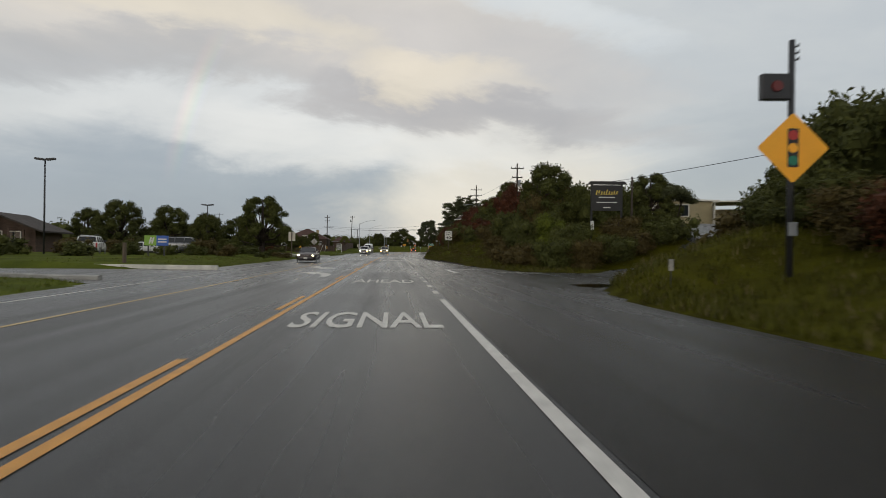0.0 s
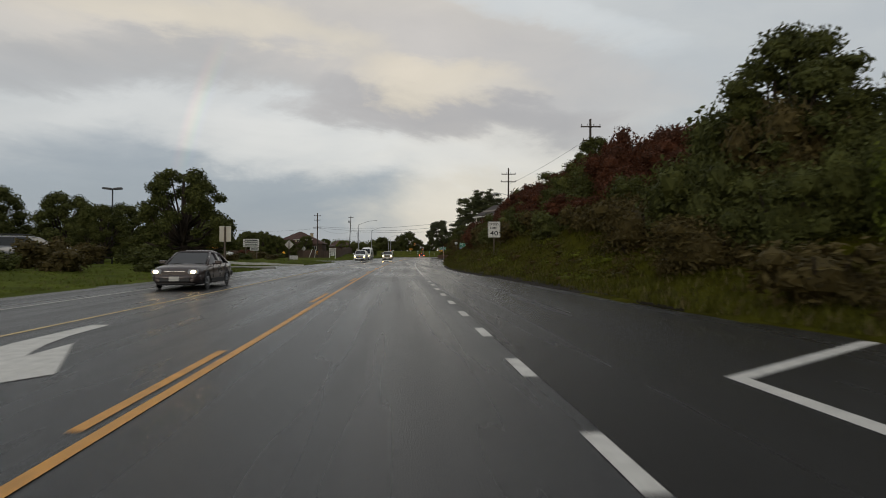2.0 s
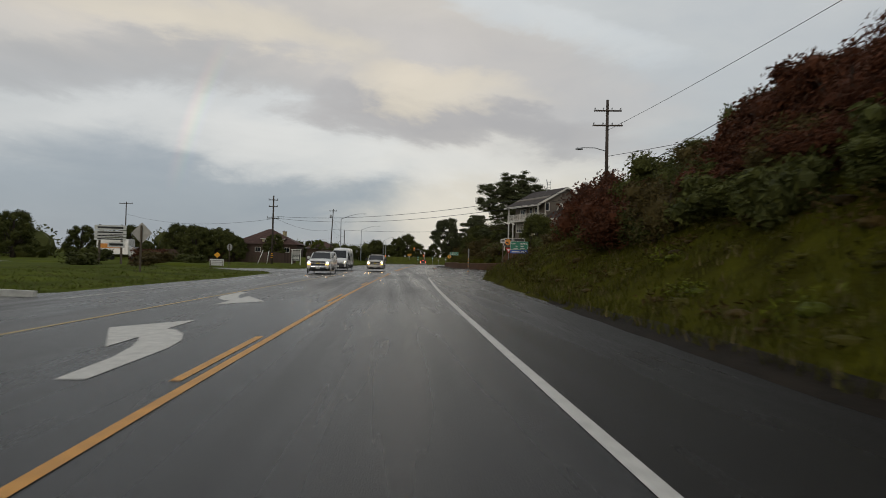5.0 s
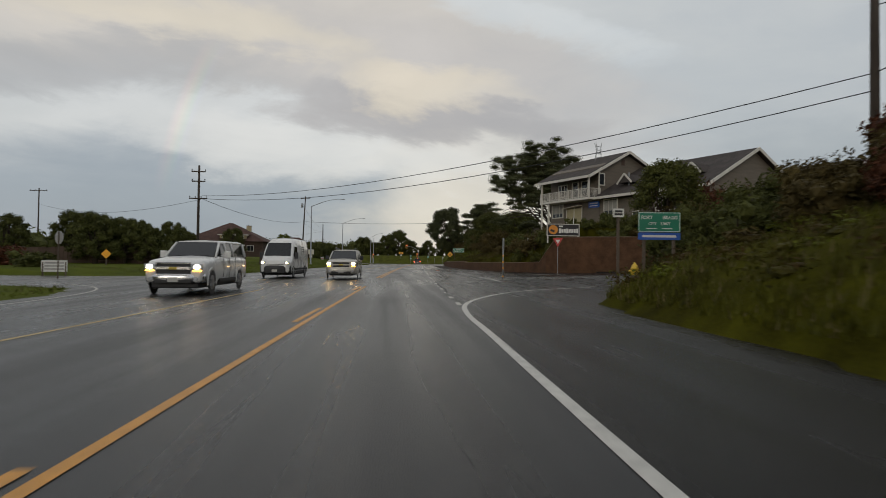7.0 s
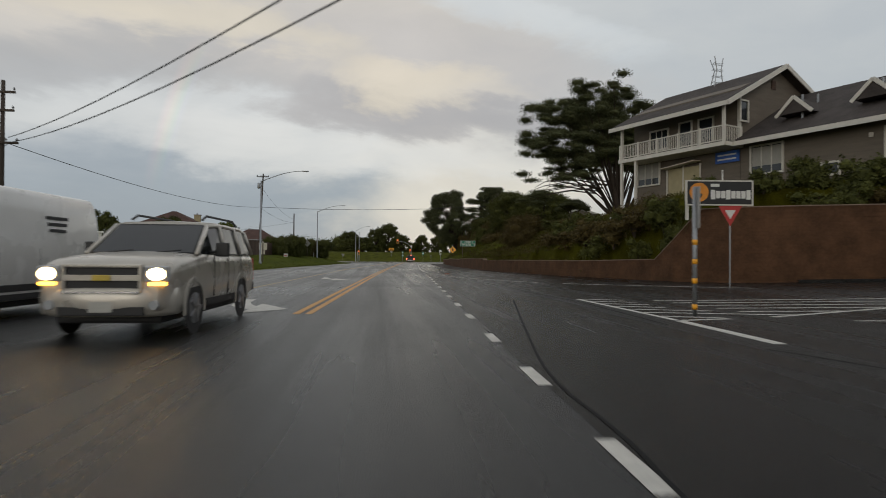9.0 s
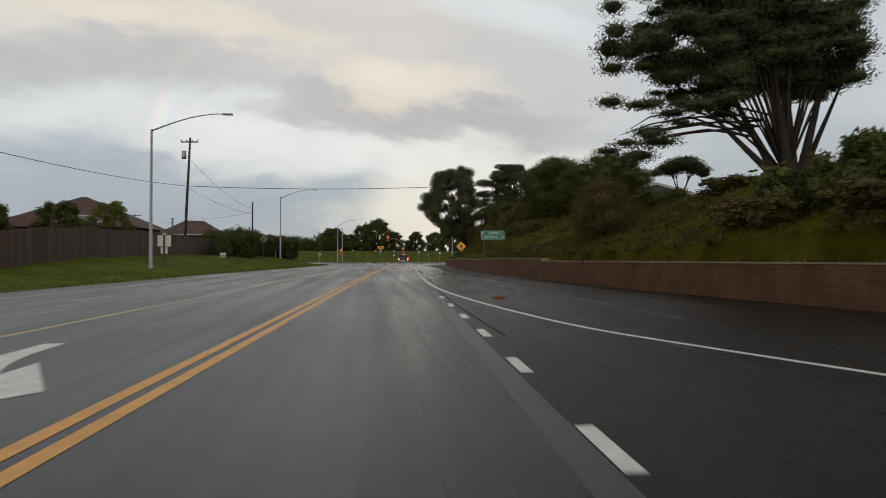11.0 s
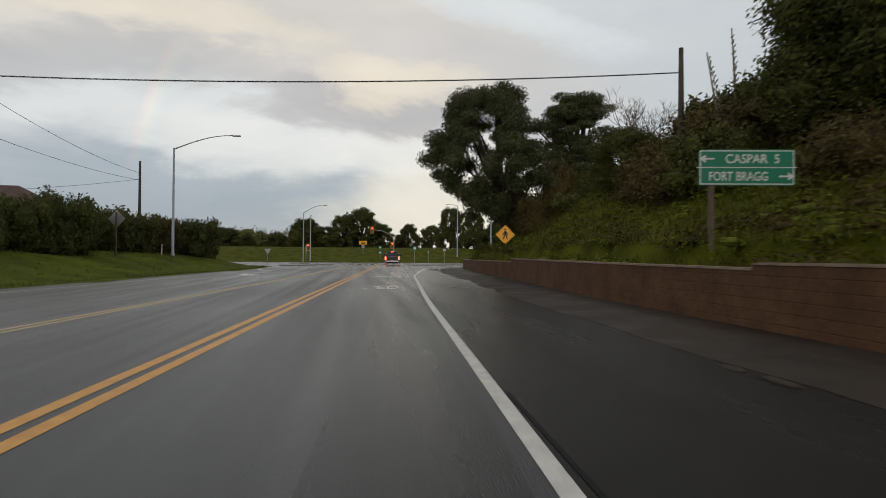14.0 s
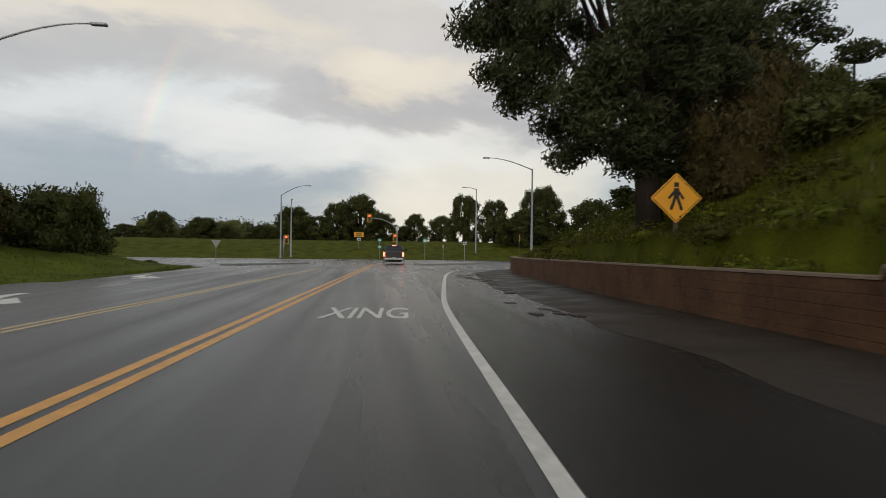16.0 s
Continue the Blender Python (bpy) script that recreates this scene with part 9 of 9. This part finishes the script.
    bm = bmesh.new()
    box(bm, (0, by - 0.092, bz - bh * 0.16), (0.34, 0.02, 0.16))
    part("number_plate", bm, PLATE, t, "plain pale number plate")
    if F.get("emblem"):
        bm = bmesh.new()
        box(bm, (0, by - 0.075, bz + bh * 0.30), (bw * 1.1, 0.02, 0.035), bevel=0.006)
        part("bumper_strip", bm, CHROME, t)
        for s in (-1, 1):
            bm = bmesh.new()
            bmesh.ops.create_cone(bm, cap_ends=True, radius1=0.075, radius2=0.07, depth=0.04, segments=14, matrix=Matrix.Translation((s * bw * 0.76, by - 0.045, bz - bh * 0.1)) @ Matrix.Rotation(radians(90), 4, "X"))
            part("fog_light", bm, HEAD_OFF, t)
    # rear
    B = P["rear"]
    for s in (-1, 1):
        bm = bmesh.new()
        box(bm, (s * B["x"], B["y"], B["z"]), (0.16, 0.08, B["h"]), bevel=0.015)
        part("tail_light", bm, B.get("mat", SIGN_RED), t)
    bm = bmesh.new()
    box(bm, (0, B["y"] + 0.04, B["bumper"]), (P["W"] * 1.9, 0.18, 0.2), bevel=0.03)
    part("rear_bumper", bm, B.get("bumper_mat", BLACK_TRIM), t)
    bm = bmesh.new()
    box(bm, (0, B["y"] + 0.02, B["plate"]), (0.32, 0.03, 0.16))
    part("number_plate", bm, PLATE, t, "plain pale number plate")
    # glass fittings
    bm = bmesh.new()
    for s in (-0.55, 0.25):
        tube(bm, [(s, cab[0][0] - 0.03, cab[0][3] + 0.03), (s + 0.4, cab[0][0] - 0.0, cab[0][3] + 0.07)], 0.012, 5)
    part("wiper", bm, BLACK_TRIM, t)
    if P.get("rails"):
        for s in (-1, 1):
            bm = bmesh.new()
            ya, yb = P["rails"]
            x0, z0 = s * 0.77 * 0.84, P["roof_z"] + 0.05
            tube(bm, [(x0, ya, z0), (x0, ya + 0.25, z0 + 0.09), (x0, yb - 0.25, z0 + 0.09), (x0, yb, z0)], 0.025, 6)
            part("roof_rail", bm, BLACK_TRIM, t)
    return t


def suv(paint_mat):
    return dict(W=1.0, R=0.43, roof_z=1.94, sill=0.46, belt=1.34, sill_len=2.2, paint=paint_mat, pillars=(0.28, 1.35), arch=paint_mat,
                body=[(-2.66, 0.80, 0.52, 1.02), (-2.62, 0.90, 0.46, 1.12), (-2.50, 0.965, 0.42, 1.20), (-2.25, 0.99, 0.40, 1.25), (-1.8, 1.0, 0.40, 1.29), (-1.3, 1.0, 0.40, 1.33), (-1.0, 1.0, 0.40, 1.36), (2.2, 1.0, 0.42, 1.36), (2.5, 0.97, 0.44, 1.32), (2.58, 0.9, 0.5, 1.2)],
                cabin=[(-1.30, 0.92, 0.88, 1.33, 1.36), (-0.46, 0.94, 0.79, 1.34, 1.89), (0.4, 0.95, 0.80, 1.34, 1.94), (1.9, 0.95, 0.79, 1.34, 1.93), (2.3, 0.94, 0.78, 1.34, 1.88), (2.5, 0.92, 0.82, 1.34, 1.37)],
                gaps=(-0.55, 0.36, 1.3), handles=(0.18, 1.12), mirror=(-0.62, 1.42), mirror_h=0.26, mirror_paint=BLACK_TRIM, axles=(-1.62, 1.33),
                front=dict(y=-2.63, lamp=(0.77, 1.02, 0.34, 0.24), lit=HEAD_LIT, amber=AMBER_LIT, grille=(0.95, 1.06, 0.34), bars=((0.96, 0.09),), bar_mat=paint_mat, surround=True, emblem=True, bumper=(-2.64, 0.60, 0.46, 0.99)),
                rear=dict(x=0.88, y=2.55, z=1.0, h=0.5, bumper=0.6, plate=0.85), rails=(-0.2, 2.1))


SILVER, WHITE_CAR, BLACK_CAR, BROWN_CAR, GREY_CAR = paint("silver_car_paint", (0.44, 0.41, 0.36), 0.35), paint("white_car_paint", (0.62, 0.61, 0.59)), paint("black_car_paint", (0.02, 0.017, 0.017)), paint("dark_bronze_car_paint", (0.045, 0.032, 0.03), 0.2), paint("grey_car_paint", (0.13, 0.135, 0.145), 0.3)

vehicle("suv", (-1.75, 152.2, 0), -2, "silver-beige full-size suv with lit headlights on the wet road", "suv", suv(SILVER))

pk = suv(WHITE_CAR)
pk.update(W=1.0, roof_z=1.94, belt=1.34, pillars=(0.15, 1.05, 2.75), gaps=(-0.5, 0.32, 1.12), rails=None, mirror_paint=WHITE_CAR,
          body=[(-2.85, 0.85, 0.5, 0.95), (-2.80, 0.92, 0.45, 1.10), (-2.5, 0.98, 0.44, 1.20), (-1.2, 1.0, 0.44, 1.32), (-0.9, 1.0, 0.44, 1.36), (2.6, 1.0, 0.44, 1.36), (2.9, 0.98, 0.5, 1.32)],
          cabin=[(-1.2, 0.90, 0.86, 1.32, 1.35), (-0.45, 0.91, 0.76, 1.34, 1.89), (0.4, 0.92, 0.77, 1.34, 1.93), (2.6, 0.93, 0.82, 1.34, 1.95), (2.85, 0.92, 0.80, 1.34, 1.88), (2.92, 0.92, 0.86, 1.34, 1.38)],
          axles=(-1.9, 1.75),
          front=dict(y=-2.82, lamp=(0.76, 0.98, 0.38, 0.20), lit=HEAD_WHITE, amber=AMBER_LIT, grille=(0.90, 1.16, 0.46), bars=((0.93, 0.10), (1.1, 0.03)), emblem=True, bumper=(-2.82, 0.60, 0.34, 0.97), bumper_paint=CHROME),
          rear=dict(x=0.9, y=2.9, z=1.0, h=0.4, bumper=0.58, plate=0.85))
vehicle("pickup_truck", (-6.1, 134.4, 0), -1, "white pickup with a matching canopy and lit headlights", "pickup truck", pk)

van = dict(W=1.0, R=0.37, roof_z=2.70, sill=0.42, belt=1.45, sill_len=2.4, paint=WHITE_CAR, pillars=(), gaps=(-0.72, 0.55), handles=(-0.85,), mirror=(-1.85, 1.52), mirror_h=0.42, mirror_paint=BLACK_TRIM, axles=(-1.95, 1.75),
           body=[(-2.9, 0.8, 0.5, 1.0), (2.9, 0.8, 0.5, 1.0)],
           cabin=[(-2.25, 0.90, 0.85, 1.40, 1.46), (-1.3, 0.95, 0.80, 1.45, 2.45)],
           shell=[(-2.98, 0.74, 0.48, 1.06, 0.0), (-2.92, 0.89, 0.40, 1.16, 0.0), (-2.78, 0.96, 0.37, 1.26, 0.0), (-2.50, 0.99, 0.36, 1.37, 0.0), (-2.28, 1.0, 0.36, 1.47, 0.04), (-1.95, 1.0, 0.36, 1.95, 0.08), (-1.62, 1.0, 0.36, 2.38, 0.11),
                  (-1.22, 1.0, 0.36, 2.54, 0.15), (-0.9, 1.0, 0.36, 2.65, 0.14), (-0.4, 1.0, 0.36, 2.70, 0.13), (2.85, 1.0, 0.38, 2.70, 0.13), (2.95, 0.97, 0.42, 2.66, 0.14)],
           panes=([(-0.87, -2.30, 1.50), (0.87, -2.30, 1.50), (0.76, -1.66, 2.37), (-0.76, -1.66, 2.37)],
                  [(1.0, -1.98, 1.50), (1.0, -0.80, 1.50), (0.955, -0.80, 2.12), (0.955, -1.50, 2.12)], [(-1.0, -0.80, 1.50), (-1.0, -1.98, 1.50), (-0.955, -1.50, 2.12), (-0.955, -0.80, 2.12)]),
           front=dict(y=-2.93, lamp=(0.77, 1.03, 0.36, 0.18), lit=HEAD_LIT, grille=(0.86, 1.16, 0.40), bars=((0.93, 0.03), (0.80, 0.03)), bar_mat=BLACK_TRIM, bumper=(-2.95, 0.60, 0.56, 0.99), bumper_paint=BLACK_TRIM),
           rear=dict(x=0.92, y=2.93, z=1.1, h=0.6, bumper=0.5, plate=0.8), rails=None)
v = vehicle("cargo_van", (-6.0, 153.3, 0), -4, "tall white cargo van with lit headlights", "van", van)
for s in (-1, 1):
    for k in range(3):
        bm = bmesh.new()
        box(bm, (s * (0.955 + 0.012 * k), 1.2, 2.12 - 0.14 * k), (0.012, 0.8 - 0.1 * k, 0.07), Matrix.Rotation(radians(-s * 5), 3, "Y"))
        part("lettering", bm, BLACK_TRIM, v)
    bm = bmesh.new()
    box(bm, (s * 0.995, 0.4, 0.62), (0.03, 4.4, 0.14), bevel=0.01)
    part("rub_strip", bm, BLACK_TRIM, v)

sedan = dict(W=0.86, R=0.31, roof_z=1.40, sill=0.30, belt=0.92, sill_len=1.9, paint=BROWN_CAR, pillars=(0.25,), gaps=(-0.6, 0.3, 1.15), handles=(0.12, 0.98), mirror=(-0.55, 0.98), mirror_h=0.14, axles=(-1.35, 1.30),
             body=[(-2.28, 0.66, 0.32, 0.62), (-2.22, 0.76, 0.28, 0.74), (-1.9, 0.84, 0.26, 0.82), (-1.0, 0.86, 0.26, 0.90), (1.4, 0.86, 0.26, 0.95), (2.1, 0.82, 0.30, 0.95), (2.28, 0.74, 0.36, 0.88)],
             cabin=[(-1.05, 0.76, 0.72, 0.89, 0.91), (-0.25, 0.78, 0.60, 0.92, 1.36), (0.5, 0.78, 0.60, 0.93, 1.40), (1.0, 0.78, 0.58, 0.94, 1.34), (1.75, 0.74, 0.68, 0.94, 0.97)],
             front=dict(y=-2.22, lamp=(0.62, 0.66, 0.34, 0.16), lit=HEAD_LIT, grille=(0.64, 0.7, 0.13), bars=((0.68, 0.03),), bumper=(-2.24, 0.45, 0.22, 0.82)),
             rear=dict(x=0.66, y=2.24, z=0.78, h=0.18, bumper=0.5, plate=0.72), rails=None)
vehicle("sedan", (-7.8, 56.5, 0), 1, "dark bronze sedan with warm lit headlights", "car", sedan)

tr = suv(BLACK_CAR)
tr.update(roof_z=1.86, belt=1.2, pillars=(0.15, 0.75), gaps=(-0.5, 0.75), rails=None,
          body=[(-2.8, 0.85, 0.5, 0.95), (-2.75, 0.92, 0.45, 1.08), (-2.4, 0.98, 0.42, 1.15), (-0.9, 1.0, 0.42, 1.20), (2.7, 1.0, 0.42, 1.20), (2.8, 0.98, 0.48, 1.18)],
          cabin=[(-1.2, 0.90, 0.86, 1.18, 1.20), (-0.45, 0.91, 0.74, 1.18, 1.83), (0.3, 0.92, 0.75, 1.18, 1.86), (0.95, 0.92, 0.74, 1.18, 1.84), (1.15, 0.92, 0.86, 1.18, 1.24)], axles=(-1.85, 1.70),
          front=dict(y=-2.77, lamp=(0.76, 0.94, 0.36, 0.2), lit=HEAD_OFF, grille=(0.88, 1.1, 0.4), bars=((0.9, 0.05),), bumper=(-2.77, 0.56, 0.28, 0.96)),
          rear=dict(x=0.9, y=2.8, z=0.98, h=0.42, bumper=0.55, plate=0.62, mat=TAIL_LIT, bumper_mat=CHROME))
v = vehicle("pickup_truck", (10.95, 290.5, 0), 176, "dark pickup waiting at the signal with red tail lights", "pickup truck", tr)
bm = bmesh.new()
box(bm, (0, 0.98, 1.83), (0.4, 0.05, 0.05))
part("brake_light", bm, TAIL_LIT, v)
bm = bmesh.new()
box(bm, (0, 2.815, 0.98), (1.5, 0.03, 0.36), bevel=0.01)
part("tailgate", bm, BLACK_CAR, v)

# parked at the hotel
pw = suv(WHITE_CAR)
pw["front"] = dict(pw["front"], lit=HEAD_OFF, amber=HEAD_OFF)
vehicle("suv", (-32.0, 66.0, ground_z(-32.0, 66.0)), 196, "white suv parked at the hotel", "suv", pw)
ps = dict(sedan, paint=WHITE_CAR, front=dict(sedan["front"], lit=HEAD_OFF))
vehicle("sedan", (-28.5, 71.5, ground_z(-28.5, 71.5)), 100, "white sedan parked at the hotel", "car", ps)
pg = dict(suv(GREY_CAR))
pg["front"] = dict(pg["front"], lit=HEAD_OFF, amber=HEAD_OFF)
vehicle("suv", (-24.8, 74.5, ground_z(-24.8, 74.5)), 95, "grey suv parked behind shrubs", "suv", pg)


def box_truck():
    t = thing("box_truck", (-42.5, 177.0, ground_z(-42.5, 177)), 90, "white and orange rental box truck parked far off", "truck")
    bm = bmesh.new()
    box(bm, (0, 0.8, 2.1), (2.3, 4.8, 2.4), bevel=0.04)
    b = part("cargo_box", bm, WHITE_CAR, t)
    for s in (-1, 1):
        bm = bmesh.new()
        box(bm, (s * 1.155, 1.0, 2.2), (0.012, 3.2, 0.7))
        part("stripe", bm, ORANGE, b)
    bm = bmesh.new()
    loft(bm, [section(-3.4, 0.8, 0.5, 1.1), section(-3.3, 0.95, 0.45, 1.25), section(-2.4, 1.0, 0.45, 1.4), section(-1.6, 1.0, 0.45, 2.2)])
    part("cab", bm, WHITE_CAR, t, smooth=True)
    bm = bmesh.new()
    box(bm, (0, -2.15, 1.7), (1.85, 0.7, 0.6), Matrix.Rotation(radians(-30), 3, "X"), bevel=0.04)
    part("windscreen", bm, CAR_GLASS, t)
    for yw in (-2.4, 1.8):
        for s in (-1, 1):
            bm = bmesh.new()
            tube(bm, [(s * 0.8, yw, 0.42), (s * 1.05, yw, 0.42)], 0.42, 18)
            part("wheel", bm, TYRE, t)


box_truck()
